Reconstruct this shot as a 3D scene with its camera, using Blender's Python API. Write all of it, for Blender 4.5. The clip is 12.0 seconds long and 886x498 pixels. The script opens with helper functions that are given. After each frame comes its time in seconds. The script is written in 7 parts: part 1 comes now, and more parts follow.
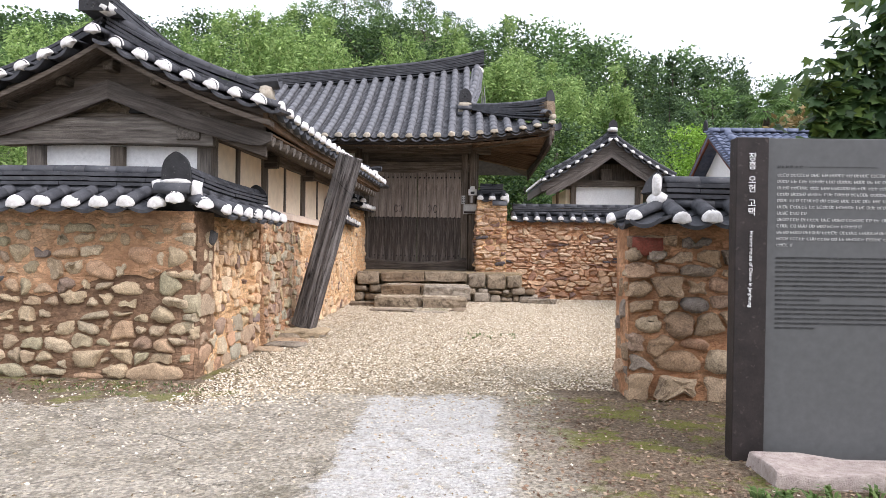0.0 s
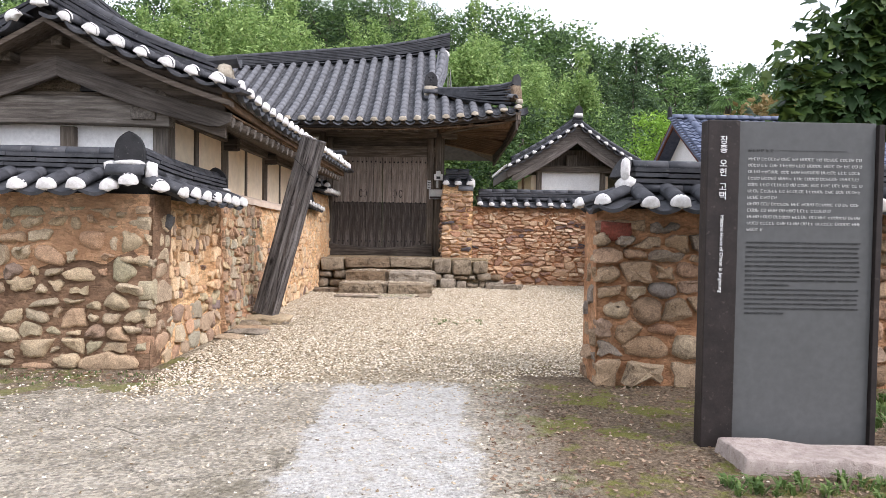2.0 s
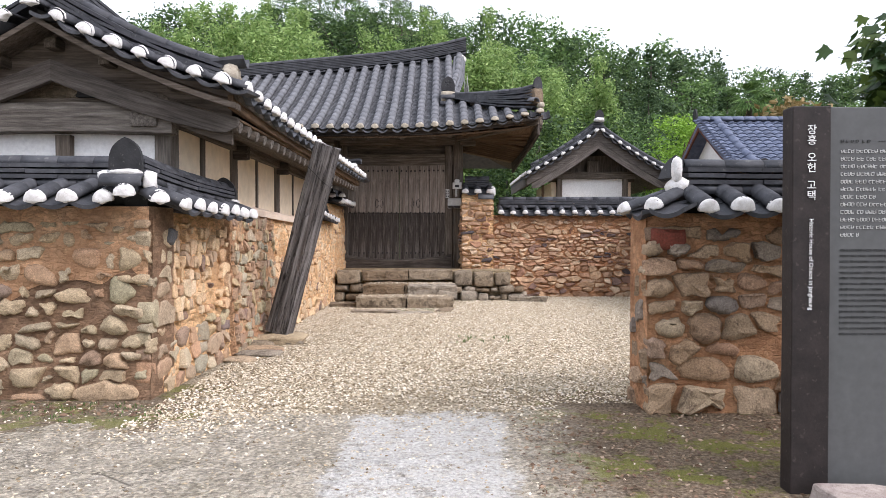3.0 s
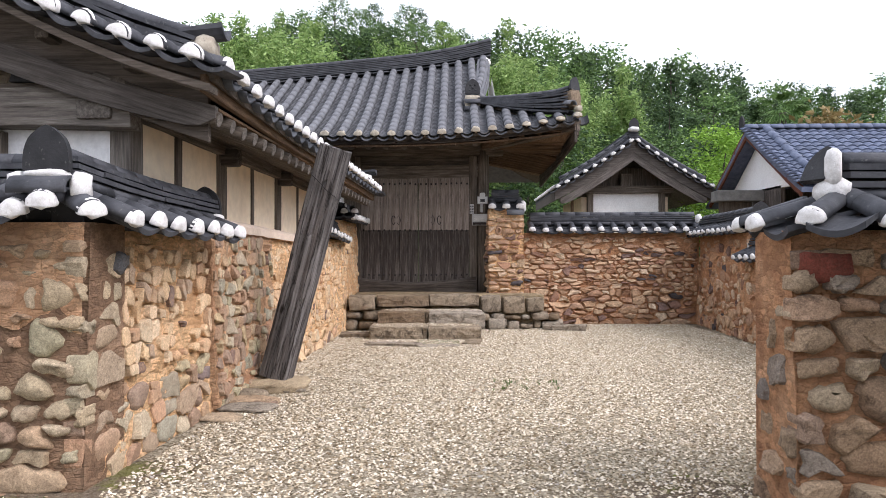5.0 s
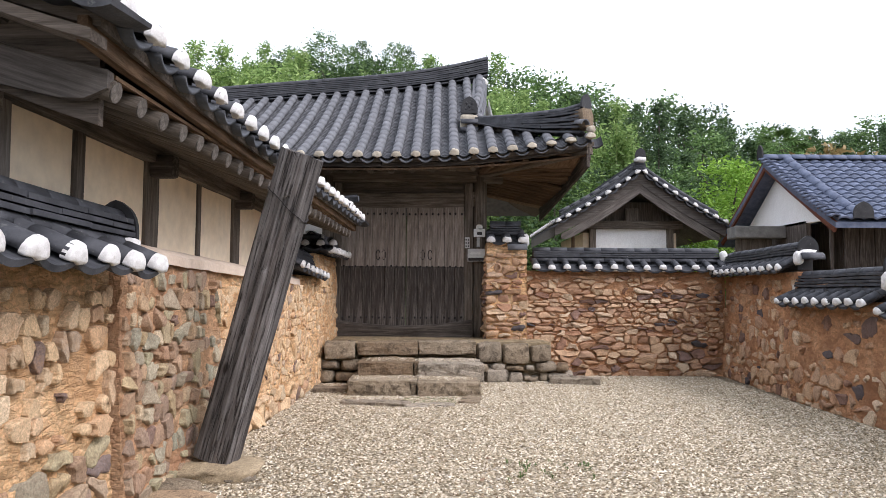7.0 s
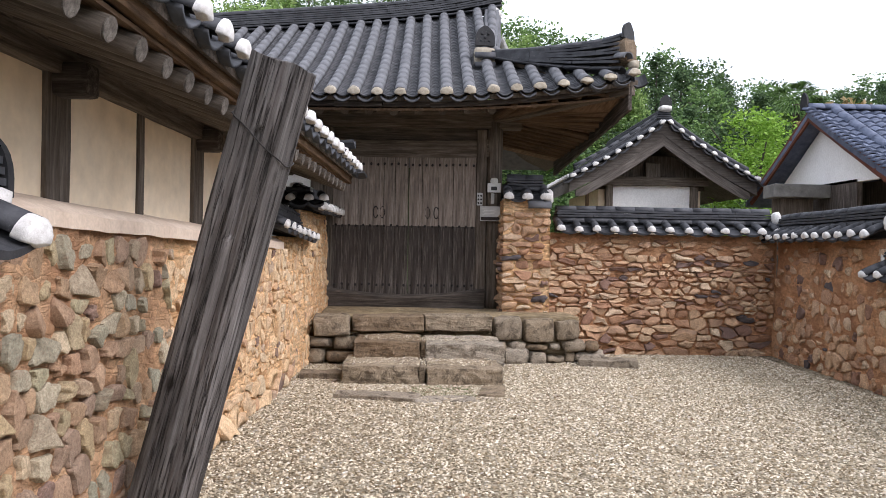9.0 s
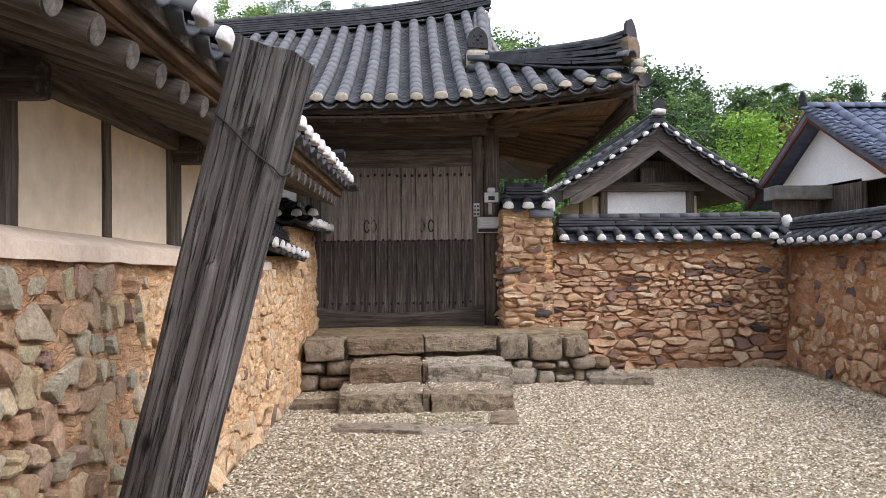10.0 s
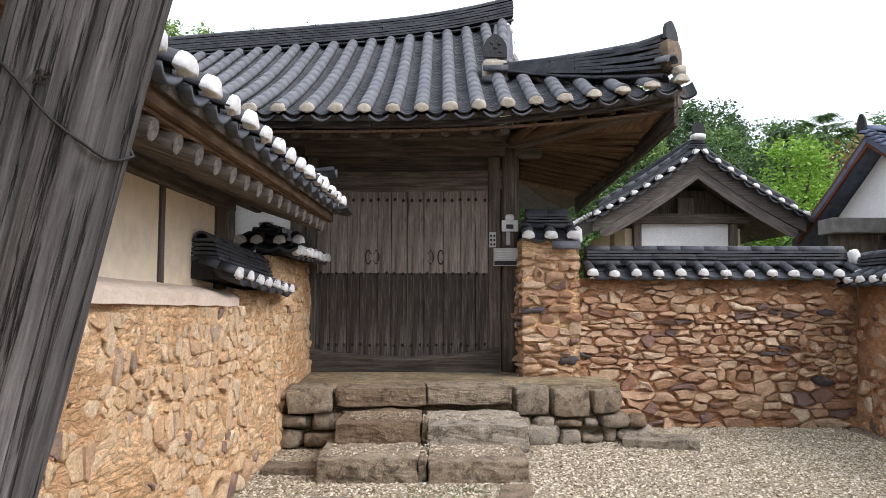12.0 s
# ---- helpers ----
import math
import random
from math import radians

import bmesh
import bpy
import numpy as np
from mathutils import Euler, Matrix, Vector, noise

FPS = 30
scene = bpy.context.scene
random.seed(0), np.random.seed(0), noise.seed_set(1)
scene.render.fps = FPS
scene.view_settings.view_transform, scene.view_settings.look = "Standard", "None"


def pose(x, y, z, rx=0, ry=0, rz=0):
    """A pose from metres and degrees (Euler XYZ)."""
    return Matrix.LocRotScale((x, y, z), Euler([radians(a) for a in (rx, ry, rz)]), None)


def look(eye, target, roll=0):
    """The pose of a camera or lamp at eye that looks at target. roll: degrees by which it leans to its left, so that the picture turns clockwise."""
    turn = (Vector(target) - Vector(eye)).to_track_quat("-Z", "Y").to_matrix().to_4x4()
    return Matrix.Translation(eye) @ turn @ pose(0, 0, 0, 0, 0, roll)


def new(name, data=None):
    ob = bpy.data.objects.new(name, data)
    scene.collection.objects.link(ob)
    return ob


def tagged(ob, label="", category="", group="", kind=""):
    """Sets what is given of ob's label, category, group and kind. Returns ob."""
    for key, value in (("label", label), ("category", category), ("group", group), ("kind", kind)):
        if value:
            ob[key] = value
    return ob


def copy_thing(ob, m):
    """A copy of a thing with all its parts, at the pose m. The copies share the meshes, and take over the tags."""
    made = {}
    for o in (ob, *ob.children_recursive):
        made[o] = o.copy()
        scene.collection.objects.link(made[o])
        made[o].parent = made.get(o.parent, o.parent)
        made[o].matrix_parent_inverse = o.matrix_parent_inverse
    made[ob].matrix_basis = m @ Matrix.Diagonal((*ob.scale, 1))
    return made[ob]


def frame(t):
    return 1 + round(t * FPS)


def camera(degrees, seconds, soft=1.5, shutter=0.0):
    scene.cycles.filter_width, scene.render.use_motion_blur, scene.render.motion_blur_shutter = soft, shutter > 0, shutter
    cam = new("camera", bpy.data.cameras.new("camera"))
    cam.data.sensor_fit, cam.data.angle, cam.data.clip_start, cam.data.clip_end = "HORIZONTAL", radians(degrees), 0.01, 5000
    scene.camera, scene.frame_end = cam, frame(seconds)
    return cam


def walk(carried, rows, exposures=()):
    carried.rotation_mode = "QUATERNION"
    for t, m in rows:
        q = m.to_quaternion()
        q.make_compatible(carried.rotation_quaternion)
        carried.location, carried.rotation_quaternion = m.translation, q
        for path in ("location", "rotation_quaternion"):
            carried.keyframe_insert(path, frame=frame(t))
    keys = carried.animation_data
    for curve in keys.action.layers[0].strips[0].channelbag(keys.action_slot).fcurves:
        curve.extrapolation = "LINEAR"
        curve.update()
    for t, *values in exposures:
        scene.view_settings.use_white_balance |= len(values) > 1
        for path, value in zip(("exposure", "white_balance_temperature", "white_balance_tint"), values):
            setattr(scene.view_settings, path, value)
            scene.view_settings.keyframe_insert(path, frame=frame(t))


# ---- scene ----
cam = camera(63.7, 12.0, soft=0.6)
PATH = [
    (0, (1.161, -16.558, 1.293), (1.101, -14.559, 1.27), 0.8),
    (0.5, (1.17, -16.548, 1.291), (1.185, -14.548, 1.264), 0.7),
    (1, (1.163, -16.554, 1.292), (1.217, -14.555, 1.264), 0.6),
    (1.5, (1.166, -16.537, 1.292), (1.224, -14.538, 1.251), 1.0),
    (2, (1.151, -16.422, 1.281), (1.189, -14.423, 1.22), 0.9),
    (2.5, (1.046, -16.131, 1.298), (1.074, -14.133, 1.224), 0.4),
    (3, (1.045, -15.801, 1.285), (1.042, -13.801, 1.252), 0.0),
    (3.5, (1.053, -15.426, 1.284), (1.013, -13.426, 1.292), 0.3),
    (5.5, (0.814, -13.747, 1.352), (0.778, -11.747, 1.375), -0.3),
    (6, (0.821, -13.298, 1.354), (0.813, -11.299, 1.418), -0.0),
    (6.5, (0.765, -12.881, 1.338), (0.761, -10.884, 1.445), 0.5),
    (7, (0.709, -12.485, 1.364), (0.707, -10.489, 1.488), 0.4),
    (9, (0.383, -10.752, 1.491), (0.42, -8.753, 1.491), 1.0),
    (9.5, (0.246, -10.427, 1.509), (0.311, -8.429, 1.527), 0.2),
    (10, (0.196, -10.149, 1.526), (0.283, -8.151, 1.56), -0.7),
    (10.5, (0.279, -9.803, 1.531), (0.332, -7.804, 1.584), -0.8),
    (11, (0.309, -9.492, 1.527), (0.356, -7.494, 1.608), -0.4),
    (11.5, (0.345, -9.184, 1.544), (0.394, -7.188, 1.665), -0.5),
    (12, (0.48, -8.948, 1.553), (0.484, -6.952, 1.683), 0.1),
]
EXPOSURES = [(0, 0.18, 6300, 16), (2.5, 0.17, 6300, 16), (3.5, 0.04, 6300, 16), (5.5, 0.03, 6250, 16), (7, 0.0, 6250, 15), (9, 0.0, 6250, 15), (12, 0.0, 6200, 13)]
walk(cam, [(t, look(eye, target, roll)) for t, eye, target, roll in PATH], EXPOSURES)

# ---- world and light ----
world = bpy.data.worlds.new("world")
scene.world = world
world.use_nodes = True
wn, wl = world.node_tree.nodes, world.node_tree.links
sky = wn.new("ShaderNodeTexSky")
sky.sky_type, sky.sun_disc = "NISHITA", False
sky.sun_elevation, sky.sun_rotation = radians(43), radians(120)
sky.air_density, sky.dust_density = 1.0, 4.0
cloud_noise = wn.new("ShaderNodeTexNoise")
cloud_noise.inputs["Scale"].default_value, cloud_noise.inputs["Detail"].default_value = 1.6, 5
cloud_ramp = wn.new("ShaderNodeValToRGB")
cloud_ramp.color_ramp.elements[0].position, cloud_ramp.color_ramp.elements[0].color = 0.25, (0.62, 0.62, 0.62, 1)
cloud_ramp.color_ramp.elements[1].position, cloud_ramp.color_ramp.elements[1].color = 0.5, (0.97, 0.97, 0.97, 1)
cloud_mix = wn.new("ShaderNodeMix")
cloud_mix.data_type = "RGBA"
cloud_mix.inputs[7].default_value = (10.4, 11.0, 11.9, 1)
wl.new(cloud_noise.outputs["Fac"], cloud_ramp.inputs["Fac"])
wl.new(cloud_ramp.outputs["Color"], cloud_mix.inputs[0])
wl.new(sky.outputs["Color"], cloud_mix.inputs[6])
sky_way, sky_up, sky_gain = wn.new("ShaderNodeTexCoord"), wn.new("ShaderNodeSeparateXYZ"), wn.new("ShaderNodeMapRange")
sky_gain.inputs["To Min"].default_value, sky_gain.inputs["To Max"].default_value = 0.86, 1.24
sky_mul = wn.new("ShaderNodeVectorMath")
sky_mul.operation = "MULTIPLY"
wl.new(sky_way.outputs["Generated"], sky_up.inputs[0])
wl.new(sky_up.outputs[2], sky_gain.inputs["Value"])
wl.new(cloud_mix.outputs[2], sky_mul.inputs[0])
wl.new(sky_gain.outputs[0], sky_mul.inputs[1])
wl.new(sky_mul.outputs[0], wn["Background"].inputs["Color"])
wn["Background"].inputs["Strength"].default_value = 0.15

sun = new("sun", bpy.data.lights.new("sun", "SUN"))
sun.data.energy, sun.data.angle, sun.data.color = 3.4, radians(35), (1.0, 0.95, 0.94)
sun.matrix_world = look((9, -10.2, 9.7), (0, -5, 0))

# ---- material tools ----
def material(name, rough=0.8, spec=0.3):
    m = bpy.data.materials.new(name)
    m.use_nodes = True
    b = m.node_tree.nodes["Principled BSDF"]
    b.inputs["Roughness"].default_value = rough
    b.inputs["Specular IOR Level"].default_value = spec
    return m, m.node_tree, b


def coords(nt, kind="Object", scale=(1, 1, 1)):
    tc, mp = nt.nodes.new("ShaderNodeTexCoord"), nt.nodes.new("ShaderNodeMapping")
    mp.inputs["Scale"].default_value = scale
    nt.links.new(tc.outputs[kind], mp.inputs["Vector"])
    return mp.outputs["Vector"]


def place(nt, scale=(1, 1, 1)):
    geo, mp = nt.nodes.new("ShaderNodeNewGeometry"), nt.nodes.new("ShaderNodeMapping")
    mp.inputs["Scale"].default_value = scale
    nt.links.new(geo.outputs["Position"], mp.inputs["Vector"])
    return mp.outputs["Vector"]


def grain(nt, vec, scale, detail=6, rough=0.6, distortion=0.0):
    n = nt.nodes.new("ShaderNodeTexNoise")
    n.inputs["Scale"].default_value, n.inputs["Detail"].default_value = scale, detail
    n.inputs["Roughness"].default_value, n.inputs["Distortion"].default_value = rough, distortion
    nt.links.new(vec, n.inputs["Vector"])
    return n.outputs["Fac"]


def cells(nt, vec, scale, feature="F1", out="Distance"):
    n = nt.nodes.new("ShaderNodeTexVoronoi")
    n.feature = feature
    n.inputs["Scale"].default_value = scale
    nt.links.new(vec, n.inputs["Vector"])
    return n.outputs[out]


def ramp(nt, fac, *stops):
    r = nt.nodes.new("ShaderNodeValToRGB")
    e = r.color_ramp.elements
    while len(e) < len(stops):
        e.new(0.5)
    for el, (p, c) in zip(e, stops):
        el.position = p
        el.color = (*c, 1) if len(c) == 3 else (c[0],) * 3 + (1,)
    nt.links.new(fac, r.inputs["Fac"])
    return r.outputs["Color"]


def blend(nt, fac, a, b, mode="MIX"):
    m = nt.nodes.new("ShaderNodeMix")
    m.data_type, m.blend_type = "RGBA", mode
    for sock, v in ((m.inputs[0], fac), (m.inputs[6], a), (m.inputs[7], b)):
        if isinstance(v, (int, float)):
            sock.default_value = v
        elif isinstance(v, tuple):
            sock.default_value = (*v, 1)
        else:
            nt.links.new(v, sock)
    return m.outputs[2]


def calc(nt, op, a, b=0.0, clamp=False):
    m = nt.nodes.new("ShaderNodeMath")
    m.operation, m.use_clamp = op, clamp
    for sock, v in ((m.inputs[0], a), (m.inputs[1], b)):
        if isinstance(v, (int, float)):
            sock.default_value = v
        else:
            nt.links.new(v, sock)
    return m.outputs[0]


def relief(nt, b, height, strength=0.5, distance=0.01):
    n = nt.nodes.new("ShaderNodeBump")
    n.inputs["Strength"].default_value, n.inputs["Distance"].default_value = strength, distance
    nt.links.new(height, n.inputs["Height"])
    nt.links.new(n.outputs["Normal"], b.inputs["Normal"])


def paint(nt, b, colour):
    nt.links.new(colour, b.inputs["Base Color"])


def chance(nt, island=False):
    if island:
        return nt.nodes.new("ShaderNodeNewGeometry").outputs["Random Per Island"]
    return nt.nodes.new("ShaderNodeObjectInfo").outputs["Random"]


# ---- materials ----
def wood_material(name, dark, mid, light, along="z", island=False):
    m, nt, b = material(name, 0.85, 0.2)
    st = {"z": (14, 14, 0.9), "x": (0.9, 14, 14), "y": (14, 0.9, 14)}[along]
    v = coords(nt, "Object", st)
    fine = grain(nt, coords(nt, "Object", tuple(4 * s for s in st)), 3.0, 5, 0.7)
    g = grain(nt, v, 2.2, 7, 0.65, 0.4)
    wide = grain(nt, coords(nt), 1.4, 4)
    c = ramp(nt, g, (0.28, dark), (0.5, mid), (0.72, light))
    c = blend(nt, 0.45, c, ramp(nt, fine, (0.35, (0.35,)), (0.65, (1.0,))), "MULTIPLY")
    c = blend(nt, 0.6, c, ramp(nt, wide, (0.35, (0.55,)), (0.65, (1.05,))), "MULTIPLY")
    c = blend(nt, 0.5, c, ramp(nt, chance(nt, island), (0, (0.65,)), (1, (1.1,))), "MULTIPLY")
    paint(nt, b, c)
    relief(nt, b, calc(nt, "ADD", g, calc(nt, "MULTIPLY", fine, 0.5)), 0.7, 0.012)
    return m


OLD_WOOD = wood_material("old_wood", (0.055, 0.044, 0.035), (0.155, 0.127, 0.1), (0.28, 0.24, 0.2))
GREY_WOOD = wood_material("grey_wood", (0.07, 0.06, 0.052), (0.2, 0.175, 0.15), (0.34, 0.31, 0.27), "z")
DOOR_WOOD = wood_material("door_wood", (0.12, 0.095, 0.078), (0.29, 0.24, 0.2), (0.5, 0.43, 0.37))
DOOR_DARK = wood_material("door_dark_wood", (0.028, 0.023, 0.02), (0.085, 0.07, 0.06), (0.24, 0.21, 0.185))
BROWN_WOOD = wood_material("brown_wood", (0.06, 0.035, 0.02), (0.15, 0.095, 0.055), (0.27, 0.19, 0.12))
BOARD_BROWN = wood_material("board_brown", (0.07, 0.04, 0.022), (0.17, 0.105, 0.06), (0.28, 0.19, 0.115))
RED_WOOD = wood_material("red_wood", (0.09, 0.03, 0.02), (0.17, 0.06, 0.035), (0.25, 0.1, 0.06))
SOFFIT_WOOD = wood_material("soffit_wood", (0.08, 0.048, 0.028), (0.2, 0.125, 0.075), (0.32, 0.22, 0.14), "y")


def tile_material(name, base, light, island=False, vary=0.55):
    m, nt, b = material(name, 0.72, 0.3)
    v = place(nt)
    n1, n2 = grain(nt, v, 7, 6, 0.65), grain(nt, v, 60, 3)
    c = ramp(nt, n1, (0.3, base), (0.7, light))
    c = blend(nt, vary, c, ramp(nt, chance(nt, island), (0, (0.55,)), (0.6, (1.0,)), (1, (1.35,))), "MULTIPLY")
    spot = ramp(nt, grain(nt, v, 26, 4), (0.62, (0,)), (0.72, (1,)))
    c = blend(nt, calc(nt, "MULTIPLY", spot, 0.35), c, (0.22, 0.22, 0.2))
    paint(nt, b, c)
    relief(nt, b, calc(nt, "ADD", n1, n2), 0.35, 0.006)
    return m


TILE_DARK = tile_material("tile_dark", (0.026, 0.027, 0.031), (0.072, 0.074, 0.081), False, 0.3)
TILE_DARK_JOINED = tile_material("tile_dark_joined", (0.03, 0.033, 0.038), (0.085, 0.09, 0.1), True)
TILE_GREY = tile_material("tile_grey", (0.085, 0.087, 0.095), (0.155, 0.157, 0.165), False, 0.13)
TILE_GREY_JOINED = tile_material("tile_grey_joined", (0.05, 0.052, 0.058), (0.12, 0.122, 0.13), True)
TILE_BLACK = tile_material("tile_black", (0.012, 0.012, 0.013), (0.03, 0.03, 0.032))
TILE_BLUE = tile_material("tile_blue", (0.05, 0.065, 0.105), (0.13, 0.15, 0.21), True)


def plain_material(name, low, high, scale, rough=0.85, bump=0.3, dist=0.006, speck=None):
    m, nt, b = material(name, rough, 0.25)
    v = place(nt)
    n1, n2 = grain(nt, v, scale, 6, 0.65), grain(nt, v, scale * 9, 4)
    c = ramp(nt, n1, (0.3, low), (0.7, high))
    c = blend(nt, 0.35, c, ramp(nt, n2, (0.3, (0.6,)), (0.7, (1.1,))), "MULTIPLY")
    if speck:
        c = blend(nt, ramp(nt, grain(nt, v, scale * 3, 5), (0.6, (0,)), (0.7, (0.8,))), c, speck)
    paint(nt, b, c)
    relief(nt, b, calc(nt, "ADD", n1, calc(nt, "MULTIPLY", n2, 0.6)), bump, dist)
    return m


MORTAR_WHITE = plain_material("white_mortar", (0.5, 0.48, 0.45), (0.76, 0.75, 0.73), 20, 0.85, 0.5, 0.01, (0.42, 0.39, 0.34))
MORTAR_OLD = plain_material("aged_mortar", (0.3, 0.26, 0.2), (0.5, 0.45, 0.36), 16, 0.9, 0.6, 0.012, (0.2, 0.17, 0.14))
PLASTER_WHITE = plain_material("white_plaster", (0.78, 0.77, 0.75), (0.86, 0.855, 0.84), 3, 0.8, 0.12)
PLASTER_CREAM = plain_material("cream_plaster", (0.78, 0.63, 0.44), (0.9, 0.78, 0.6), 0.9, 0.85, 0.05)
SILL_PLASTER = plain_material("sill_plaster", (0.55, 0.43, 0.33), (0.72, 0.6, 0.48), 5, 0.9, 0.4)
METAL_DARK = plain_material("dark_iron", (0.012, 0.011, 0.01), (0.035, 0.03, 0.028), 30, 0.6, 0.3)
SIGN_WOOD = plain_material("sign_dark_paint", (0.014, 0.011, 0.01), (0.03, 0.023, 0.021), 9, 0.6, 0.3, 0.004, (0.06, 0.048, 0.042))
SIGN_GREY = plain_material("sign_grey_panel", (0.083, 0.085, 0.084), (0.094, 0.096, 0.095), 2, 0.42, 0.03)
LETTER_WHITE = plain_material("letter_white", (0.72, 0.72, 0.7), (0.8, 0.8, 0.78), 8, 0.6, 0.05)
LETTER_PALE = plain_material("letter_pale", (0.42, 0.42, 0.41), (0.5, 0.5, 0.48), 8, 0.6, 0.05)
LETTER_DARK = plain_material("letter_dark", (0.03, 0.03, 0.03), (0.05, 0.05, 0.05), 8, 0.6, 0.05)
PLATE_GREY = plain_material("plate_grey", (0.4, 0.4, 0.39), (0.52, 0.52, 0.5), 12, 0.5, 0.1)
PLATE_WHITE = plain_material("plate_white", (0.6, 0.6, 0.57), (0.74, 0.74, 0.72), 14, 0.5, 0.1)
GRANITE = plain_material("granite", (0.3, 0.24, 0.21), (0.52, 0.445, 0.395), 16, 0.9, 1.0, 0.02, (0.17, 0.135, 0.115))


def stone_material(name, stops, dirt=(0.16, 0.11, 0.07), dirt_amount=0.35, low=0.55):
    m, nt, b = material(name, 0.9, 0.2)
    v = place(nt)
    c = ramp(nt, chance(nt), *stops)
    n1, n2 = grain(nt, v, 12, 8, 0.75), grain(nt, v, 70, 6, 0.8)
    n3 = grain(nt, v, 7, 7, 0.8, 0.4)
    c = blend(nt, 0.7, c, ramp(nt, n1, (0.3, (0.6,)), (0.5, (1.0,)), (0.7, (1.35,))), "MULTIPLY")
    c = blend(nt, 0.75, c, ramp(nt, n2, (0.34, (0.45,)), (0.5, (1.0,)), (0.66, (1.5,))), "MULTIPLY")
    vein = grain(nt, place(nt, (1, 1, 2.4)), 26, 7, 0.8, 1.5)
    c = blend(nt, ramp(nt, vein, (0.47, (0,)), (0.5, (0.5,)), (0.53, (0,))), c, dirt)
    c = blend(nt, calc(nt, "MULTIPLY", ramp(nt, n3, (low, (0,)), (low + 0.11, (1,))), dirt_amount), c, dirt)
    paint(nt, b, c)
    relief(nt, b, calc(nt, "ADD", calc(nt, "ADD", n1, n3), calc(nt, "MULTIPLY", n2, 0.25)), 1.0, 0.022)
    return m


STONE_FRONT = stone_material("stone_front", [(0, (0.414, 0.333, 0.216)), (0.14, (0.522, 0.405, 0.261)), (0.26, (0.36, 0.324, 0.211)), (0.38, (0.504, 0.342, 0.216)), (0.48, (0.396, 0.351, 0.234)), (0.58, (0.567, 0.45, 0.306)), (0.68, (0.378, 0.324, 0.225)), (0.78, (0.486, 0.297, 0.18)), (0.88, (0.45, 0.369, 0.252)), (0.94, (0.342, 0.234, 0.162)), (0.97, (0.144, 0.158, 0.167)), (1, (0.135, 0.144, 0.153))], (0.16, 0.1, 0.06), 0.5)
STONE_MIXED = stone_material("stone_mixed", [(0, (0.4, 0.37, 0.24)), (0.12, (0.5, 0.38, 0.22)), (0.22, (0.33, 0.32, 0.235)), (0.32, (0.38, 0.255, 0.165)), (0.42, (0.47, 0.33, 0.2)), (0.52, (0.6, 0.49, 0.33)), (0.6, (0.38, 0.36, 0.27)), (0.68, (0.45, 0.29, 0.175)), (0.76, (0.33, 0.245, 0.18)), (0.84, (0.5, 0.31, 0.19)), (0.92, (0.37, 0.35, 0.26)), (0.97, (0.27, 0.18, 0.14)), (1, (0.17, 0.16, 0.16))], (0.27, 0.14, 0.085), 0.35)
STONE_SIDE = stone_material("stone_side", [(0, (0.66, 0.46, 0.26)), (0.2, (0.72, 0.53, 0.33)), (0.4, (0.6, 0.42, 0.24)), (0.55, (0.74, 0.58, 0.39)), (0.7, (0.62, 0.39, 0.22)), (0.82, (0.57, 0.46, 0.31)), (0.92, (0.52, 0.33, 0.2)), (0.96, (0.44, 0.36, 0.27)), (0.98, (0.22, 0.15, 0.125)), (1, (0.19, 0.14, 0.12))], (0.46, 0.27, 0.14), 0.45, 0.5)
STONE_PIER = stone_material("stone_pier", [(0, (0.365, 0.243, 0.147)), (0.25, (0.446, 0.32, 0.203)), (0.45, (0.304, 0.203, 0.127)), (0.6, (0.466, 0.365, 0.243)), (0.75, (0.406, 0.243, 0.152)), (0.88, (0.314, 0.254, 0.193)), (1, (0.223, 0.193, 0.168))], (0.075, 0.048, 0.034), 0.75, 0.53)
STONE_BACK = stone_material("stone_back", [(0, (0.497, 0.302, 0.178)), (0.16, (0.626, 0.454, 0.292)), (0.3, (0.389, 0.216, 0.13)), (0.44, (0.691, 0.54, 0.378)), (0.56, (0.454, 0.254, 0.151)), (0.7, (0.583, 0.389, 0.238)), (0.82, (0.324, 0.178, 0.113)), (0.92, (0.238, 0.151, 0.119)), (0.97, (0.108, 0.0918, 0.0918)), (1, (0.0972, 0.0918, 0.0972))], (0.1, 0.05, 0.032), 0.55)
STONE_STEP = stone_material("stone_step", [(0, (0.205, 0.145, 0.09)), (0.3, (0.33, 0.265, 0.185)), (0.55, (0.238, 0.189, 0.132)), (0.8, (0.352, 0.304, 0.238)), (1, (0.211, 0.158, 0.106))], (0.05, 0.036, 0.024), 0.75, 0.5)
STONE_DARK = stone_material("stone_dark", [(0, (0.1, 0.105, 0.115)), (1, (0.16, 0.155, 0.15))])
STONE_RED = stone_material("stone_red", [(0, (0.24, 0.065, 0.045)), (1, (0.26, 0.08, 0.05))])


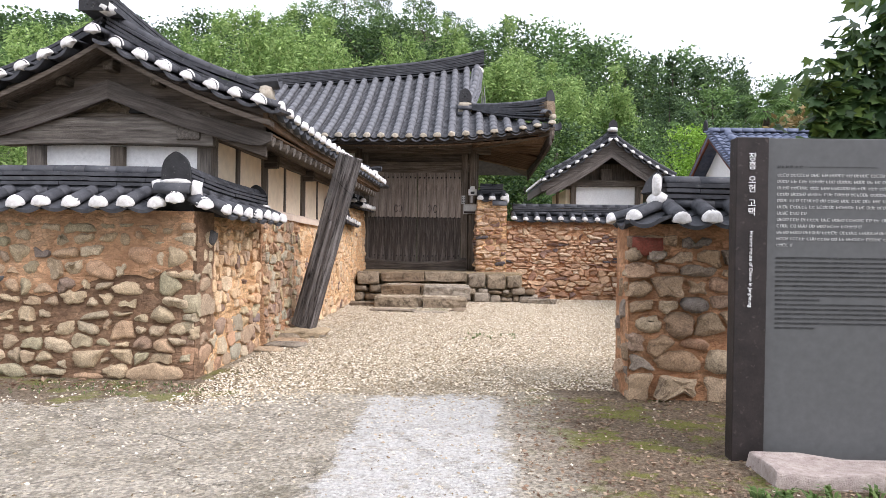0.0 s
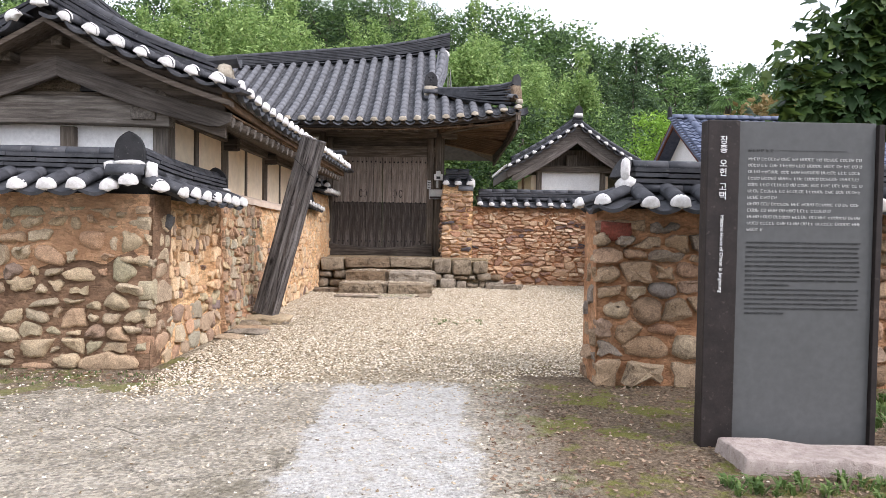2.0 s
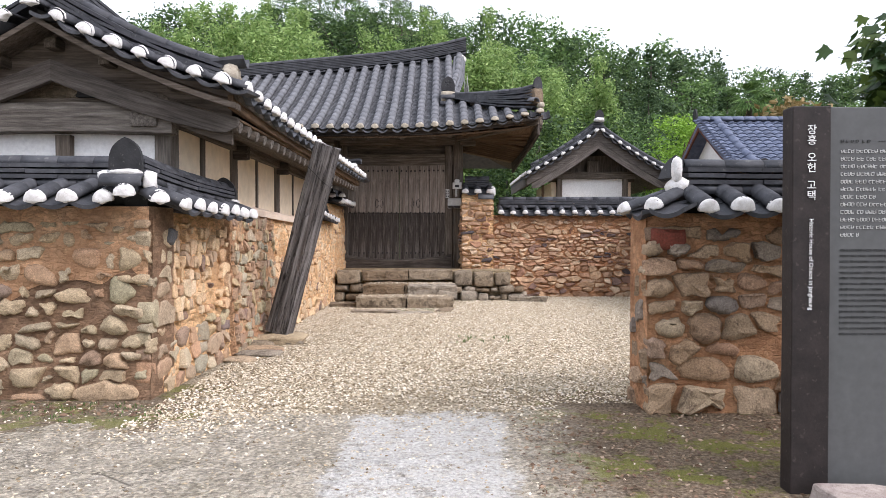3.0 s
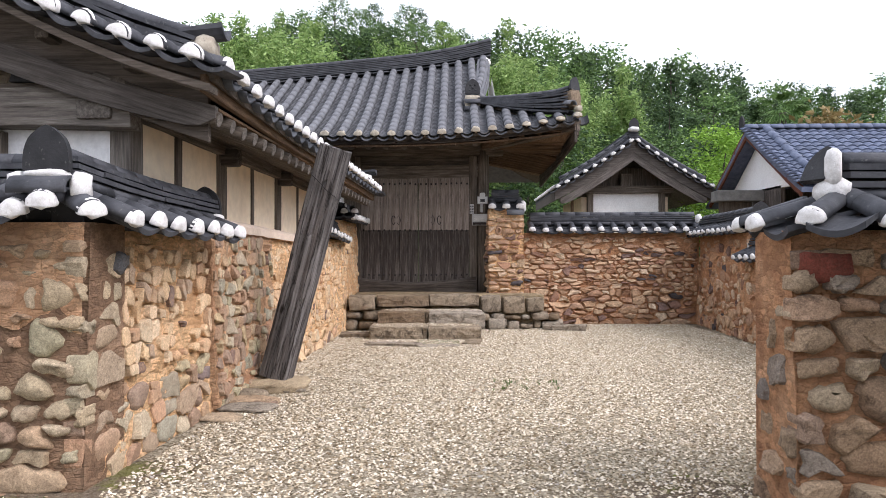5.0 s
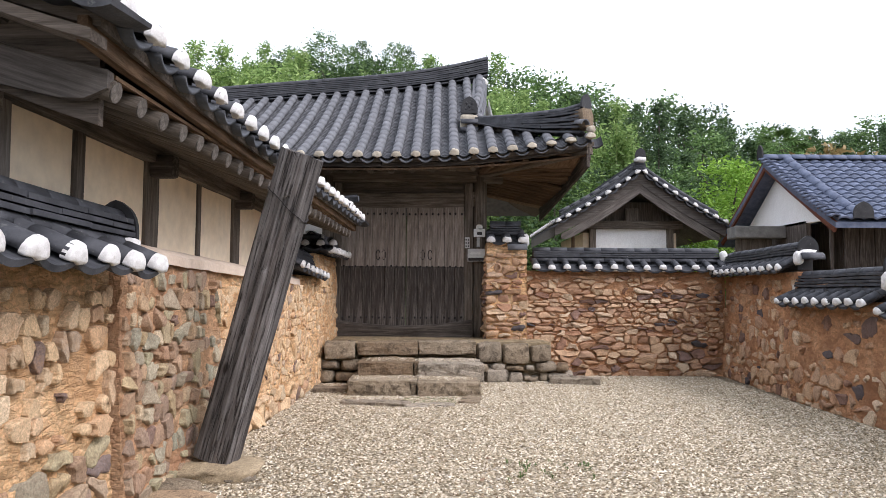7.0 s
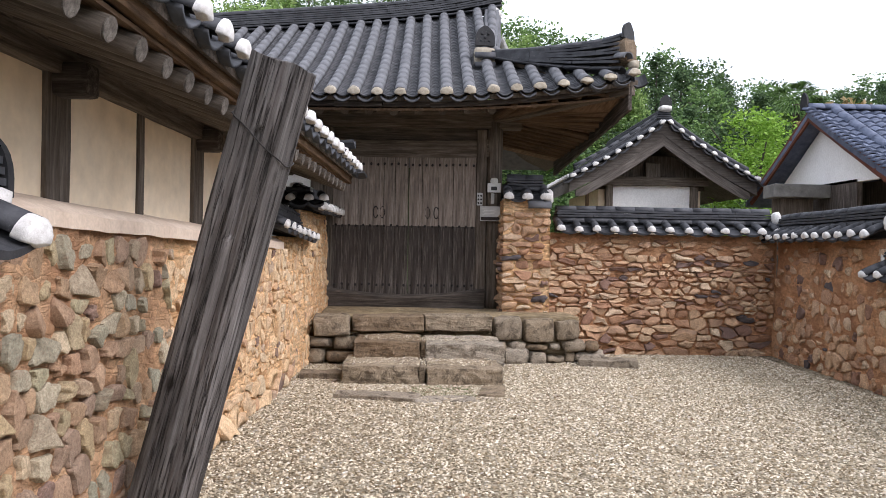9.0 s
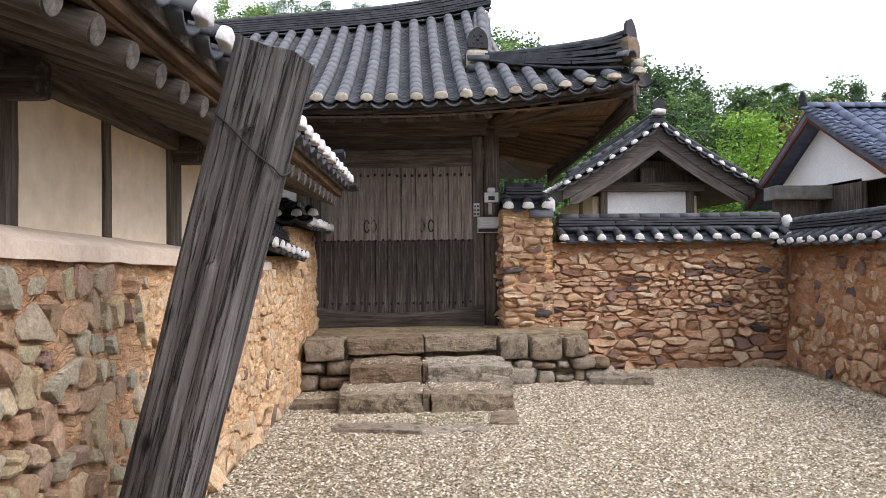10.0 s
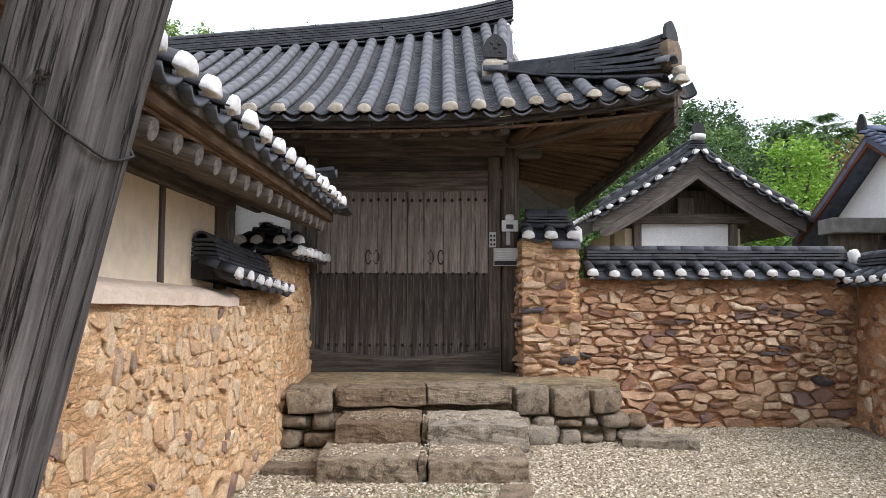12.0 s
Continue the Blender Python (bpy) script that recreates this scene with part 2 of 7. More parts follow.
def clay_material(name, low, mid, high, streak=0.5, stain=(0.1, 0.075, 0.05), comb=0.0):
    m, nt, b = material(name, 0.95, 0.15)
    v = place(nt)
    n1, n2 = grain(nt, v, 3.2, 6, 0.65), grain(nt, v, 48, 5, 0.75)
    n3 = grain(nt, place(nt, (2.2, 2.2, 7)), 3.0, 6, 0.75, 2.0)
    # trowel strokes: wavering bands
    w = nt.nodes.new("ShaderNodeTexWave")
    w.wave_type, w.bands_direction = "BANDS", "Z"
    w.inputs["Scale"].default_value, w.inputs["Distortion"].default_value = 5.6, 12.0
    w.inputs["Detail"].default_value, w.inputs["Detail Scale"].default_value, w.inputs["Detail Roughness"].default_value = 3.0, 0.55, 0.6
    nt.links.new(v, w.inputs["Vector"])
    patch = ramp(nt, grain(nt, v, 2.6, 3), (0.3, (0,)), (0.45, (1,)))
    band = blend(nt, calc(nt, "MULTIPLY", patch, comb), (0.6, 0.6, 0.6), ramp(nt, w.outputs["Fac"], (0.05, (0.0,)), (0.45, (0.75,)), (1.0, (1.0,))))
    c = ramp(nt, n1, (0.3, low), (0.5, mid), (0.7, high))
    clod_v = blend(nt, 0.06, place(nt, (1, 1, 1.7)), grain(nt, v, 16, 4))
    clod = cells(nt, clod_v, 19, "F1", "Color")
    c = blend(nt, 0.5, c, ramp(nt, clod, (0.15, (0.6,)), (0.5, (1.0,)), (0.85, (1.35,))), "MULTIPLY")
    seam = cells(nt, clod_v, 19, "DISTANCE_TO_EDGE")
    c = blend(nt, 0.25, c, ramp(nt, seam, (0.0, (0.5,)), (0.09, (1.0,))), "MULTIPLY")
    c = blend(nt, streak, c, ramp(nt, n3, (0.36, (0.6,)), (0.5, (1.0,)), (0.62, (1.25,))), "MULTIPLY")
    c = blend(nt, 0.8, c, ramp(nt, band, (0.1, (0.5, 0.42, 0.34)), (0.6, (1.0, 1.0, 1.0)), (1.0, (1.12, 1.12, 1.12))), "MULTIPLY")
    c = blend(nt, 0.55, c, ramp(nt, n2, (0.3, (0.6,)), (0.5, (1.0,)), (0.7, (1.35,))), "MULTIPLY")
    c = blend(nt, calc(nt, "MULTIPLY", ramp(nt, grain(nt, v, 1.5, 5), (0.5, (0,)), (0.62, (1,))), 0.55), c, stain)
    paint(nt, b, c)
    h = calc(nt, "ADD", calc(nt, "ADD", calc(nt, "MULTIPLY", n2, 0.6), calc(nt, "MULTIPLY", n3, 0.7)), calc(nt, "ADD", calc(nt, "MULTIPLY", band, 0.5), ramp(nt, seam, (0, (0,)), (0.12, (0.25,)))))
    relief(nt, b, h, 1.0, 0.035)
    return m


CLAY_RED = clay_material("red_clay", (0.4, 0.2, 0.105), (0.53, 0.285, 0.15), (0.6, 0.37, 0.22), 0.4, (0.27, 0.12, 0.06))
CLAY_BROWN = clay_material("brown_clay", (0.19, 0.115, 0.072), (0.29, 0.18, 0.11), (0.38, 0.255, 0.165), 0.5, (0.12, 0.075, 0.05))
CLAY_OCHRE = clay_material("ochre_clay", (0.66, 0.39, 0.19), (0.8, 0.52, 0.28), (0.85, 0.62, 0.39), 0.5, (0.52, 0.28, 0.13), 0.4)


def ground_material():
    m, nt, b = material("ground_surface", 0.95, 0.2)
    v = place(nt)
    sep = nt.nodes.new("ShaderNodeSeparateXYZ")
    nt.links.new(v, sep.inputs[0])
    x, y = sep.outputs[0], sep.outputs[1]
    wob = calc(nt, "MULTIPLY", calc(nt, "SUBTRACT", grain(nt, v, 1.3, 6, 0.65), 0.5), 1.8)
    wob2 = calc(nt, "MULTIPLY", calc(nt, "SUBTRACT", grain(nt, v, 5, 6, 0.7), 0.5), 0.7)
    yy, xx = calc(nt, "ADD", calc(nt, "ADD", y, wob), wob2), calc(nt, "ADD", calc(nt, "ADD", x, calc(nt, "MULTIPLY", wob, 0.5)), wob2)
    n1, n2, n3 = grain(nt, v, 2.2, 6, 0.65), grain(nt, v, 38, 5, 0.7), grain(nt, v, 130, 3, 0.6)
    cell = cells(nt, v, 55, "F1", "Color")
    # gravel bed between the walls
    gravel = ramp(nt, cell, (0.15, (0.17, 0.13, 0.08)), (0.5, (0.34, 0.28, 0.19)), (0.85, (0.55, 0.48, 0.36)))
    # worn concrete with cracks and embedded chips
    conc = ramp(nt, n1, (0.28, (0.31, 0.27, 0.2)), (0.5, (0.41, 0.36, 0.28)), (0.72, (0.5, 0.445, 0.355)))
    chips = ramp(nt, grain(nt, place(nt, (1, 2.2, 1)), 14, 6, 0.75), (0.52, (0,)), (0.6, (0.75,)))
    conc = blend(nt, chips, conc, (0.5, 0.46, 0.39))
    pebble = cells(nt, blend(nt, 0.03, v, grain(nt, v, 30, 3)), 46, "F1", "Color")
    conc = blend(nt, 0.75, conc, ramp(nt, pebble, (0.2, (0.62,)), (0.5, (1.0,)), (0.8, (1.45,))), "MULTIPLY")
    conc = blend(nt, ramp(nt, grain(nt, place(nt, (1, 1.8, 1)), 3.2, 6, 0.75), (0.56, (0,)), (0.66, (0.55,))), conc, (0.17, 0.145, 0.11))
    conc = blend(nt, 0.8, conc, ramp(nt, n2, (0.32, (0.45,)), (0.5, (1.0,)), (0.68, (1.4,))), "MULTIPLY")
    conc = blend(nt, calc(nt, "MULTIPLY", ramp(nt, grain(nt, v, 1.5, 6, 0.75), (0.55, (0,)), (0.63, (1,))), 0.5), conc, (0.13, 0.115, 0.07))
    crack = cells(nt, blend(nt, 0.3, v, grain(nt, v, 5, 8, 0.75)), 1.5, "DISTANCE_TO_EDGE")
    crk = ramp(nt, crack, (0.0, (0.85,)), (0.009, (0,)))
    crk = calc(nt, "MULTIPLY", crk, ramp(nt, grain(nt, v, 1.1, 3), (0.36, (0,)), (0.5, (1,))))
    conc = blend(nt, crk, conc, (0.09, 0.08, 0.06))
    # pale cement patch laid into the concrete, with a ragged edge
    rag = calc(nt, "ADD", calc(nt, "MULTIPLY", calc(nt, "SUBTRACT", grain(nt, v, 2.6, 6, 0.65), 0.5), 0.5), calc(nt, "MULTIPLY", calc(nt, "SUBTRACT", grain(nt, v, 22, 5, 0.7), 0.5), 0.22))
    px = calc(nt, "SUBTRACT", calc(nt, "ABSOLUTE", calc(nt, "SUBTRACT", x, 0.93)), calc(nt, "ADD", 0.54, rag))
    inx = ramp(nt, calc(nt, "MULTIPLY", px, -14.0, True), (0, (0,)), (1, (1,)))
    iny = ramp(nt, calc(nt, "MULTIPLY", calc(nt, "SUBTRACT", calc(nt, "ADD", y, calc(nt, "MULTIPLY", rag, 1.6)), -10.62), -9.0, True), (0, (0,)), (1, (1,)))
    pale = ramp(nt, n2, (0.3, (0.3, 0.285, 0.255)), (0.45, (0.56, 0.54, 0.5)), (0.62, (0.74, 0.72, 0.675)))
    thin = ramp(nt, grain(nt, v, 9, 7, 0.8), (0.38, (0.2,)), (0.52, (0.95,)))
    conc = blend(nt, calc(nt, "MULTIPLY", calc(nt, "MULTIPLY", inx, iny), thin), conc, pale)
    # earth with dead leaves and moss
    earth = ramp(nt, n2, (0.32, (0.08, 0.055, 0.036)), (0.5, (0.19, 0.14, 0.092)), (0.68, (0.36, 0.285, 0.2)))
    earth = blend(nt, 0.6, earth, ramp(nt, grain(nt, v, 12, 6, 0.75), (0.35, (0.5,)), (0.6, (1.2,))), "MULTIPLY")
    moss = ramp(nt, n3, (0.3, (0.1, 0.11, 0.02)), (0.7, (0.27, 0.265, 0.065)))
    mossy = ramp(nt, grain(nt, v, 1.9, 5, 0.7), (0.5, (0,)), (0.57, (0.85,)))
    earth = blend(nt, mossy, earth, moss)
    c = blend(nt, calc(nt, "LESS_THAN", yy, -10.55), gravel, conc)
    right = calc(nt, "MULTIPLY", ramp(nt, calc(nt, "MULTIPLY", calc(nt, "SUBTRACT", xx, 1.5), 2.0), (0, (0,)), (1, (1,))), calc(nt, "LESS_THAN", yy, -9.9))
    c = blend(nt, right, c, earth)
    strip = calc(nt, "MULTIPLY", calc(nt, "LESS_THAN", xx, -0.8), calc(nt, "MULTIPLY", calc(nt, "GREATER_THAN", yy, -11.0), calc(nt, "LESS_THAN", yy, -9.6)))
    c = blend(nt, calc(nt, "MULTIPLY", strip, 0.85), c, earth)
    far = calc(nt, "GREATER_THAN", y, 8.0)
    c = blend(nt, far, c, (0.05, 0.06, 0.025))
    paint(nt, b, c)
    relief(nt, b, calc(nt, "ADD", calc(nt, "ADD", n2, n3), calc(nt, "ADD", calc(nt, "MULTIPLY", calc(nt, "SUBTRACT", 1.0, crk), 0.5), cells(nt, v, 46))), 1.0, 0.025)
    return m


GROUND = ground_material()


def gravel_material():
    m, nt, b = material("gravel_stone", 0.9, 0.2)
    c = ramp(nt, chance(nt, True), (0, (0.12, 0.085, 0.05)), (0.14, (0.27, 0.205, 0.125)), (0.35, (0.4, 0.33, 0.225)), (0.65, (0.54, 0.46, 0.335)), (0.92, (0.78, 0.7, 0.56)), (1, (0.33, 0.3, 0.26)))
    paint(nt, b, c)
    return m


GRAVEL = gravel_material()


def leaf_material(name, a, b_, c_, trans=0.25):
    m, nt, b = material(name, 0.6, 0.3)
    paint(nt, b, ramp(nt, chance(nt, True), (0, a), (0.5, b_), (1, c_)))
    tr = nt.nodes.new("ShaderNodeBsdfTranslucent")
    nt.links.new(ramp(nt, chance(nt, True), (0, b_), (1, c_)), tr.inputs["Color"])
    mx = nt.nodes.new("ShaderNodeMixShader")
    mx.inputs[0].default_value = trans
    out = nt.nodes["Material Output"]
    nt.links.new(b.outputs[0], mx.inputs[1])
    nt.links.new(tr.outputs[0], mx.inputs[2])
    nt.links.new(mx.outputs[0], out.inputs["Surface"])
    return m


LEAF_DARK = leaf_material("leaf_dark", (0.014, 0.034, 0.011), (0.045, 0.09, 0.028), (0.12, 0.19, 0.06))
LEAF_MID = leaf_material("leaf_mid", (0.03, 0.066, 0.018), (0.09, 0.17, 0.046), (0.2, 0.31, 0.1))
LEAF_BAMBOO = leaf_material("leaf_bamboo", (0.055, 0.11, 0.026), (0.18, 0.29, 0.075), (0.37, 0.49, 0.18), 0.3)
LEAF_PINE = leaf_material("leaf_pine", (0.022, 0.046, 0.02), (0.06, 0.11, 0.044), (0.12, 0.185, 0.075))
LEAF_BRIGHT = leaf_material("leaf_bright", (0.12, 0.24, 0.02), (0.2, 0.36, 0.04), (0.3, 0.46, 0.08))
LEAF_AUTUMN = leaf_material("leaf_autumn", (0.15, 0.12, 0.04), (0.22, 0.16, 0.06), (0.28, 0.2, 0.09))
LEAF_NEAR = leaf_material("leaf_near", (0.016, 0.04, 0.012), (0.03, 0.066, 0.018), (0.1, 0.15, 0.03), 0.3)
WEED = leaf_material("leaf_weed", (0.045, 0.085, 0.02), (0.085, 0.14, 0.035), (0.14, 0.2, 0.06))
DRY_LEAF = leaf_material("dry_leaf", (0.1, 0.055, 0.035), (0.22, 0.14, 0.085), (0.38, 0.28, 0.19), 0.1)
BARK = plain_material("bark", (0.06, 0.05, 0.04), (0.14, 0.12, 0.1), 6, 0.95, 0.7, 0.02)
CULM = plain_material("bamboo_culm", (0.2, 0.26, 0.08), (0.36, 0.38, 0.18), 4, 0.6, 0.1)

# ---- building tools ----
BACK = {}
RNG = random.Random(5)


def thing(name, at, label, category, group="", kind="", local=None):
    """An Empty at the base of a thing. With local, its parts are given in its own axes."""
    ob = new(name)
    ob.empty_display_size = 0.2
    ob.matrix_basis = local if local is not None else Matrix.Translation(at)
    BACK[ob.name] = Matrix() if local is not None else Matrix.Translation(at).inverted()
    return tagged(ob, label, category, group, kind)


def child(ob, parent, label=""):
    ob.parent = parent
    ob.matrix_parent_inverse = BACK.get(parent.name, Matrix())
    return tagged(ob, label)


def mesh_of(name, verts, faces, mat, smooth=False):
    me = bpy.data.meshes.new(name)
    me.from_pydata(verts, [], faces)
    me.materials.append(mat)
    if smooth:
        me.polygons.foreach_set("use_smooth", [True] * len(me.polygons))
    me.update()
    return me


def bm_mesh(name, bm, mat, smooth=False):
    me = bpy.data.meshes.new(name)
    bm.normal_update()
    bm.to_mesh(me)
    bm.free()
    me.materials.append(mat)
    if smooth:
        me.polygons.foreach_set("use_smooth", [True] * len(me.polygons))
    return me


def part(name, me, parent, label="", m=None):
    ob = new(name, me)
    if m is not None:
        ob.matrix_basis = m
    return child(ob, parent, label)


def box_bm(w, d, h, bevel=0.0, at=(0, 0, 0), cuts=0, rough=0.0, seed=0):
    bm = bmesh.new()
    bmesh.ops.create_cube(bm, size=1)
    bmesh.ops.scale(bm, vec=(w, d, h), verts=bm.verts)
    if bevel:
        bmesh.ops.bevel(bm, geom=bm.edges[:], offset=bevel, segments=2, profile=0.6, affect="EDGES")
    if cuts:
        bmesh.ops.subdivide_edges(bm, edges=bm.edges[:], cuts=cuts, use_grid_fill=True)
    if rough:
        for v in bm.verts:
            p = v.co + Vector((seed * 3.7, seed * 1.3, seed))
            v.co += noise.noise_vector(p * 3.0) * rough + noise.noise_vector(p * 11.0) * rough * 0.4
    bmesh.ops.translate(bm, vec=at, verts=bm.verts)
    return bm


def frame_to(p0, p1, up=(0, 0, 1)):
    """A pose at p0 whose z axis points to p1, and whose y axis lies near up."""
    p0, z = Vector(p0), (Vector(p1) - Vector(p0)).normalized()
    u = Vector(up)
    if abs(z.dot(u)) > 0.98:
        u = Vector((0, 1, 0))
    x = u.cross(z).normalized()
    y = z.cross(x)
    return Matrix.Translation(p0) @ Matrix((x, y, z)).transposed().to_4x4()


def timber(name, p0, p1, w, h, mat, parent, label="", bevel=0.012, bow=0.0, up=(0, 0, 1)):
    """A squared timber from p0 to p1: w across, h deep towards up. Its grain runs along it."""
    L = (Vector(p1) - Vector(p0)).length
    bm = box_bm(w, h, L, min(bevel, w * 0.2, h * 0.2), (0, 0, L / 2))
    if L > 0.5:
        n = max(2, int(L / 0.35))
        for i in range(1, n):
            bmesh.ops.bisect_plane(bm, geom=bm.verts[:] + bm.edges[:] + bm.faces[:], plane_co=(0, 0, L * i / n), plane_no=(0, 0, 1))
        s = RNG.random() * 50
        for v in bm.verts:
            t = v.co.z / L
            v.co += noise.noise_vector(Vector((v.co.x * 4 + s, v.co.y * 4, v.co.z * 2.3))) * 0.009
            v.co.y += bow * 4 * t * (1 - t)
    return part(name, bm_mesh(name, bm, mat), parent, label, frame_to(p0, p1, up))


def log(name, p0, p1, r, mat, parent, label="", r1=None, sides=10):
    L = (Vector(p1) - Vector(p0)).length
    verts, faces, n = [], [], max(2, int(L / 0.4) + 1)
    s = RNG.random() * 50
    for i in range(n + 1):
        t = i / n
        rr = r + ((r1 if r1 is not None else r) - r) * t
        off = noise.noise_vector(Vector((s, 0, t * L * 0.8))) * 0.012
        for k in range(sides):
            a = 2 * math.pi * k / sides
            q = rr * (1 + 0.05 * noise.noise(Vector((math.cos(a) + s, math.sin(a), t * L))))
            verts.append((off.x + q * math.cos(a), off.y + q * math.sin(a), t * L))
    for i in range(n):
        for k in range(sides):
            a, b = i * sides + k, i * sides + (k + 1) % sides
            faces.append((a, b, b + sides, a + sides))
    faces += [tuple(range(sides))[::-1], tuple(range(n * sides, (n + 1) * sides))]
    me = mesh_of(name, verts, faces, mat)
    for p in me.polygons:
        p.use_smooth = len(p.vertices) == 4
    return part(name, me, parent, label, frame_to(p0, p1))


# roof tile shapes: y runs down the slope from 0, z up
def barrel_mesh(name, r, L, mat, r1=None, seg=7, thick=0.016):
    r1 = r1 or r
    verts, faces = [], []
    for y, rr in ((0, r), (L, r1)):
        for ro in (rr, rr - thick):
            for k in range(seg + 1):
                a = math.pi * k / seg
                verts.append((ro * math.cos(a), y, ro * math.sin(a)))
    n = seg + 1
    for k in range(seg):
        faces += [(k, k + 1, 2 * n + k + 1, 2 * n + k), (n + k + 1, n + k, 3 * n + k, 3 * n + k + 1)]
        faces += [(k + 1, k, n + k, n + k + 1), (2 * n + k, 2 * n + k + 1, 3 * n + k + 1, 3 * n + k)]
    faces += [(0, 2 * n, 3 * n, n), (seg, n + seg, 3 * n + seg, 2 * n + seg)]
    me = mesh_of(name, verts, faces, mat)
    for i in range(0, 4 * seg, 4):
        me.polygons[i].use_smooth = True
    return me


def plug_mesh(name, r, mat, depth=0.05, seed=0, drop=0.12):
    """The half-round lump of mortar that closes the lower end of a barrel tile, drawn to a drip below."""
    verts, faces, seg, rings = [], [], 16, 5
    for i in range(rings + 1):
        q = i / rings
        rr, y = r * math.cos(q * math.pi / 2) ** 0.7 if i < rings else 0.0, depth * math.sin(q * math.pi / 2)
        for k in range(seg):
            a = 2 * math.pi * k / seg
            x, z = rr * math.cos(a), rr * math.sin(a)
            z = max(z, -r * (drop + 0.3 * max(0.0, 1 - abs(x) / (0.55 * r))) * (1 - 0.5 * q))
            p = Vector((x, y - 0.16 * max(0.0, z), z))
            verts.append(p + noise.noise_vector(p * 16 + Vector((seed * 5, 0, 0))) * r * 0.1)
    for i in range(rings):
        for k in range(seg):
            a, b = i * seg + k, i * seg + (k + 1) % seg
            faces.append((a, b, b + seg, a + seg))
    back = len(verts)
    for k in range(seg):
        p = verts[k]
        verts.append(Vector((p.x, -0.035, p.z)))
    for k in range(seg):
        faces.append((back + k, back + (k + 1) % seg, (k + 1) % seg, k))
    return mesh_of(name, verts, faces, mat, True)


def pan_mesh(name, w, L, mat, sag=0.055, thick=0.02, seg=6, lip=0.0):
    """A hollow pan tile: hangs between two barrels."""
    verts, faces = [], []
    for y in (0, L):
        for dz in (0, -thick - (lip if y == L else 0)):
            for k in range(seg + 1):
                t = 2 * k / seg - 1
                verts.append((t * w / 2, y, sag * (t * t - 1) + dz))
    n = seg + 1
    for k in range(seg):
        faces += [(k + 1, k, 2 * n + k, 2 * n + k + 1), (n + k, n + k + 1, 3 * n + k + 1, 3 * n + k)]
        faces += [(k, k + 1, n + k + 1, n + k), (2 * n + k + 1, 2 * n + k, 3 * n + k, 3 * n + k + 1)]
    faces += [(0, n, 3 * n, 2 * n), (seg, 2 * n + seg, 3 * n + seg, n + seg)]
    return mesh_of(name, verts, faces, mat)


def join_into(name, pieces, mat, parent, label="", smooth=False, stuff=True):
    """Many small pieces, as (mesh, pose), joined into one mesh."""
    V, F, off = [], [], 0
    cache = {}
    for me, m in pieces:
        if me.name not in cache:
            co = np.empty(len(me.vertices) * 3)
            me.vertices.foreach_get("co", co)
            cache[me.name] = (co.reshape(-1, 3), [tuple(p.vertices) for p in me.polygons])
        co, fs = cache[me.name]
        a = np.array(m)
        V.append(co @ a[:3, :3].T + a[:3, 3])
        F += [tuple(i + off for i in f) for f in fs]
        off += len(co)
    ob = part(name, mesh_of(name, np.concatenate(V).tolist(), F, mat, smooth), parent, label)
    return tagged(ob, kind="stuff") if stuff else ob


def slope_pose(p, down, up):
    """A pose at p with y down the slope and z near up."""
    y = Vector(down).normalized()
    x = y.cross(Vector(up)).normalized()
    z = x.cross(y)
    return Matrix.Translation(p) @ Matrix((x, y, z)).transposed().to_4x4()


BARREL = barrel_mesh("barrel_tile", 0.072, 0.3, TILE_DARK, 0.0732)
BARREL_SHORT = barrel_mesh("barrel_tile", 0.075, 0.24, TILE_DARK, 0.08)
BARREL_GREY = barrel_mesh("barrel_tile", 0.081, 0.3, TILE_GREY, 0.082, 9)
PLUGS = [plug_mesh("mortar_plug", 0.077, MORTAR_WHITE, 0.03, i) for i in range(6)]
PLUGS_OLD = [plug_mesh("mortar_plug", 0.083, MORTAR_OLD, 0.035, i + 7) for i in range(4)]
PAN_LOW = pan_mesh("pan_tile", 0.25, 0.3, TILE_DARK, 0.042, 0.02, 8, 0.012)
PAN = pan_mesh("pan_tile", 0.25, 0.3, TILE_DARK, 0.06, 0.022, 6, 0.012)
PAN_COURSE = pan_mesh("pan_course", 0.205, 0.16, TILE_GREY, 0.055, 0.02)
PAN_COURSE_DARK = pan_mesh("pan_course_dark", 0.215, 0.16, TILE_DARK, 0.05, 0.02)


def slab_tile(name, L, w, h, mat, curve=0.25):
    """A ridge course: a flat roof tile laid on edge of its bow, humped across."""
    verts, faces, seg = [], [], 4
    for y in (0, L):
        for k in range(seg + 1):
            t = 2 * k / seg - 1
            verts.append((t * w / 2, y, h * (1 - curve * t * t)))
        for k in range(seg + 1):
            t = 2 * k / seg - 1
            verts.append((t * w / 2, y, h * (-curve * t * t) ))
    n = seg + 1
    for k in range(seg):
        faces += [(k, k + 1, 2 * n + k + 1, 2 * n + k), (n + k + 1, n + k, 3 * n + k, 3 * n + k + 1), (k + 1, k, n + k, n + k + 1), (2 * n + k, 2 * n + k + 1, 3 * n + k + 1, 3 * n + k)]
    faces += [(0, 2 * n, 3 * n, n), (seg, n + seg, 3 * n + seg, 2 * n + seg)]
    return mesh_of(name, verts, faces, mat)


SLABS = {}


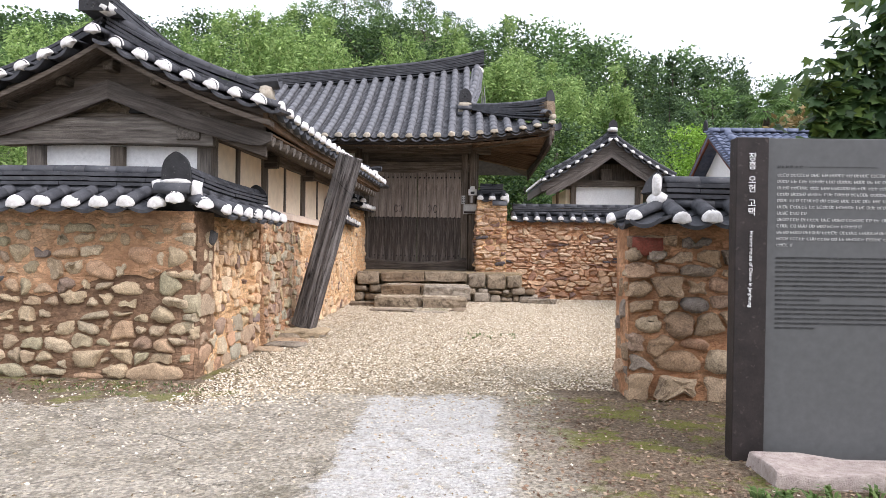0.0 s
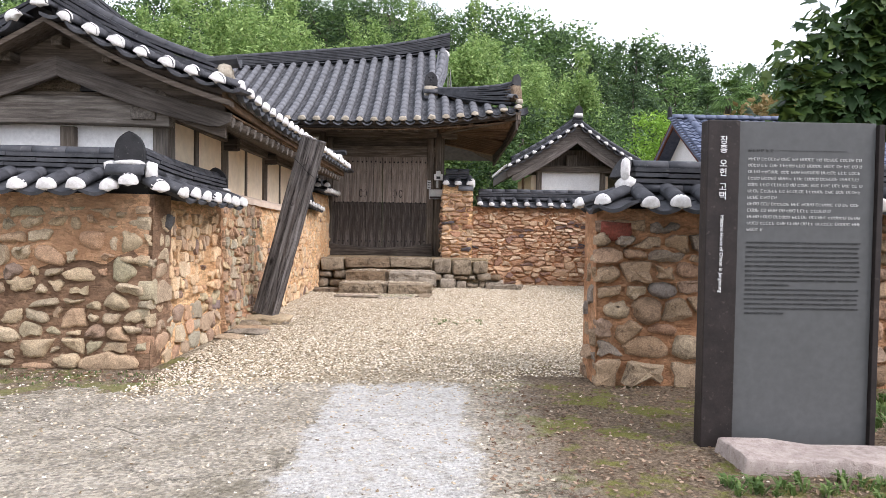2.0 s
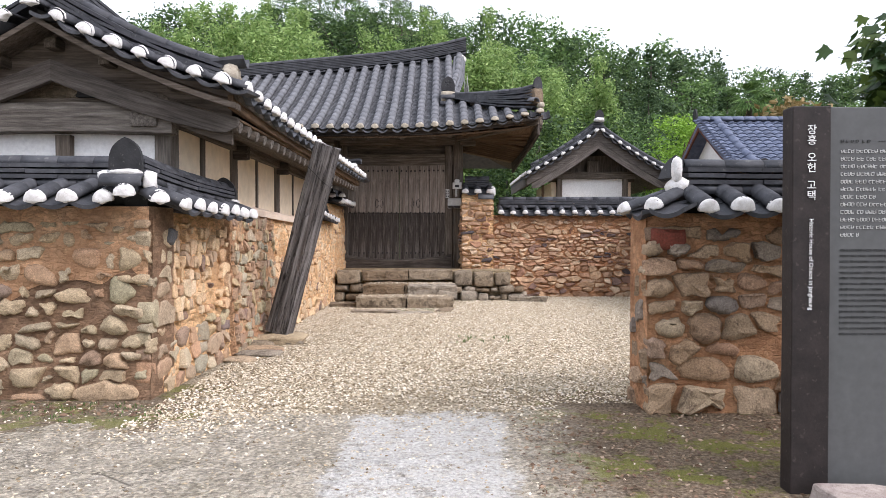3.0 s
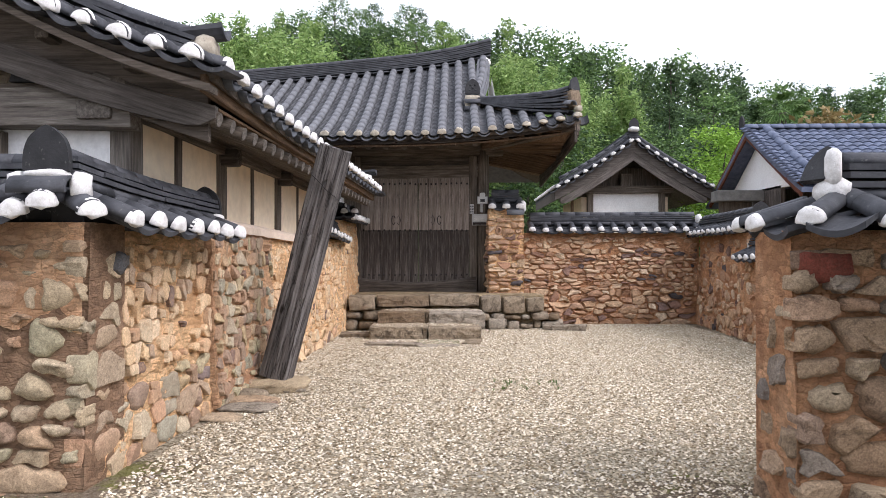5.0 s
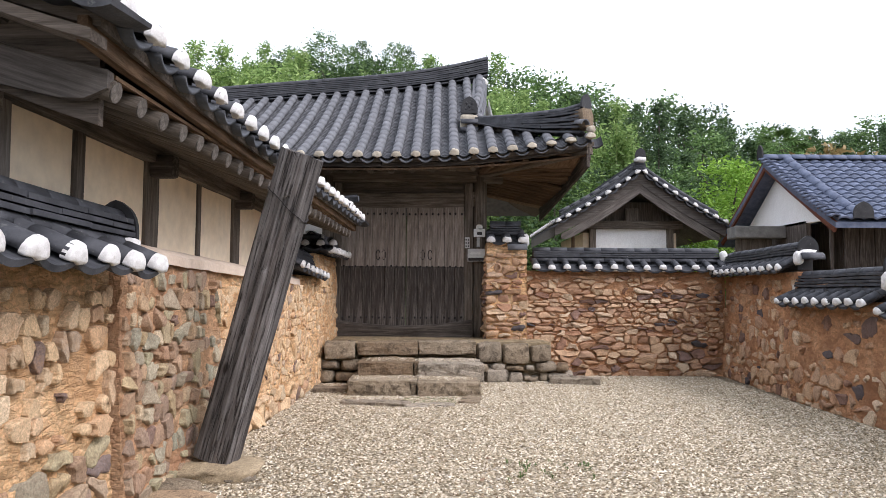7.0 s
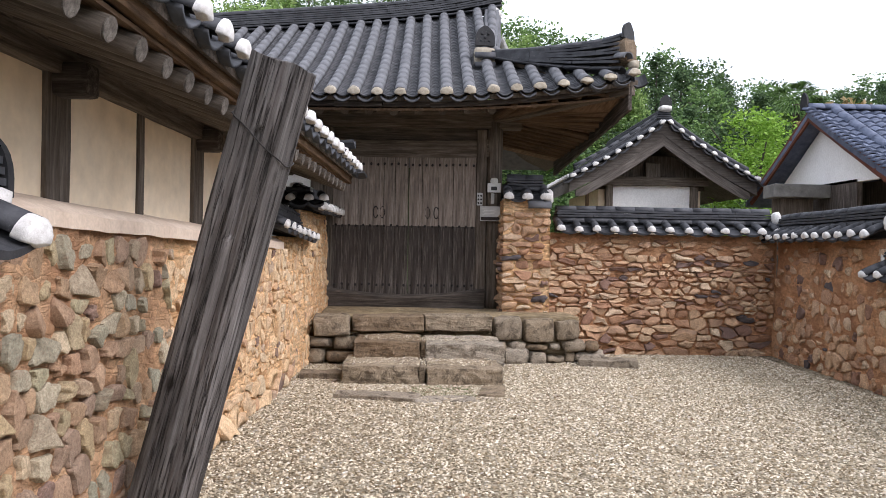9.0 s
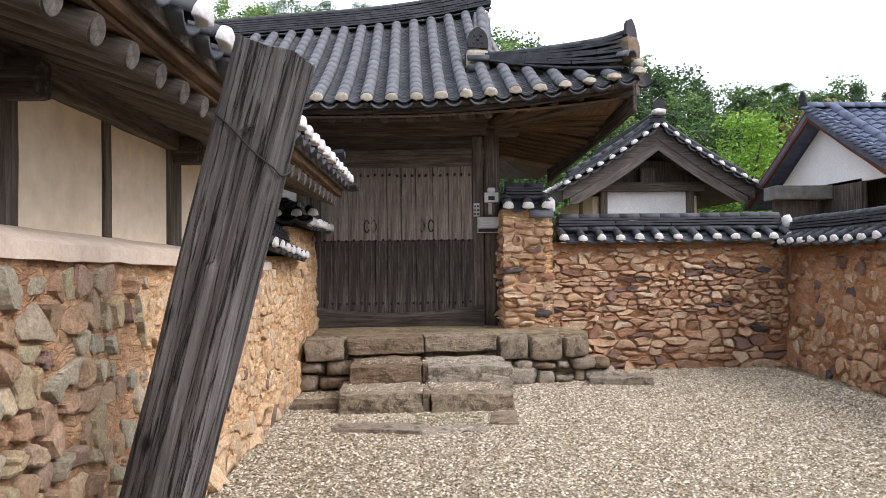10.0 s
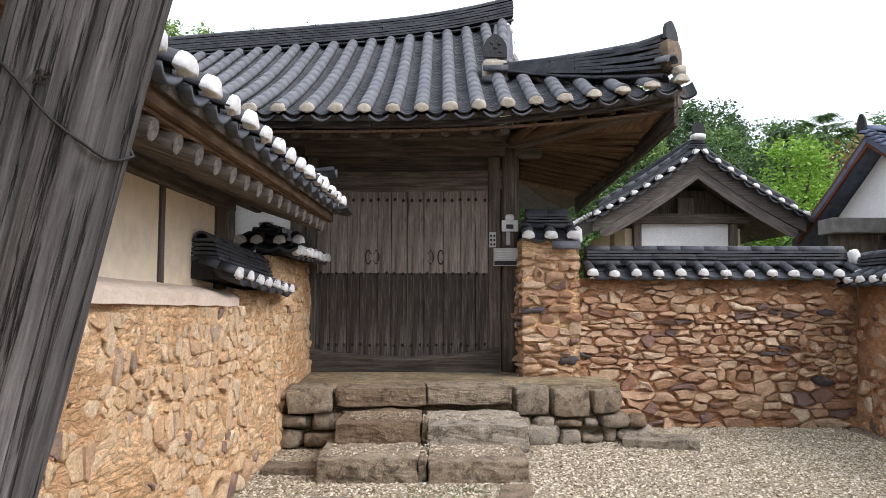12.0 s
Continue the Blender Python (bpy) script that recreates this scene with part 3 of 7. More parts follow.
def ridge_line(parent, pts, layers, width, lh, mat, top_mesh, piece_L=0.85, taper=0.92, top=True, seed=1, name="ridge_tile", base=False, heights=None, foot=0.22):
    """Stacked courses of flat tiles along a line of points, with a row of barrels on top. heights: the stack's height at each point."""
    rng = random.Random(seed)
    P = [Vector(p) for p in pts]
    H = heights or [layers * lh] * len(P)
    cum = [0]
    for a, b in zip(P, P[1:]):
        cum.append(cum[-1] + (b - a).length)
    T = cum[-1]

    def on(s, q=0.0):
        s = max(0, min(T, s))
        for i in range(len(P) - 1):
            if s <= cum[i + 1] or i == len(P) - 2:
                t = (s - cum[i]) / max(1e-6, cum[i + 1] - cum[i])
                return P[i].lerp(P[i + 1], t) + Vector((0, 0, q * (H[i] + (H[i + 1] - H[i]) * t)))
    if not base:
        foot = 0.0
    else:
        n = max(1, round(T / 0.4))
        step = T / n
        for i in range(n):
            q0, q1 = on(i * step), on((i + 1) * step)
            part("ridge_base_tile", top_mesh, parent, "", slope_pose(q0, q1 - q0, (0, 0, 1)) @ Matrix.Diagonal((width * 0.54 / 0.072, step / 0.3, 1.0 if foot < 0.25 else 1.5, 1)))
    n = max(2, round(T / piece_L))
    step = T / n
    w = width
    for l in range(layers):
        key = (round(step, 2), round(w, 3), lh, mat.name)
        if key not in SLABS:
            SLABS[key] = slab_tile("ridge_tile", step - 0.004, w, lh * 0.64, mat)
        f0 = foot + (1 - foot) * l / layers
        starts = [i * step for i in range(n)] if l % 2 == 0 else [0.0] + [(i + 0.5) * step for i in range(n - 1)] + [T - step * 0.5]
        for k, s in enumerate(starts):
            e = starts[k + 1] if k + 1 < len(starts) else T
            q0, q1 = on(s, f0), on(e, f0)
            o = q0 + Vector((rng.uniform(-0.005, 0.005), rng.uniform(-0.005, 0.005), l * 0.0005 + rng.uniform(-0.003, 0.003)))
            part(name, SLABS[key], parent, "", slope_pose(o, q1 - q0, (0, 0, 1)) @ Matrix.Diagonal((1, (q1 - q0).length / step, 1, 1)))
        w *= taper
    if top:
        n = max(1, round(T / 0.29))
        step = T / n
        for i in range(n):
            q0, q1 = on(i * step, 1.0), on((i + 1) * step, 1.0)
            part("ridge_cap_tile", top_mesh, parent, "", slope_pose(q0 + Vector((0, 0, -0.02)), q1 - q0, (0, 0, 1)) @ Matrix.Diagonal((0.95, (q1 - q0).length / 0.3 * 1.02, 1.0, 1)))


def face_tile(parent, m, w=0.3, h=0.34, label="dark arched end tile with a moulded face"):
    """An arched end tile, standing upright with its face along -y."""
    bm = bmesh.new()
    n, ring0, ring1 = 16, [], []
    for k in range(n + 1):
        a = math.pi * k / n
        x, z = w / 2 * math.cos(a) * (1 + 0.12 * math.sin(a)), h * math.sin(a) ** 0.75 * (0.93 + 0.07 * math.sin(a) ** 24)
        ring0.append(bm.verts.new((x, -0.02, z)))
        ring1.append(bm.verts.new((x, 0.02, z)))
    bm.faces.new(ring0)
    bm.faces.new(ring1[::-1])
    for i in range(n + 1):
        j = (i + 1) % (n + 1)
        bm.faces.new((ring0[i], ring1[i], ring1[j], ring0[j]))
    inset = bmesh.ops.inset_region(bm, faces=[f for f in bm.faces if len(f.verts) > 8 and f.calc_center_median().y < 0], thickness=0.025, depth=-0.008)
    for bx, bz, br in () if w < 0.28 or "moulded" not in label else ((-0.05, 0.2, 0.028), (0.05, 0.2, 0.028), (0, 0.14, 0.03), (-0.06, 0.08, 0.02), (0, 0.07, 0.02), (0.06, 0.08, 0.02)):
        bmesh.ops.create_icosphere(bm, subdivisions=1, radius=br * w / 0.3, matrix=Matrix.Translation((bx * w / 0.3, -0.014, bz * h / 0.34)))
    return part("end_tile", bm_mesh("end_tile", bm, TILE_BLACK), parent, label, m)


def lump(parent, at, size, mat=MORTAR_WHITE, seed=0, name="mortar_lump"):
    bm = bmesh.new()
    bmesh.ops.create_icosphere(bm, subdivisions=3 if max(size) > 0.2 else 2, radius=1)
    for v in bm.verts:
        c = v.co.copy()
        m = max(abs(c.x), abs(c.y), abs(c.z))
        v.co = c.lerp(c / m, 0.4) + noise.noise_vector(c * 1.6 + Vector((seed, 0, 0))) * 0.24 + noise.noise_vector(c * 4.5 + Vector((0, seed, 0))) * 0.12
        v.co.x *= size[0]
        v.co.y *= size[1]
        v.co.z *= size[2]
    return part(name, bm_mesh(name, bm, mat, True), parent, "", Matrix.Translation(at))


def wall_cap(parent, p0, p1, z, half, sides=(1, -1), step=0.262, layers=3, seed=1, rise=0.17, lh=0.05, z1=None, ridge=True, plug=True, size=1.0):
    """Tiles over a wall that runs from p0 to p1: short rows sloping to each side, and a ridge."""
    rng = random.Random(seed)
    a, b = Vector((*p0, z)), Vector((*p1, z if z1 is None else z1))
    d = (b - a)
    L = d.length
    d.normalize()
    for side in sides:
        out = Vector((d.y, -d.x, 0)).normalized() * side
        n = max(1, round(L / step))
        st = L / n
        for i in range(n + 1):
            base = a + d * (i * st)
            top, low = base + Vector((0, 0, rise)), base + out * half + Vector((0, 0, rng.uniform(-0.008, 0.008)))
            dn = low - top
            length = dn.length
            if i < n:
                mid = d * (st / 2)
                for q in (0.0, 0.5):
                    part("pan_tile", PAN_LOW, parent, "", slope_pose(top + mid + dn * (q + 0.02) + Vector((0, 0, -0.004)), dn + Vector((0, 0, 0.02)), (0, 0, 1)) @ Matrix.Diagonal((st * 0.97 / 0.25, length * 0.5 / 0.3, 1, 1)))
            m = slope_pose(top, dn, (0, 0, 1)) @ Matrix.Rotation(rng.uniform(-0.05, 0.05), 4, "Z")
            k = length / 0.6
            part("barrel_tile", BARREL, parent, "", m @ Matrix.Diagonal((size, k, size, 1)))
            part("barrel_tile", BARREL, parent, "", m @ Matrix.Translation((0, length * 0.48, 0.003)) @ Matrix.Diagonal((1.03 * size, k * 0.98, 1.03 * size, 1)))
            if plug:
                part("mortar_plug", rng.choice(PLUGS), parent, "", m @ Matrix.Translation((0, length * 0.985 + 0.006, 0.0)) @ Matrix.Diagonal((size * rng.uniform(0.98, 1.06), size * rng.uniform(0.8, 1.2), size * rng.uniform(0.98, 1.08), 1)))
    bed = box_bm(0.2, L, rise + 0.06, 0.01, (0, L / 2, (rise + 0.06) / 2 - 0.02))
    part("ridge_bed", bm_mesh("ridge_bed", bed, TILE_BLACK), parent, "", slope_pose(a, b - a, (0, 0, 1)))
    if ridge:
        high = 0.085 + layers * lh * 0.9
        n = max(2, round(L / 0.5))
        line = [a.lerp(b, i / n) + Vector((0, 0, rise - 0.05 + rng.uniform(-0.006, 0.006))) for i in range(n + 1)]
        ridge_line(parent, line, layers, 0.28, lh, TILE_DARK, BARREL, seed=seed, base=True, foot=0.085 / high, heights=[high] * (n + 1), piece_L=0.55)


# ---- stones in walls ----
def stone_mesh(name, seed, mat, square=0.55, rough=0.16):
    n, verts, faces, index = 4, [], [], {}

    def vert(p):
        key = tuple(round(c, 4) for c in p)
        if key not in index:
            c = Vector(p)
            q = c.normalized() * 0.62
            r = q.lerp(c * 0.98, square)
            r += noise.noise_vector(c * 2.1 + Vector((seed * 7.3, 0, 0))) * rough + noise.noise_vector(c * 5.5 + Vector((0, seed * 3.1, 0))) * rough * 0.35
            index[key] = len(verts)
            verts.append(r)
        return index[key]
    n = 3
    for ax in range(3):
        for sgn in (-0.5, 0.5):
            for i in range(n):
                for j in range(n):
                    quad = []
                    for u, v in ((i, j), (i + 1, j), (i + 1, j + 1), (i, j + 1)):
                        p = [0, 0, 0]
                        p[ax], p[(ax + 1) % 3], p[(ax + 2) % 3] = sgn, u / n - 0.5, v / n - 0.5
                        quad.append(vert(p))
                    faces.append(tuple(quad) if sgn > 0 else tuple(quad[::-1]))
    return mesh_of(name, verts, faces, mat, True)


STONES = {}


def stone_set(mat, square=0.6, rough=0.15):
    key = (mat.name, square)
    if key not in STONES:
        STONES[key] = [stone_mesh("stone", i + 1, mat, square, rough) for i in range(12)]
    return STONES[key]


def clip_cell(poly, c, o, bias=0.0):
    """The part of a polygon that lies nearer to c than to o; bias pushes the line between them towards o."""
    nx, ny = o[0] - c[0], o[1] - c[1]
    q = 0.5 + bias
    mx, my = c[0] + nx * q, c[1] + ny * q
    out = []
    for k in range(len(poly)):
        p, q = poly[k], poly[(k + 1) % len(poly)]
        a, b_ = (p[0] - mx) * nx + (p[1] - my) * ny, (q[0] - mx) * nx + (q[1] - my) * ny
        if a <= 0:
            out.append(p)
        if (a < 0) != (b_ < 0):
            t = a / (a - b_)
            out.append((p[0] + (q[0] - p[0]) * t, p[1] + (q[1] - p[1]) * t))
    return out


def rubble_mesh(poly, depth, proud, gap, mat, rng, sharp=False):
    """A broken stone with that outline: x along the wall, z up, face towards -y."""
    cx, cz = sum(p[0] for p in poly) / len(poly), sum(p[1] for p in poly) / len(poly)
    ring = []
    for k in range(len(poly)):
        p, q = poly[k], poly[(k + 1) % len(poly)]
        L = math.hypot(q[0] - p[0], q[1] - p[1])
        cut = rng.uniform(0.06, 0.16) if sharp else rng.uniform(0.2, 0.32)
        ring.append((p[0] + (q[0] - p[0]) * cut, p[1] + (q[1] - p[1]) * cut))
        if L > 0.05:
            ring.append(((p[0] + q[0]) / 2 + rng.gauss(0, 0.06 * L), (p[1] + q[1]) / 2 + rng.gauss(0, 0.06 * L)))
        cut = rng.uniform(0.06, 0.16) if sharp else rng.uniform(0.2, 0.32)
        ring.append((p[0] + (q[0] - p[0]) * (1 - cut), p[1] + (q[1] - p[1]) * (1 - cut)))
    verts, faces, n = [], [], len(ring)
    size = max(0.02, min(max(p[0] for p in ring) - min(p[0] for p in ring), max(p[1] for p in ring) - min(p[1] for p in ring)))
    lean = 0.06 if proud < 0.022 else 0.2 if sharp else 0.12
    tx, tz = rng.gauss(0, lean), rng.gauss(0, lean)
    seed = rng.uniform(0, 90)
    rings = ((depth, gap), (-proud * 0.2, gap), (-proud * 0.85, gap + size * 0.025), (-proud, gap + size * 0.1)) if sharp else ((depth, gap), (0.0, gap), (-proud * 0.62, gap + size * 0.05), (-proud * 0.95, gap + size * 0.19))
    for y, pull in rings:
        for x, z in ring:
            dx, dz = cx - x, cz - z
            L = max(1e-5, math.hypot(dx, dz))
            s = min(0.82, pull / L)
            px, pz = x + dx * s, z + dz * s
            yy = y
            if y <= 0:
                yy += ((px - cx) * tx + (pz - cz) * tz) * (0.3 if y > -proud * 0.3 else 1.0) + proud * 0.7 * noise.noise(Vector((px * 9, pz * 9, seed))) * (-y / proud)
            verts.append((px - cx, yy, pz - cz))
    verts.append((rng.gauss(0, 0.1) * size, -proud * rng.uniform(0.92, 1.12), rng.gauss(0, 0.1) * size))
    for r in range(3):
        for k in range(n):
            a, b_ = r * n + k, r * n + (k + 1) % n
            faces.append((a, b_, b_ + n, a + n))
    for k in range(n):
        faces.append((3 * n + k, 3 * n + (k + 1) % n, 4 * n))
    me = mesh_of("stone", verts, faces, mat, False)
    for i, p in enumerate(me.polygons):
        p.use_smooth = i >= n and not sharp
    return me, cx, cz


def lay_stones(parent, p0, p1, z0, z1, batter, heights, widths, mat, seed, keep=lambda u, v: 1.0, proud=0.035, gap=0.012, depth=0.1, jitter=0.42, sharp=True, lift=0.004, uneven=0.16, shrink=0.12):
    """Rubble on the face that runs from p0 to p1 (seen with p0 on the left): uneven courses of large and small stones with clay between."""
    rng = random.Random(seed)
    a, b = Vector((*p0, 0)), Vector((*p1, 0))
    d = b - a
    L = d.length
    d.normalize()
    out = Vector((d.y, -d.x, 0))
    turn = Matrix((d, -out, Vector((0, 0, 1)))).transposed().to_4x4()
    cells_, v = [], z0
    while v < z1 + 0.05:
        h0, h1 = heights(v) if callable(heights) else heights
        h = rng.uniform(h0, h1)
        u = rng.uniform(-0.25, 0.0)
        while u < L + 0.2:
            w0, w1 = widths(v) if callable(widths) else widths
            w = w0 + (w1 - w0) * rng.random() ** 1.4
            cells_.append((u + w / 2 + rng.uniform(-jitter, jitter) * w * 0.5, v + h / 2 + rng.uniform(-jitter, jitter) * h, w, h, rng.uniform(-uneven, uneven)))
            u += w
        v += h
    for i, (u, v, w, h, g) in enumerate(cells_):
        if not (0.0 < u < L and z0 < v < z1) or rng.random() > keep(u, v):
            continue
        k = w / h
        poly = [(max(u - w * 1.1, 0.0), max(v - h * 1.1, z0) * k), (min(u + w * 1.1, L), max(v - h * 1.1, z0) * k), (min(u + w * 1.1, L), min(v + h * 1.1, z1) * k), (max(u - w * 1.1, 0.0), min(v + h * 1.1, z1) * k)]
        for j, (u2, v2, w2, h2, g2) in enumerate(cells_):
            if j != i and abs(u2 - u) < 2.2 * w and abs(v2 - v) < 2.2 * h:
                poly = clip_cell(poly, (u, v * k), (u2, v2 * k), (g - g2) * 0.5)
        poly = [(p[0], p[1] / k) for p in poly]
        if len(poly) < 3:
            continue
        extent = min(max(p[0] for p in poly) - min(p[0] for p in poly), max(p[1] for p in poly) - min(p[1] for p in poly))
        if extent < 0.03:
            continue
        me, cx, cz = rubble_mesh(poly, depth, proud * rng.uniform(0.5, 1.4), gap * rng.uniform(0.5, 1.4) + shrink * extent * rng.random() ** 2, mat, rng, sharp if isinstance(sharp, bool) else rng.random() < sharp)
        c = a + d * cx + Vector((0, 0, cz)) - out * (batter * (cz - z0) - lift)
        part("stone", me, parent, "", Matrix.Translation(c) @ turn)


def wall_core(name, p0, p1, thick, z0, z1, batter, mat, label, seed=0, kind="structure", rough=0.018, cell=0.04, z1b=None):
    """The clay body of a wall: p0 to p1 along its seen face, which leans back by batter."""
    a, b = Vector((*p0, 0)), Vector((*p1, 0))
    d = b - a
    L = d.length
    d.normalize()
    out = Vector((d.y, -d.x, 0))
    nu, nv = max(2, int(L / cell)), max(2, int((z1 - z0) / cell))
    verts, faces = [], []
    for i in range(nu + 1):
        top = z1 + ((z1b if z1b is not None else z1) - z1) * i / nu
        for j in range(nv + 1):
            z = z0 + (top - z0) * j / nv
            p = a + d * (L * i / nu) + Vector((0, 0, z)) - out * (batter * (z - z0))
            w_ = Vector((p.x, p.y, p.z * 1.6))
            q = noise.noise(p * 1.7 + Vector((seed, 0, 0))) * 0.9 + noise.noise(w_ * 8 + Vector((0, seed, 0))) * 0.6 - abs(noise.noise(w_ * 15 + Vector((0, 0, seed)))) * 0.9 + noise.noise(w_ * 27) * 0.25
            verts.append(p + out * rough * q)
    for i in range(nu):
        for j in range(nv):
            k = i * (nv + 1) + j
            faces.append((k, k + nv + 1, k + nv + 2, k + 1))
    base = len(verts)
    for i in range(nu + 1):
        top = z1 + ((z1b if z1b is not None else z1) - z1) * i / nu
        for z in (z0, top):
            verts.append(a + d * (L * i / nu) - out * thick + Vector((0, 0, z)))
    for i in range(nu):
        k = base + 2 * i
        faces.append((k + 2, k, k + 1, k + 3))
        f0, f1 = i * (nv + 1) + nv, (i + 1) * (nv + 1) + nv
        faces.append((f0, f1, k + 3, k + 1))
    faces.append(tuple(range(nv, -1, -1)) + (base, base + 1))
    e = nu * (nv + 1)
    faces.append(tuple(range(e, e + nv + 1)) + (base + 2 * nu + 1, base + 2 * nu))
    ob = new(name, mesh_of(name, verts, faces, mat, False))
    for p in ob.data.polygons:
        p.use_smooth = len(p.vertices) == 4
    return tagged(ob, label, "wall", kind=kind)

# ---- ground ----
def ground_height(x, y):
    t = max(0.0, y - 16.0)
    return min(34.0, 0.33 * t + 0.0016 * t * t) * (0.52 + 0.48 * math.exp(-((x + 9.0) / (19.0 if x > -9 else 34.0)) ** 2))


def build_ground():
    xs = sorted(set([-1500, -700, -300, -160] + list(range(-110, 111, 5)) + [160, 300, 700, 1500]))
    ys = sorted(set([-1500, -500, -120, -50, -30] + list(range(-24, 14, 2)) + list(range(14, 130, 4)) + [160, 300, 700, 1500]))
    verts = [(x, y, ground_height(x, y)) for y in ys for x in xs]
    n = len(xs)
    faces = [(j * n + i, j * n + i + 1, (j + 1) * n + i + 1, (j + 1) * n + i) for j in range(len(ys) - 1) for i in range(n - 1)]
    return tagged(new("ground", mesh_of("ground", verts, faces, GROUND, True)), "pale gravel yard and worn cracked concrete rising to a wooded hill", "ground", kind="structure")


ground = build_ground()

# ---- walls of stone and clay ----
wall_front = wall_core("wall_front", (-7.5, -10.2), (-1.27, -10.2), 0.5, -0.05, 1.53, 0.05, CLAY_BROWN, "rubble stone and red clay wall capped with dark tiles", 1)
lay_stones(wall_front, (-4.3, -10.2), (-1.25, -10.2), -0.02, 1.42, 0.05, lambda v: (0.15, 0.2) if v < 0.12 else (0.1, 0.155), lambda v: (0.26, 0.5) if v < 0.12 else (0.13, 0.27), STONE_FRONT, 14, keep=lambda u, v: 0.95, gap=0.013, sharp=0.12, proud=0.036, uneven=0.26, shrink=0.26, jitter=0.3)
# newer orange clay smeared over the upper courses
cols, levels, cv, cf = 150, 9, [], []
for i in range(cols + 1):
    x = -7.4 + 6.1 * i / cols
    low = 0.86 + 0.22 * noise.noise((x * 0.9, 3.1, 0)) + 0.1 * noise.noise((x * 4.5, 7.7, 0))
    for k in range(levels + 1):
        z = low + (1.53 - low) * k / levels
        out = 0.012 * min(1.0, k / 2) + 0.014 * noise.noise((x * 5, z * 5, 1.7)) + 0.006 * noise.noise((x * 17, z * 17, 4.2))
        cv.append((x, -10.2 + 0.05 * (z + 0.05) - out, z))
for i in range(cols):
    for k in range(levels):
        a = i * (levels + 1) + k
        cf.append((a, a + levels + 1, a + levels + 2, a + 1))
CLAY_ORANGE = clay_material("orange_clay", (0.5, 0.28, 0.155), (0.62, 0.38, 0.22), (0.7, 0.47, 0.3), 0.4, (0.4, 0.22, 0.12))
part("clay_coat", mesh_of("clay_coat", cv, cf, CLAY_ORANGE, True), wall_front, "orange clay smeared between the upper stones")
wall_side = wall_core("wall_side", (-1.27, -10.06), (-1.222, -8.22), 0.3, -0.05, 1.5, 0.05, CLAY_OCHRE, "ochre clay wall with scattered field stones under dark tiles", 2, rough=0.03)
lay_stones(wall_side, (-1.268, -10.2), (-1.222, -8.22), -0.02, 0.55, 0.05, (0.13, 0.2), (0.15, 0.32), STONE_MIXED, 20, keep=lambda u, v: 0.97, gap=0.008, proud=0.022, sharp=0.6, lift=-0.004, uneven=0.22)
lay_stones(wall_side, (-1.262, -10.2), (-1.235, -9.75), 0.55, 1.45, 0.05, (0.12, 0.18), (0.16, 0.3), STONE_FRONT, 22, gap=0.01, proud=0.014, sharp=0.4, lift=-0.006, shrink=0.2)
lay_stones(wall_side, (-1.258, -9.75), (-1.222, -8.22), 0.55, 1.42, 0.05, (0.08, 0.14), (0.08, 0.19), STONE_SIDE, 21, keep=lambda u, v: 0.72, gap=0.006, proud=0.012, jitter=0.34, lift=0.004, sharp=0.7, shrink=0.26)
wall_house_base = wall_core("wall_house_base", (-1.235, -7.3), (-1.12, -2.9), 0.55, -0.05, 1.6, 0.05, CLAY_OCHRE, "ochre clay wall with field stones below a plastered house", 3, rough=0.04, z1b=1.51)
wall_quoin = wall_core("wall_quoin", (-1.2, -8.13), (-1.17, -6.3), 0.5, -0.05, 1.6, 0.05, clay_material("rust_clay", (0.42, 0.235, 0.13), (0.58, 0.35, 0.195), (0.69, 0.47, 0.29), 0.5, (0.4, 0.19, 0.105)), "rust clay wall packed with squared mixed stones", 13, rough=0.03)
lay_stones(wall_quoin, (-1.2, -8.13), (-1.17, -6.3), 0.02, 1.54, 0.05, (0.09, 0.15), (0.09, 0.2), STONE_MIXED, 32, keep=lambda u, v: 0.95 if u < 1.4 else 0.75, gap=0.008, proud=0.026, sharp=0.96, lift=-0.004, shrink=0.2, uneven=0.2, jitter=0.3)
lay_stones(wall_house_base, (-1.2, -6.3), (-1.1, -2.9), -0.02, 0.3, 0.05, (0.14, 0.22), (0.14, 0.32), STONE_SIDE, 33, keep=lambda u, v: 0.97, gap=0.009, proud=0.022, sharp=0.6, lift=-0.004)
lay_stones(wall_house_base, (-1.225, -6.3), (-1.125, -2.9), 0.3, 1.47, 0.05, (0.07, 0.14), (0.06, 0.17), STONE_SIDE, 31, keep=lambda u, v: 0.8, gap=0.006, proud=0.014, sharp=0.65, uneven=0.26, shrink=0.22, lift=-0.013)
wall_gate_side = wall_core("wall_gate_side", (-1.16, -2.9), (-1.13, -1.85), 0.4, -0.05, 1.6, 0.05, CLAY_OCHRE, "ochre clay and stone wall stepping up towards a gate", 4, rough=0.04)
lay_stones(wall_gate_side, (-1.16, -2.9), (-1.13, -1.85), -0.02, 1.55, 0.05, (0.09, 0.15), (0.1, 0.2), STONE_SIDE, 41, keep=lambda u, v: 0.95 if v < 0.3 else 0.66, gap=0.008, proud=0.014, sharp=0.5, shrink=0.2, lift=-0.014)
wall_gate_step = wall_core("wall_gate_step", (-1.13, -1.85), (-1.08, -0.12), 0.4, -0.05, 1.95, 0.04, CLAY_OCHRE, "higher ochre clay and stone wall beside a gate", 4, rough=0.04)
lay_stones(wall_gate_step, (-1.13, -1.85), (-1.08, -0.12), -0.02, 1.9, 0.04, (0.09, 0.15), (0.1, 0.2), STONE_SIDE, 42, keep=lambda u, v: 0.8, gap=0.008, proud=0.016, sharp=0.5, shrink=0.15, lift=-0.012)
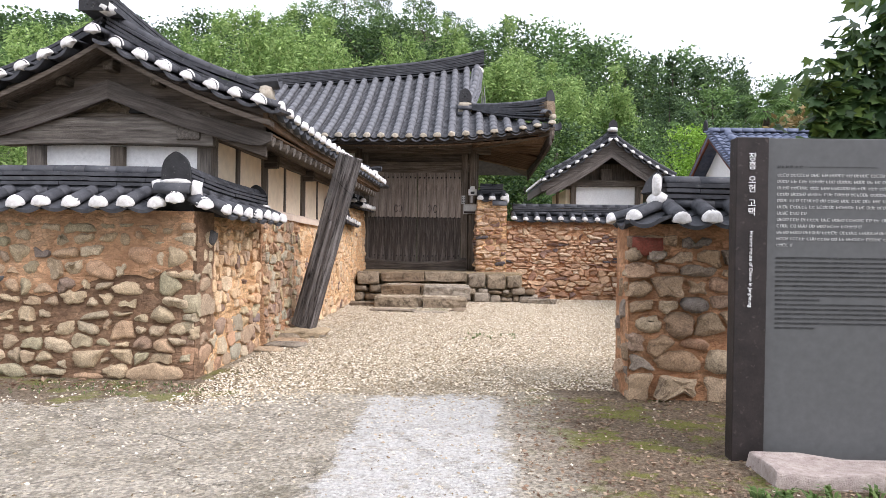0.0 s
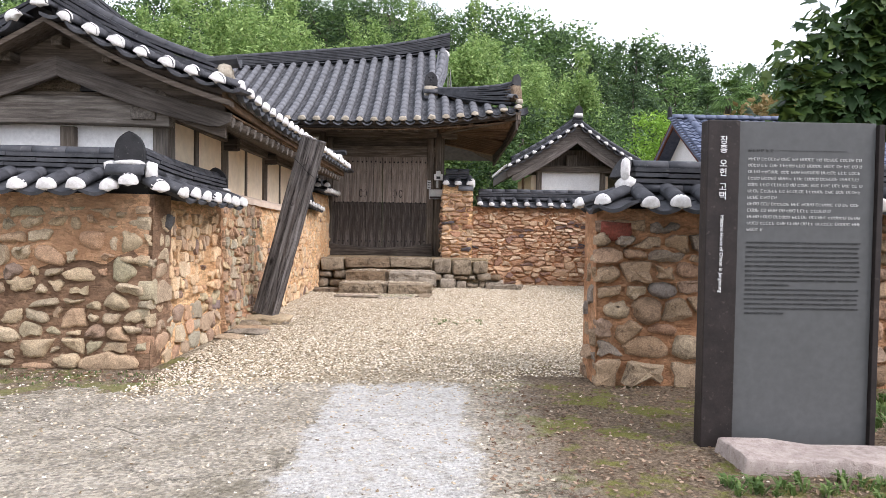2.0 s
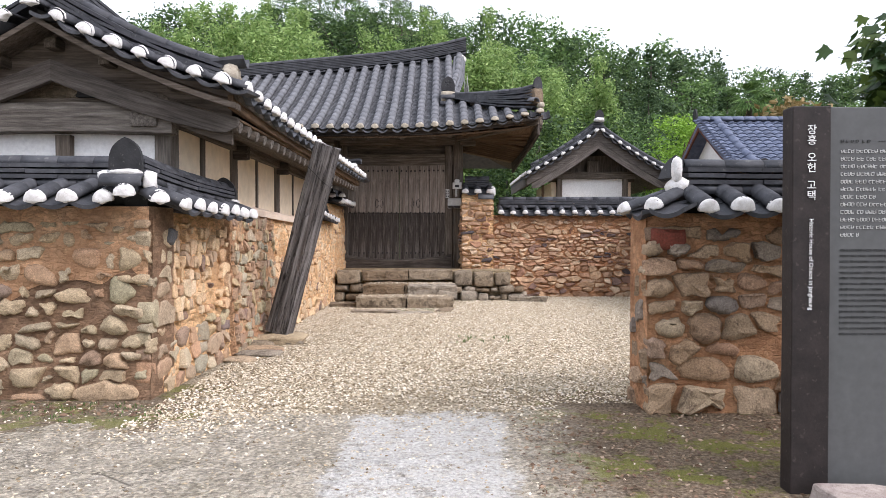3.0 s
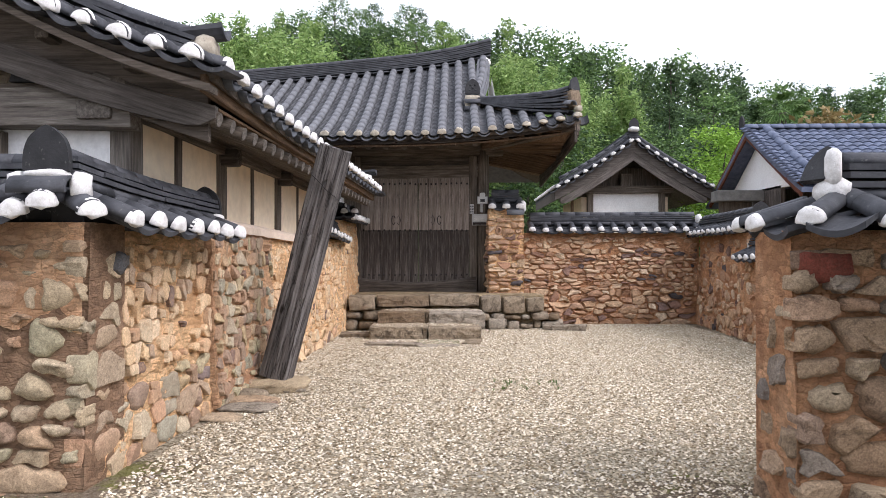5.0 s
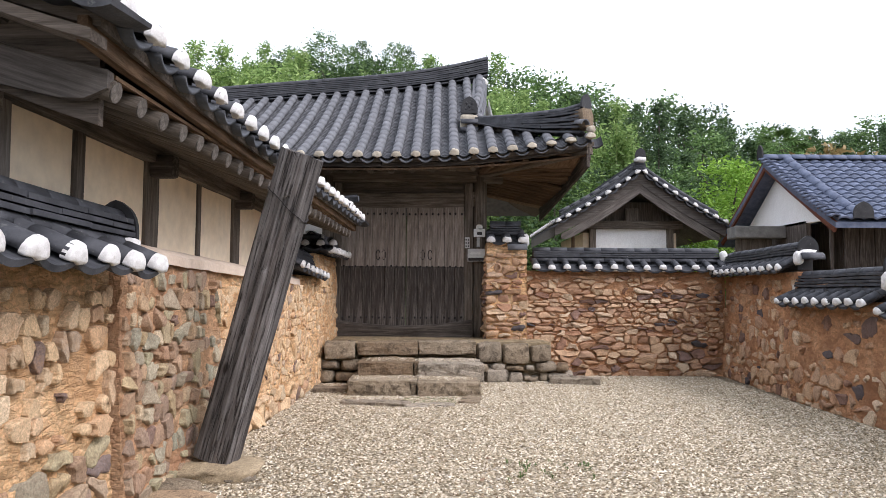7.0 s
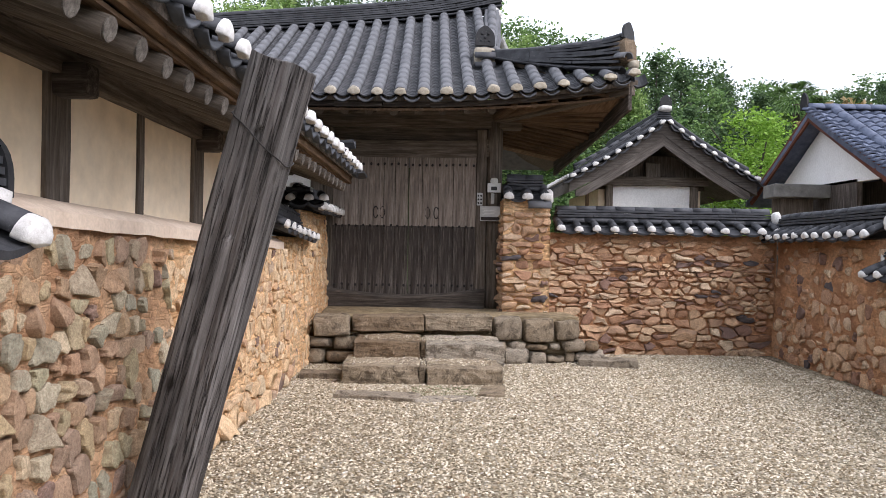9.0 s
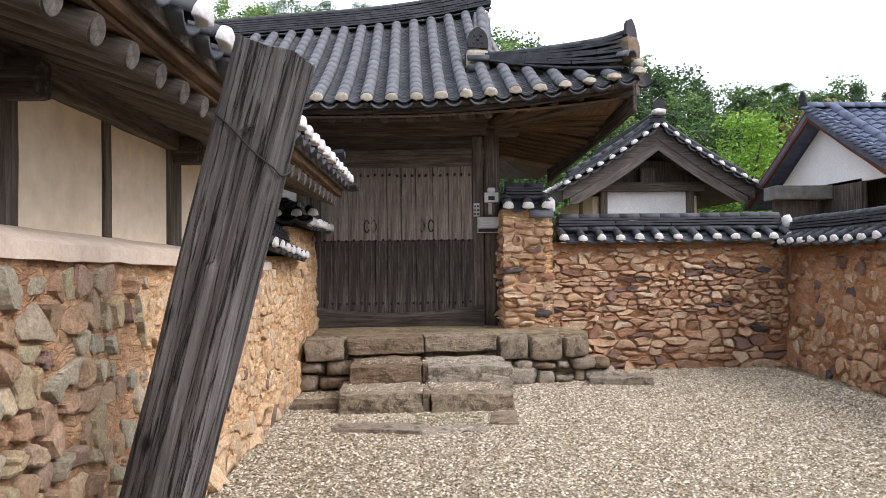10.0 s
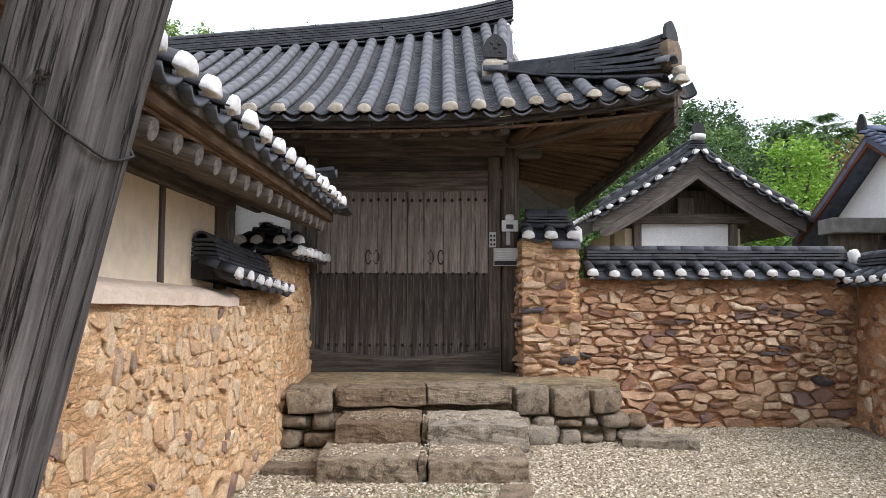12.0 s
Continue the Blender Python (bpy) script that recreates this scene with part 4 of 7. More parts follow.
wall_back = wall_core("wall_back", (2.05, -0.42), (5.5, -0.36), 0.45, -0.05, 1.76, 0.02, CLAY_RED, "closely laid flat rubble wall in red clay under tiles", 5)
lay_stones(wall_back, (2.05, -0.42), (5.45, -0.36), -0.02, 1.68, 0.02, lambda v: (0.08, 0.14) if v < 0.5 else (0.055, 0.115), lambda v: (0.14, 0.42) if v < 0.5 else (0.09, 0.3), STONE_BACK, 51, keep=lambda u, v: 0.97 if v < 1.45 else 0.7, gap=0.008, proud=0.034, lift=0.014, jitter=0.4, sharp=0.8, uneven=0.26, shrink=0.2)
wall_right_high = wall_core("wall_right_high", (5.42, -0.36), (5.3, -3.1), 0.45, -0.05, 1.68, 0.04, CLAY_RED, "orange clay wall with scattered stones under tiles", 6, rough=0.03)
lay_stones(wall_right_high, (5.42, -0.36), (5.3, -3.1), -0.02, 1.6, 0.04, (0.12, 0.18), (0.13, 0.26), STONE_BACK, 61, keep=lambda u, v: 0.9 if v < 0.6 else 0.66, gap=0.016, proud=0.016, sharp=0.5, shrink=0.25, uneven=0.24)
wall_right_low = wall_core("wall_right_low", (5.26, -3.0), (5.15, -10.1), 0.45, -0.05, 1.3, 0.04, CLAY_RED, "low orange clay wall with stones under tiles", 7, rough=0.03)
lay_stones(wall_right_low, (5.26, -3.0), (5.2, -7.0), -0.02, 1.22, 0.04, (0.13, 0.2), (0.15, 0.3), STONE_BACK, 71, keep=lambda u, v: 0.9 if v < 0.5 else 0.6, gap=0.016, proud=0.016, sharp=0.5, shrink=0.25, uneven=0.24)
wall_pier = wall_core("wall_pier", (2.53, -10.62), (8.5, -10.62), 0.5, -0.05, 1.46, 0.04, CLAY_RED, "large stone and orange clay wall end under dark tiles", 8)
lay_stones(wall_pier, (2.51, -10.62), (5.4, -10.62), -0.02, 1.38, 0.04, lambda v: (0.18, 0.25) if v < 0.3 else (0.1, 0.165), lambda v: (0.28, 0.55) if v < 0.3 else (0.16, 0.36), STONE_PIER, 84, keep=lambda u, v: 0.95, gap=0.012, proud=0.045, lift=0.006, sharp=0.55, uneven=0.22, shrink=0.14, jitter=0.26)
lay_stones(wall_pier, (2.53, -10.12), (2.53, -10.62), -0.02, 1.38, 0.04, (0.14, 0.22), (0.18, 0.32), STONE_PIER, 83, keep=lambda u, v: 0.85, gap=0.024, proud=0.035)
part("stone", stone_set(STONE_RED, 0.8)[2], wall_pier, "dark red brick-like stone", pose(2.68, -10.53, 1.27, 0, 0, 0) @ Matrix.Diagonal((0.24, 0.2, 0.15, 1)))
part("stone", stone_set(STONE_DARK)[3], wall_side, "dark slate stone standing proud", pose(-1.27, -9.8, 1.29, 8, 25, 90) @ Matrix.Diagonal((0.085, 0.1, 0.13, 1)))

wall_cap(wall_front, (-7.4, -9.97), (-1.5, -9.97), 1.56, 0.5, (1,), seed=3, layers=3)
wall_cap(wall_side, (-1.42, -10.1), (-1.38, -8.28), 1.53, 0.42, (1,), seed=4, layers=3, z1=1.5, ridge=False, step=0.31)
ridge_line(wall_side, [(-1.42 + 0.05 * q, -10.2 + 2.2 * q, 1.66 - 0.03 * q + 0.06 * (1 - q) ** 3) for q in np.linspace(0, 1, 7)], 3, 0.28, 0.045, TILE_DARK, BARREL, seed=4, base=True, foot=0.4, heights=[0.2] * 7, piece_L=0.5)
face_tile(wall_side, pose(-1.36, -10.4, 1.79), 0.25, 0.25)
lump(wall_side, (-1.36, -10.4, 1.775), (0.13, 0.06, 0.028), seed=3)
lump(wall_side, (-1.2, -10.36, 1.71), (0.045, 0.08, 0.085), seed=4)
lump(wall_side, (-1.53, -10.36, 1.74), (0.045, 0.08, 0.06), seed=5)
part("barrel_tile", BARREL, wall_side, "", slope_pose((-1.21, -10.43, 1.69), (-1, 0, 0), (0, -0.3, 1)) @ Matrix.Diagonal((1.05, 1.05, 1.05, 1)))
m = slope_pose((-1.36, -10.2, 1.7), (0.1, -1, -0.3), (0, 0, 1))
part("barrel_tile", BARREL, wall_side, "", m @ Matrix.Diagonal((1.05, 1.1, 1.05, 1)))
part("mortar_plug", PLUGS[3], wall_side, "", m @ Matrix.Translation((0, 0.33, 0)))
m = slope_pose((-1.34, -10.24, 1.66), (0.8, -0.72, -0.3), (0, 0, 1))
part("barrel_tile", BARREL, wall_side, "", m @ Matrix.Diagonal((1.05, 1.25, 1.05, 1)))
part("mortar_plug", PLUGS[4], wall_side, "", m @ Matrix.Translation((0, 0.375, 0)))
face_tile(wall_side, pose(-1.37, -7.98, 1.66, 0, 0, 180), 0.28, 0.28)
lump(wall_side, (-1.24, -8.1, 1.64), (0.08, 0.05, 0.05), seed=8)
lump(wall_side, (-1.36, -8.05, 1.56), (0.1, 0.2, 0.08), CLAY_OCHRE, seed=9)

wall_cap(wall_back, (2.25, -0.16), (5.45, -0.12), 1.8, 0.4, (1,), seed=5, layers=3, step=0.258, lh=0.042, size=0.82)
wall_cap(wall_right_high, (5.62, -0.3), (5.52, -3.0), 1.72, 0.36, (1,), seed=6, layers=3, step=0.258, lh=0.042, size=0.82)
wall_cap(wall_right_low, (5.48, -3.05), (5.44, -5.0), 1.28, 0.36, (1,), seed=7, layers=4, step=0.258, lh=0.042, size=0.82)
wall_cap(wall_right_low, (5.44, -5.3), (5.36, -10.0), 1.2, 0.36, (1,), seed=7, layers=4, step=0.258, lh=0.042, size=0.82)
face_tile(wall_right_low, pose(5.44, -5.06, 1.58, 0, 0, -4), 0.28, 0.28)
part("barrel_tile", BARREL, wall_right_low, "", slope_pose((5.3, -5.14, 1.5), (1, 0, 0), (0, -0.3, 1)))
lump(wall_right_low, (5.3, -5.12, 1.52), (0.06, 0.07, 0.11), seed=23)
lump(wall_right_low, (5.44, -5.12, 1.62), (0.13, 0.06, 0.05), seed=24)
part("barrel_tile", BARREL, wall_right_high, "", slope_pose((5.38, -3.14, 1.86), (1, 0, 0), (0, -0.3, 1)))
lump(wall_right_high, (5.38, -3.1, 1.86), (0.06, 0.07, 0.1), seed=25)
face_tile(wall_right_high, pose(5.53, -3.06, 1.92, 0, 0, -4), 0.26, 0.24)
lump(wall_right_high, (5.52, -3.02, 1.93), (0.13, 0.1, 0.06), seed=11)
lump(wall_right_high, (5.5, -0.28, 2.02), (0.06, 0.1, 0.1), seed=12)
lump(wall_right_low, (5.4, -3.02, 1.45), (0.06, 0.05, 0.14), seed=13)
wall_cap(wall_pier, (2.86, -10.37), (8.4, -10.37), 1.48, 0.48, (1, -1), seed=8, layers=3)
face_tile(wall_pier, pose(2.73, -10.42, 1.72, -26, 0, -70), 0.2, 0.2)
lump(wall_pier, (2.79, -10.44, 1.66), (0.075, 0.11, 0.075), seed=14)
lump(wall_pier, (2.77, -10.5, 1.78), (0.035, 0.05, 0.1), seed=15)
for k, (xx, yy, dx, dy) in enumerate(((2.78, -10.5, -0.75, -0.8), (2.8, -10.36, -1.0, -0.05), (2.78, -10.22, -0.75, 0.8))):
    m = slope_pose((xx, yy, 1.6), (dx, dy, -0.3), (0, 0, 1))
    part("barrel_tile", BARREL, wall_pier, "", m @ Matrix.Diagonal((0.88, 1.35, 0.88, 1)))
    part("mortar_plug", PLUGS[k], wall_pier, "", m @ Matrix.Translation((0, 0.405, 0)) @ Matrix.Diagonal((0.88, 1, 0.88, 1)))
    part("pan_tile", PAN_LOW, wall_pier, "", slope_pose((xx + 0.05, yy - 0.12, 1.57), (dx, dy, -0.24), (0, 0, 1)) @ Matrix.Diagonal((1, 1.3, 1, 1)))
wall_cap(wall_gate_side, (-1.36, -3.5), (-1.34, -1.7), 1.7, 0.3, (1,), seed=16, layers=5, step=0.28, lh=0.036, rise=0.1, z1=1.6, size=0.85)
wall_cap(wall_gate_step, (-1.3, -1.75), (-1.24, -0.2), 1.98, 0.32, (1,), seed=17, layers=3, step=0.23, lh=0.04, rise=0.12)
fan = ((-1.49, -1.51), (-1.33, -1.35), (-1.16, -1.12), (-1.02, -0.93))
for k, (x0, x1) in enumerate(fan):
    m = slope_pose((x0, -1.62, 2.16), (x1 - x0, -0.31, -0.08), (0, 0, 1))
    part("barrel_tile", BARREL, wall_gate_step, "", m @ Matrix.Diagonal((0.78, 1.08, 0.78, 1)))
    part("mortar_plug", PLUGS[k], wall_gate_step, "", m @ Matrix.Translation((0, 0.325, 0)) @ Matrix.Diagonal((0.8, 1, 0.85, 1)))
    if k:
        px0, px1 = (x0 + fan[k - 1][0]) / 2, (x1 + fan[k - 1][1]) / 2
        part("pan_tile", PAN_LOW, wall_gate_step, "", slope_pose((px0, -1.62, 2.13), (px1 - px0, -0.33, -0.09), (0, 0, 1)) @ Matrix.Diagonal(((x1 - fan[k - 1][1]) / 0.25, 1.12, 1, 1)))
part("ridge_tile", BARREL, wall_gate_step, "", slope_pose((-1.45, -1.66, 2.19), (1, 0, 0), (0, -0.4, 1)) @ Matrix.Diagonal((0.85, 1.0, 0.85, 1)))
lump(wall_gate_step, (-1.13, -1.68, 2.2), (0.02, 0.045, 0.05), seed=18)
lump(wall_gate_step, (-1.33, -1.62, 2.285), (0.085, 0.04, 0.025), seed=19)
lump(wall_gate_side, (-1.24, -1.7, 1.76), (0.04, 0.05, 0.1), seed=20)

# stone pillar beside the gate
pillar = wall_core("wall_pillar", (1.43, -0.58), (2.1, -0.58), 0.62, 0.5, 2.22, 0.01, CLAY_OCHRE, "narrow pillar of flat stones beside a gate", 9)
lay_stones(pillar, (1.4, -0.58), (2.12, -0.58), 0.55, 2.04, 0.01, (0.07, 0.13), (0.14, 0.34), STONE_BACK, 91, gap=0.012, sharp=0.4, uneven=0.24, proud=0.04)
lay_stones(pillar, (1.43, 0.0), (1.43, -0.58), 0.55, 2.04, 0.01, (0.07, 0.13), (0.16, 0.3), STONE_BACK, 92, gap=0.012, sharp=0.4, uneven=0.24, proud=0.04)
wall_cap(pillar, (1.5, -0.28), (2.02, -0.28), 2.24, 0.36, (1, -1), seed=9, layers=3, step=0.25, lh=0.042)
part("barrel_tile", BARREL_GREY, pillar, "", slope_pose((2.1, -0.6, 2.12), (-1, 0, 0), (0, -0.4, 1)) @ Matrix.Diagonal((1, 1.1, 1, 1)))
lump(pillar, (2.08, -0.52, 2.26), (0.07, 0.08, 0.12), seed=21)

# ---- platform and steps before the gate ----
platform = thing("gate_platform", (0.6, -0.8, 0), "stone-edged earth platform under a wooden gate", "platform", kind="structure")


def rough_block(name, parent, w, d, h, at, seed, mat=STONE_STEP, turn=0.0, rough=0.022, tilt=0.0, soft=0.0):
    """A rough-cut block: worn arrises, an uneven face and a sagging top. soft rounds it towards a boulder."""
    bm = box_bm(w, d, h, min(0.03, h * 0.16) if soft else 0.012, (0, 0, 0), 9 if w > 0.42 else 4, 0, seed)
    for v in bm.verts:
        q = Vector((2 * v.co.x / w, 2 * v.co.y / d, 2 * v.co.z / h))
        if soft:
            k = 1 - soft * 0.34 * max(0.0, q.length - 1.0)
            v.co *= k
        p = v.co + Vector((seed * 3.7, seed * 1.3, seed))
        v.co += noise.noise_vector(p * 2.6) * rough * 0.9 + noise.noise_vector(p * 8.0) * rough * 0.7 + noise.noise_vector(p * 21.0) * rough * 0.4 + noise.noise_vector(p * 45.0) * rough * 0.25
    return part(name, bm_mesh(name, bm, mat, bool(soft)), parent, "", pose(*at, tilt, 0, turn))


bm = box_bm(3.45, 1.7, 0.56, 0.02, (0, 0, 0), 3, 0.01, 3)
part("fill", bm_mesh("fill", bm, clay_material("platform_earth", (0.24, 0.18, 0.1), (0.36, 0.28, 0.17), (0.45, 0.36, 0.23), 0.2)), platform, "", pose(0.62, -0.48, 0.33, 0, 0, 5))
for i, (x0, x1, h, z, soft) in enumerate(((-1.1, -0.63, 0.27, 0.49, 0.25), (-0.6, 0.31, 0.19, 0.525, 0.0), (0.32, 1.2, 0.19, 0.53, 0.0), (1.22, 1.61, 0.32, 0.45, 0.6), (1.63, 2.03, 0.32, 0.43, 0.35), (2.05, 2.38, 0.26, 0.44, 0.35))):
    yc = -1.72 + 0.115 * ((x0 + x1) / 2 + 1.1)
    rough_block("edge_stone", platform, x1 - x0, 0.42, h, ((x0 + x1) / 2, yc + 0.2, z), i, turn=6, soft=soft)
brng = random.Random(61)
for x0, x1, y0, y1, rows_ in ((-1.1, -0.5, -1.66, -1.6, ((0.09, 0.17), (0.28, 0.14))), (1.12, 2.5, -1.46, -1.3, ((0.08, 0.18), (0.22, 0.12)))):
    for z, h in rows_:
        x = x0 - brng.uniform(0, 0.1)
        while x < x1:
            w = 0.09 + 0.34 * brng.random() ** 1.8
            hh = h * brng.uniform(0.55, 1.25) * (0.75 if w < 0.16 else 1.0)
            rough_block("boulder", platform, w, 0.3, hh, (x + w / 2, y0 + (y1 - y0) * (x - x0) / (x1 - x0) + 0.1 + 0.09 * brng.random(), z + brng.uniform(-0.03, 0.03)), brng.randint(40, 900), turn=brng.uniform(-14, 20), soft=brng.uniform(0.7, 1.1), tilt=brng.uniform(-14, 14))
            x += w * brng.uniform(0.95, 1.12)

steps = thing("gate_steps", (0.35, -2.4, 0), "two worn rough-cut stone steps before a gate", "steps", kind="structure")
for i, (x0, x1, y0, y1, z1) in enumerate(((-0.5, 0.29, -2.3, -1.55, 0.385), (0.36, 1.27, -2.32, -1.55, 0.375), (-0.57, 0.28, -2.94, -2.15, 0.195), (0.37, 1.2, -2.94, -2.15, 0.185))):
    rough_block("step_stone", steps, x1 - x0, y1 - y0, 0.26, ((x0 + x1) / 2, (y0 + y1) / 2, z1 - 0.13), 20 + i, turn=1.0, tilt=1.2, rough=0.026)
rough_block("step_stone", steps, 0.06, 0.6, 0.22, (0.322, -2.6, 0.065), 31)
rough_block("step_stone", steps, 0.05, 0.5, 0.22, (0.325, -1.99, 0.26), 32)
rough_block("step_stone", steps, 0.84, 0.3, 0.09, (-0.12, -3.62, -0.012), 33, turn=-9)
rough_block("step_stone", steps, 0.62, 0.24, 0.08, (0.55, -3.7, -0.02), 37, turn=5)
rough_block("step_stone", steps, 0.26, 0.5, 0.08, (1.06, -3.3, -0.014), 34, turn=-8)
rough_block("step_stone", steps, 0.5, 0.24, 0.14, (-0.82, -2.56, 0.0), 35, turn=1)
slab = thing("flat_stone", (2.7, -1.5, 0), "flat weathered stone slab lying on gravel", "stone")
rough_block("slab", slab, 0.75, 0.4, 0.12, (2.75, -1.42, 0.03), 36, turn=-14)

# ---- gate house ----
gate = thing("gate_house", (-1.6, 2.1, 0), "old timber gate house with grey barrel-tiled hipped roof", "house")
XR, XL, YE, YR = 3.0, -6.4, -1.72, 2.1


def eave_z(x):
    q = max(0.0, (x + 0.6) / 3.6) if x > -0.6 else max(0.0, (-2.6 - x) / 3.8)
    return 3.43 + 0.3 * q ** 2.4


def ridge_base(x):
    return 5.2 + 0.085 * (x + 4.0) + 0.16 * max(0.0, (x + 1.0) / 2.6) ** 2.5


def front_z(x, y):
    t = max(0.0, (y - YE) / (YR - YE))
    return eave_z(x) * (1 - t) + (ridge_base(max(-4.6, min(1.3, x))) + 0.06) * t - 0.12 * math.sin(math.pi * t) * (1 - 0.3 * t)


def eave_y(x):
    q = max(0.0, (x + 0.6) / 3.6) if x > -0.6 else max(0.0, (-2.6 - x) / 3.8)
    return YE - 0.1 * q ** 2.5


def hip_y(x):
    """Upper end of a front row: the main ridge, or the corner ridge beyond the gable."""
    if x <= 1.2 and x >= -4.6:
        return YR
    return YE + (3.0 - x) / 1.85 * 1.4 if x > 1.2 else YE + (x + 6.4) / 1.85 * 1.4


def roof_rows(parent, rows, barrel, plugs, pan, joined_mat, rng, single_limit, name="roof_tile", pan_step=0.085):
    """rows: for each, a function from 0 (eave) to 1 (top) and its length; barrels on the rows, pans between."""
    singles, pans = 0, []
    for i, (f, L, pans_f, side) in enumerate(rows):
        n = max(1, round(L / 0.285))
        for k in range(n):
            p0, p1 = f(k / n), f((k + 1) / n)
            dn = p0 - p1
            m = slope_pose(p1 + Vector((0, 0, 0.02)), dn, (0, 0, 1)) @ Matrix.Rotation(rng.uniform(-0.008, 0.008), 4, "Z") @ Matrix.Diagonal((1, dn.length / 0.3 * 1.01, 1, 1))
            part("barrel_tile", barrel, parent, "", m)
        p0, p1 = f(0), f(0.1)
        m = slope_pose(p0 + Vector((0, 0, 0.02)), p0 - p1, (0, 0, 1))
        if plugs:
            part("mortar_plug", rng.choice(plugs), parent, "", m @ Matrix.Translation((0, 0.004, 0.002)) @ Matrix.Diagonal((rng.uniform(0.92, 1.02), rng.uniform(0.7, 1.2), rng.uniform(0.92, 1.02), 1)))
        if pans_f:
            n = max(2, int(L / pan_step))
            for k in range(n + 1):
                q0, q1 = pans_f(max(0.0, k / n - 0.002)), pans_f(min(1.0, (k + 1.0) / n))
                dn = (pans_f(0.0) - pans_f(0.12)) if k == 0 else q0 - q1
                base = q0 - dn.normalized() * 0.155 + Vector((0, 0, -0.03 if k == 0 else 0.004))
                pans.append((pan, slope_pose(base, dn + Vector((0, 0, dn.length * (0.02 if k == 0 else 0.16))), (0, 0, 1)) @ Matrix.Rotation(rng.uniform(-0.015, 0.015), 4, "Y")))
    if pans:
        join_into("pan_tiles", pans, joined_mat, parent, "", True)


def sheet(name, parent, fn, nu, nv, thick, mat, label=""):
    """A curved board or bed: fn(u, v) gives its upper face."""
    top = [fn(i / nu, j / nv) for i in range(nu + 1) for j in range(nv + 1)]
    low = [p - Vector((0, 0, thick)) for p in top]
    n, N = nv + 1, len(top)
    faces = []
    for i in range(nu):
        for j in range(nv):
            k = i * n + j
            faces += [(k, k + n, k + n + 1, k + 1), (N + k + 1, N + k + n + 1, N + k + n, N + k)]
    for j in range(nv):
        faces += [(j + 1, j, N + j, N + j + 1), (nu * n + j, nu * n + j + 1, N + nu * n + j + 1, N + nu * n + j)]
    for i in range(nu):
        faces += [(i * n, (i + 1) * n, N + (i + 1) * n, N + i * n), ((i + 1) * n + nv, i * n + nv, N + i * n + nv, N + (i + 1) * n + nv)]
    return part(name, mesh_of(name, top + low, faces, mat), parent, label)


rng = random.Random(77)
rows, step = [], 0.295
nrow = int((XR - 0.12 - XL - 0.1) / step)
for i in range(nrow + 1):
    x = XL + 0.18 + i * step
    ytop = hip_y(x)

    def f(t, x=x, ytop=ytop):
        y = eave_y(x) + (ytop - eave_y(x)) * t
        return Vector((x, y, front_z(x, y)))
    xm = x + step / 2
    ym = hip_y(xm)

    def g(t, x=xm, ytop=ym):
        y = eave_y(x) + (ytop - eave_y(x)) * t
        return Vector((x, y, front_z(x, y)))
    L = (f(1) - f(0)).length
    rows.append((f, max(L, 0.15), g if i < nrow else None, 0))
roof = sheet("roof", gate, lambda u, v: Vector((XL + (XR - XL) * u, eave_y(XL + (XR - XL) * u) + 0.12 + (hip_y(XL + (XR - XL) * u) - eave_y(XL + (XR - XL) * u) - 0.1) * v, front_z(XL + (XR - XL) * u, eave_y(XL + (XR - XL) * u) + 0.12 + (hip_y(XL + (XR - XL) * u) - eave_y(XL + (XR - XL) * u) - 0.1) * v) - 0.05)), 60, 12, 0.06, OLD_WOOD, "grey barrel tile roof")
roof_rows(roof, [r for r in rows if r[0](0).x > -4.2], BARREL_GREY, PLUGS_OLD, PAN_COURSE, TILE_GREY_JOINED, rng, 300)

# right-hand hip slope, seen along its edge
hip_rows = []
for i in range(24):
    y = -1.2 + i * step
    q = max(0.0, min(1.0, (y + 1.72) / 1.4))
    xt = 3.0 - 1.85 * q if y < 0 else 1.65

    def f(t, y=y, xt=xt):
        x = XR + 0.05 + (xt - XR - 0.05) * t
        lift = 0.3 * max(0.0, (1.2 - y) / 2.9) ** 2.4
        return Vector((x, y, 3.43 + lift * (1 - t) + 0.75 * t * ((XR - xt) / 1.35) - 0.06 * math.sin(math.pi * t)))

    def g(t, y=y + step / 2, f=f):
        p = f(t)
        return Vector((p.x, p.y + step / 2, p.z))
    hip_rows.append((f, max(0.2, (f(1) - f(0)).length), g, 0))
hip = sheet("hip_roof", gate, lambda u, v: hip_rows[min(23, int(u * 23))][0](v * 0.98) - Vector((0.0, 0, 0.06)), 23, 4, 0.05, OLD_WOOD, "grey barrel tile side slope")
roof_rows(hip, hip_rows, BARREL_GREY, None, PAN_COURSE, TILE_GREY_JOINED, rng, 300)
sheet("rear_roof", gate, lambda u, v: Vector((XL + (XR - XL) * u, 5.9 - 3.8 * v, 3.43 + 1.9 * v - 0.2 * math.sin(math.pi * v))) if 0.2 < u < 0.85 else Vector((XL + (XR - XL) * u, 5.9 - 1.4 * v, 3.43 + 0.7 * v)), 40, 8, 0.06, TILE_GREY)
bm = bmesh.new()
bm.faces.new([bm.verts.new(p) for p in ((1.62, -0.35, 4.12), (1.62, 4.5, 4.12), (1.62, 2.1, 5.4))])
bm.faces.new([bm.verts.new(p) for p in ((1.56, 4.5, 4.12), (1.56, -0.35, 4.12), (1.56, 2.1, 5.4))])
part("gable", bm_mesh("gable", bm, PLASTER_WHITE), gate)

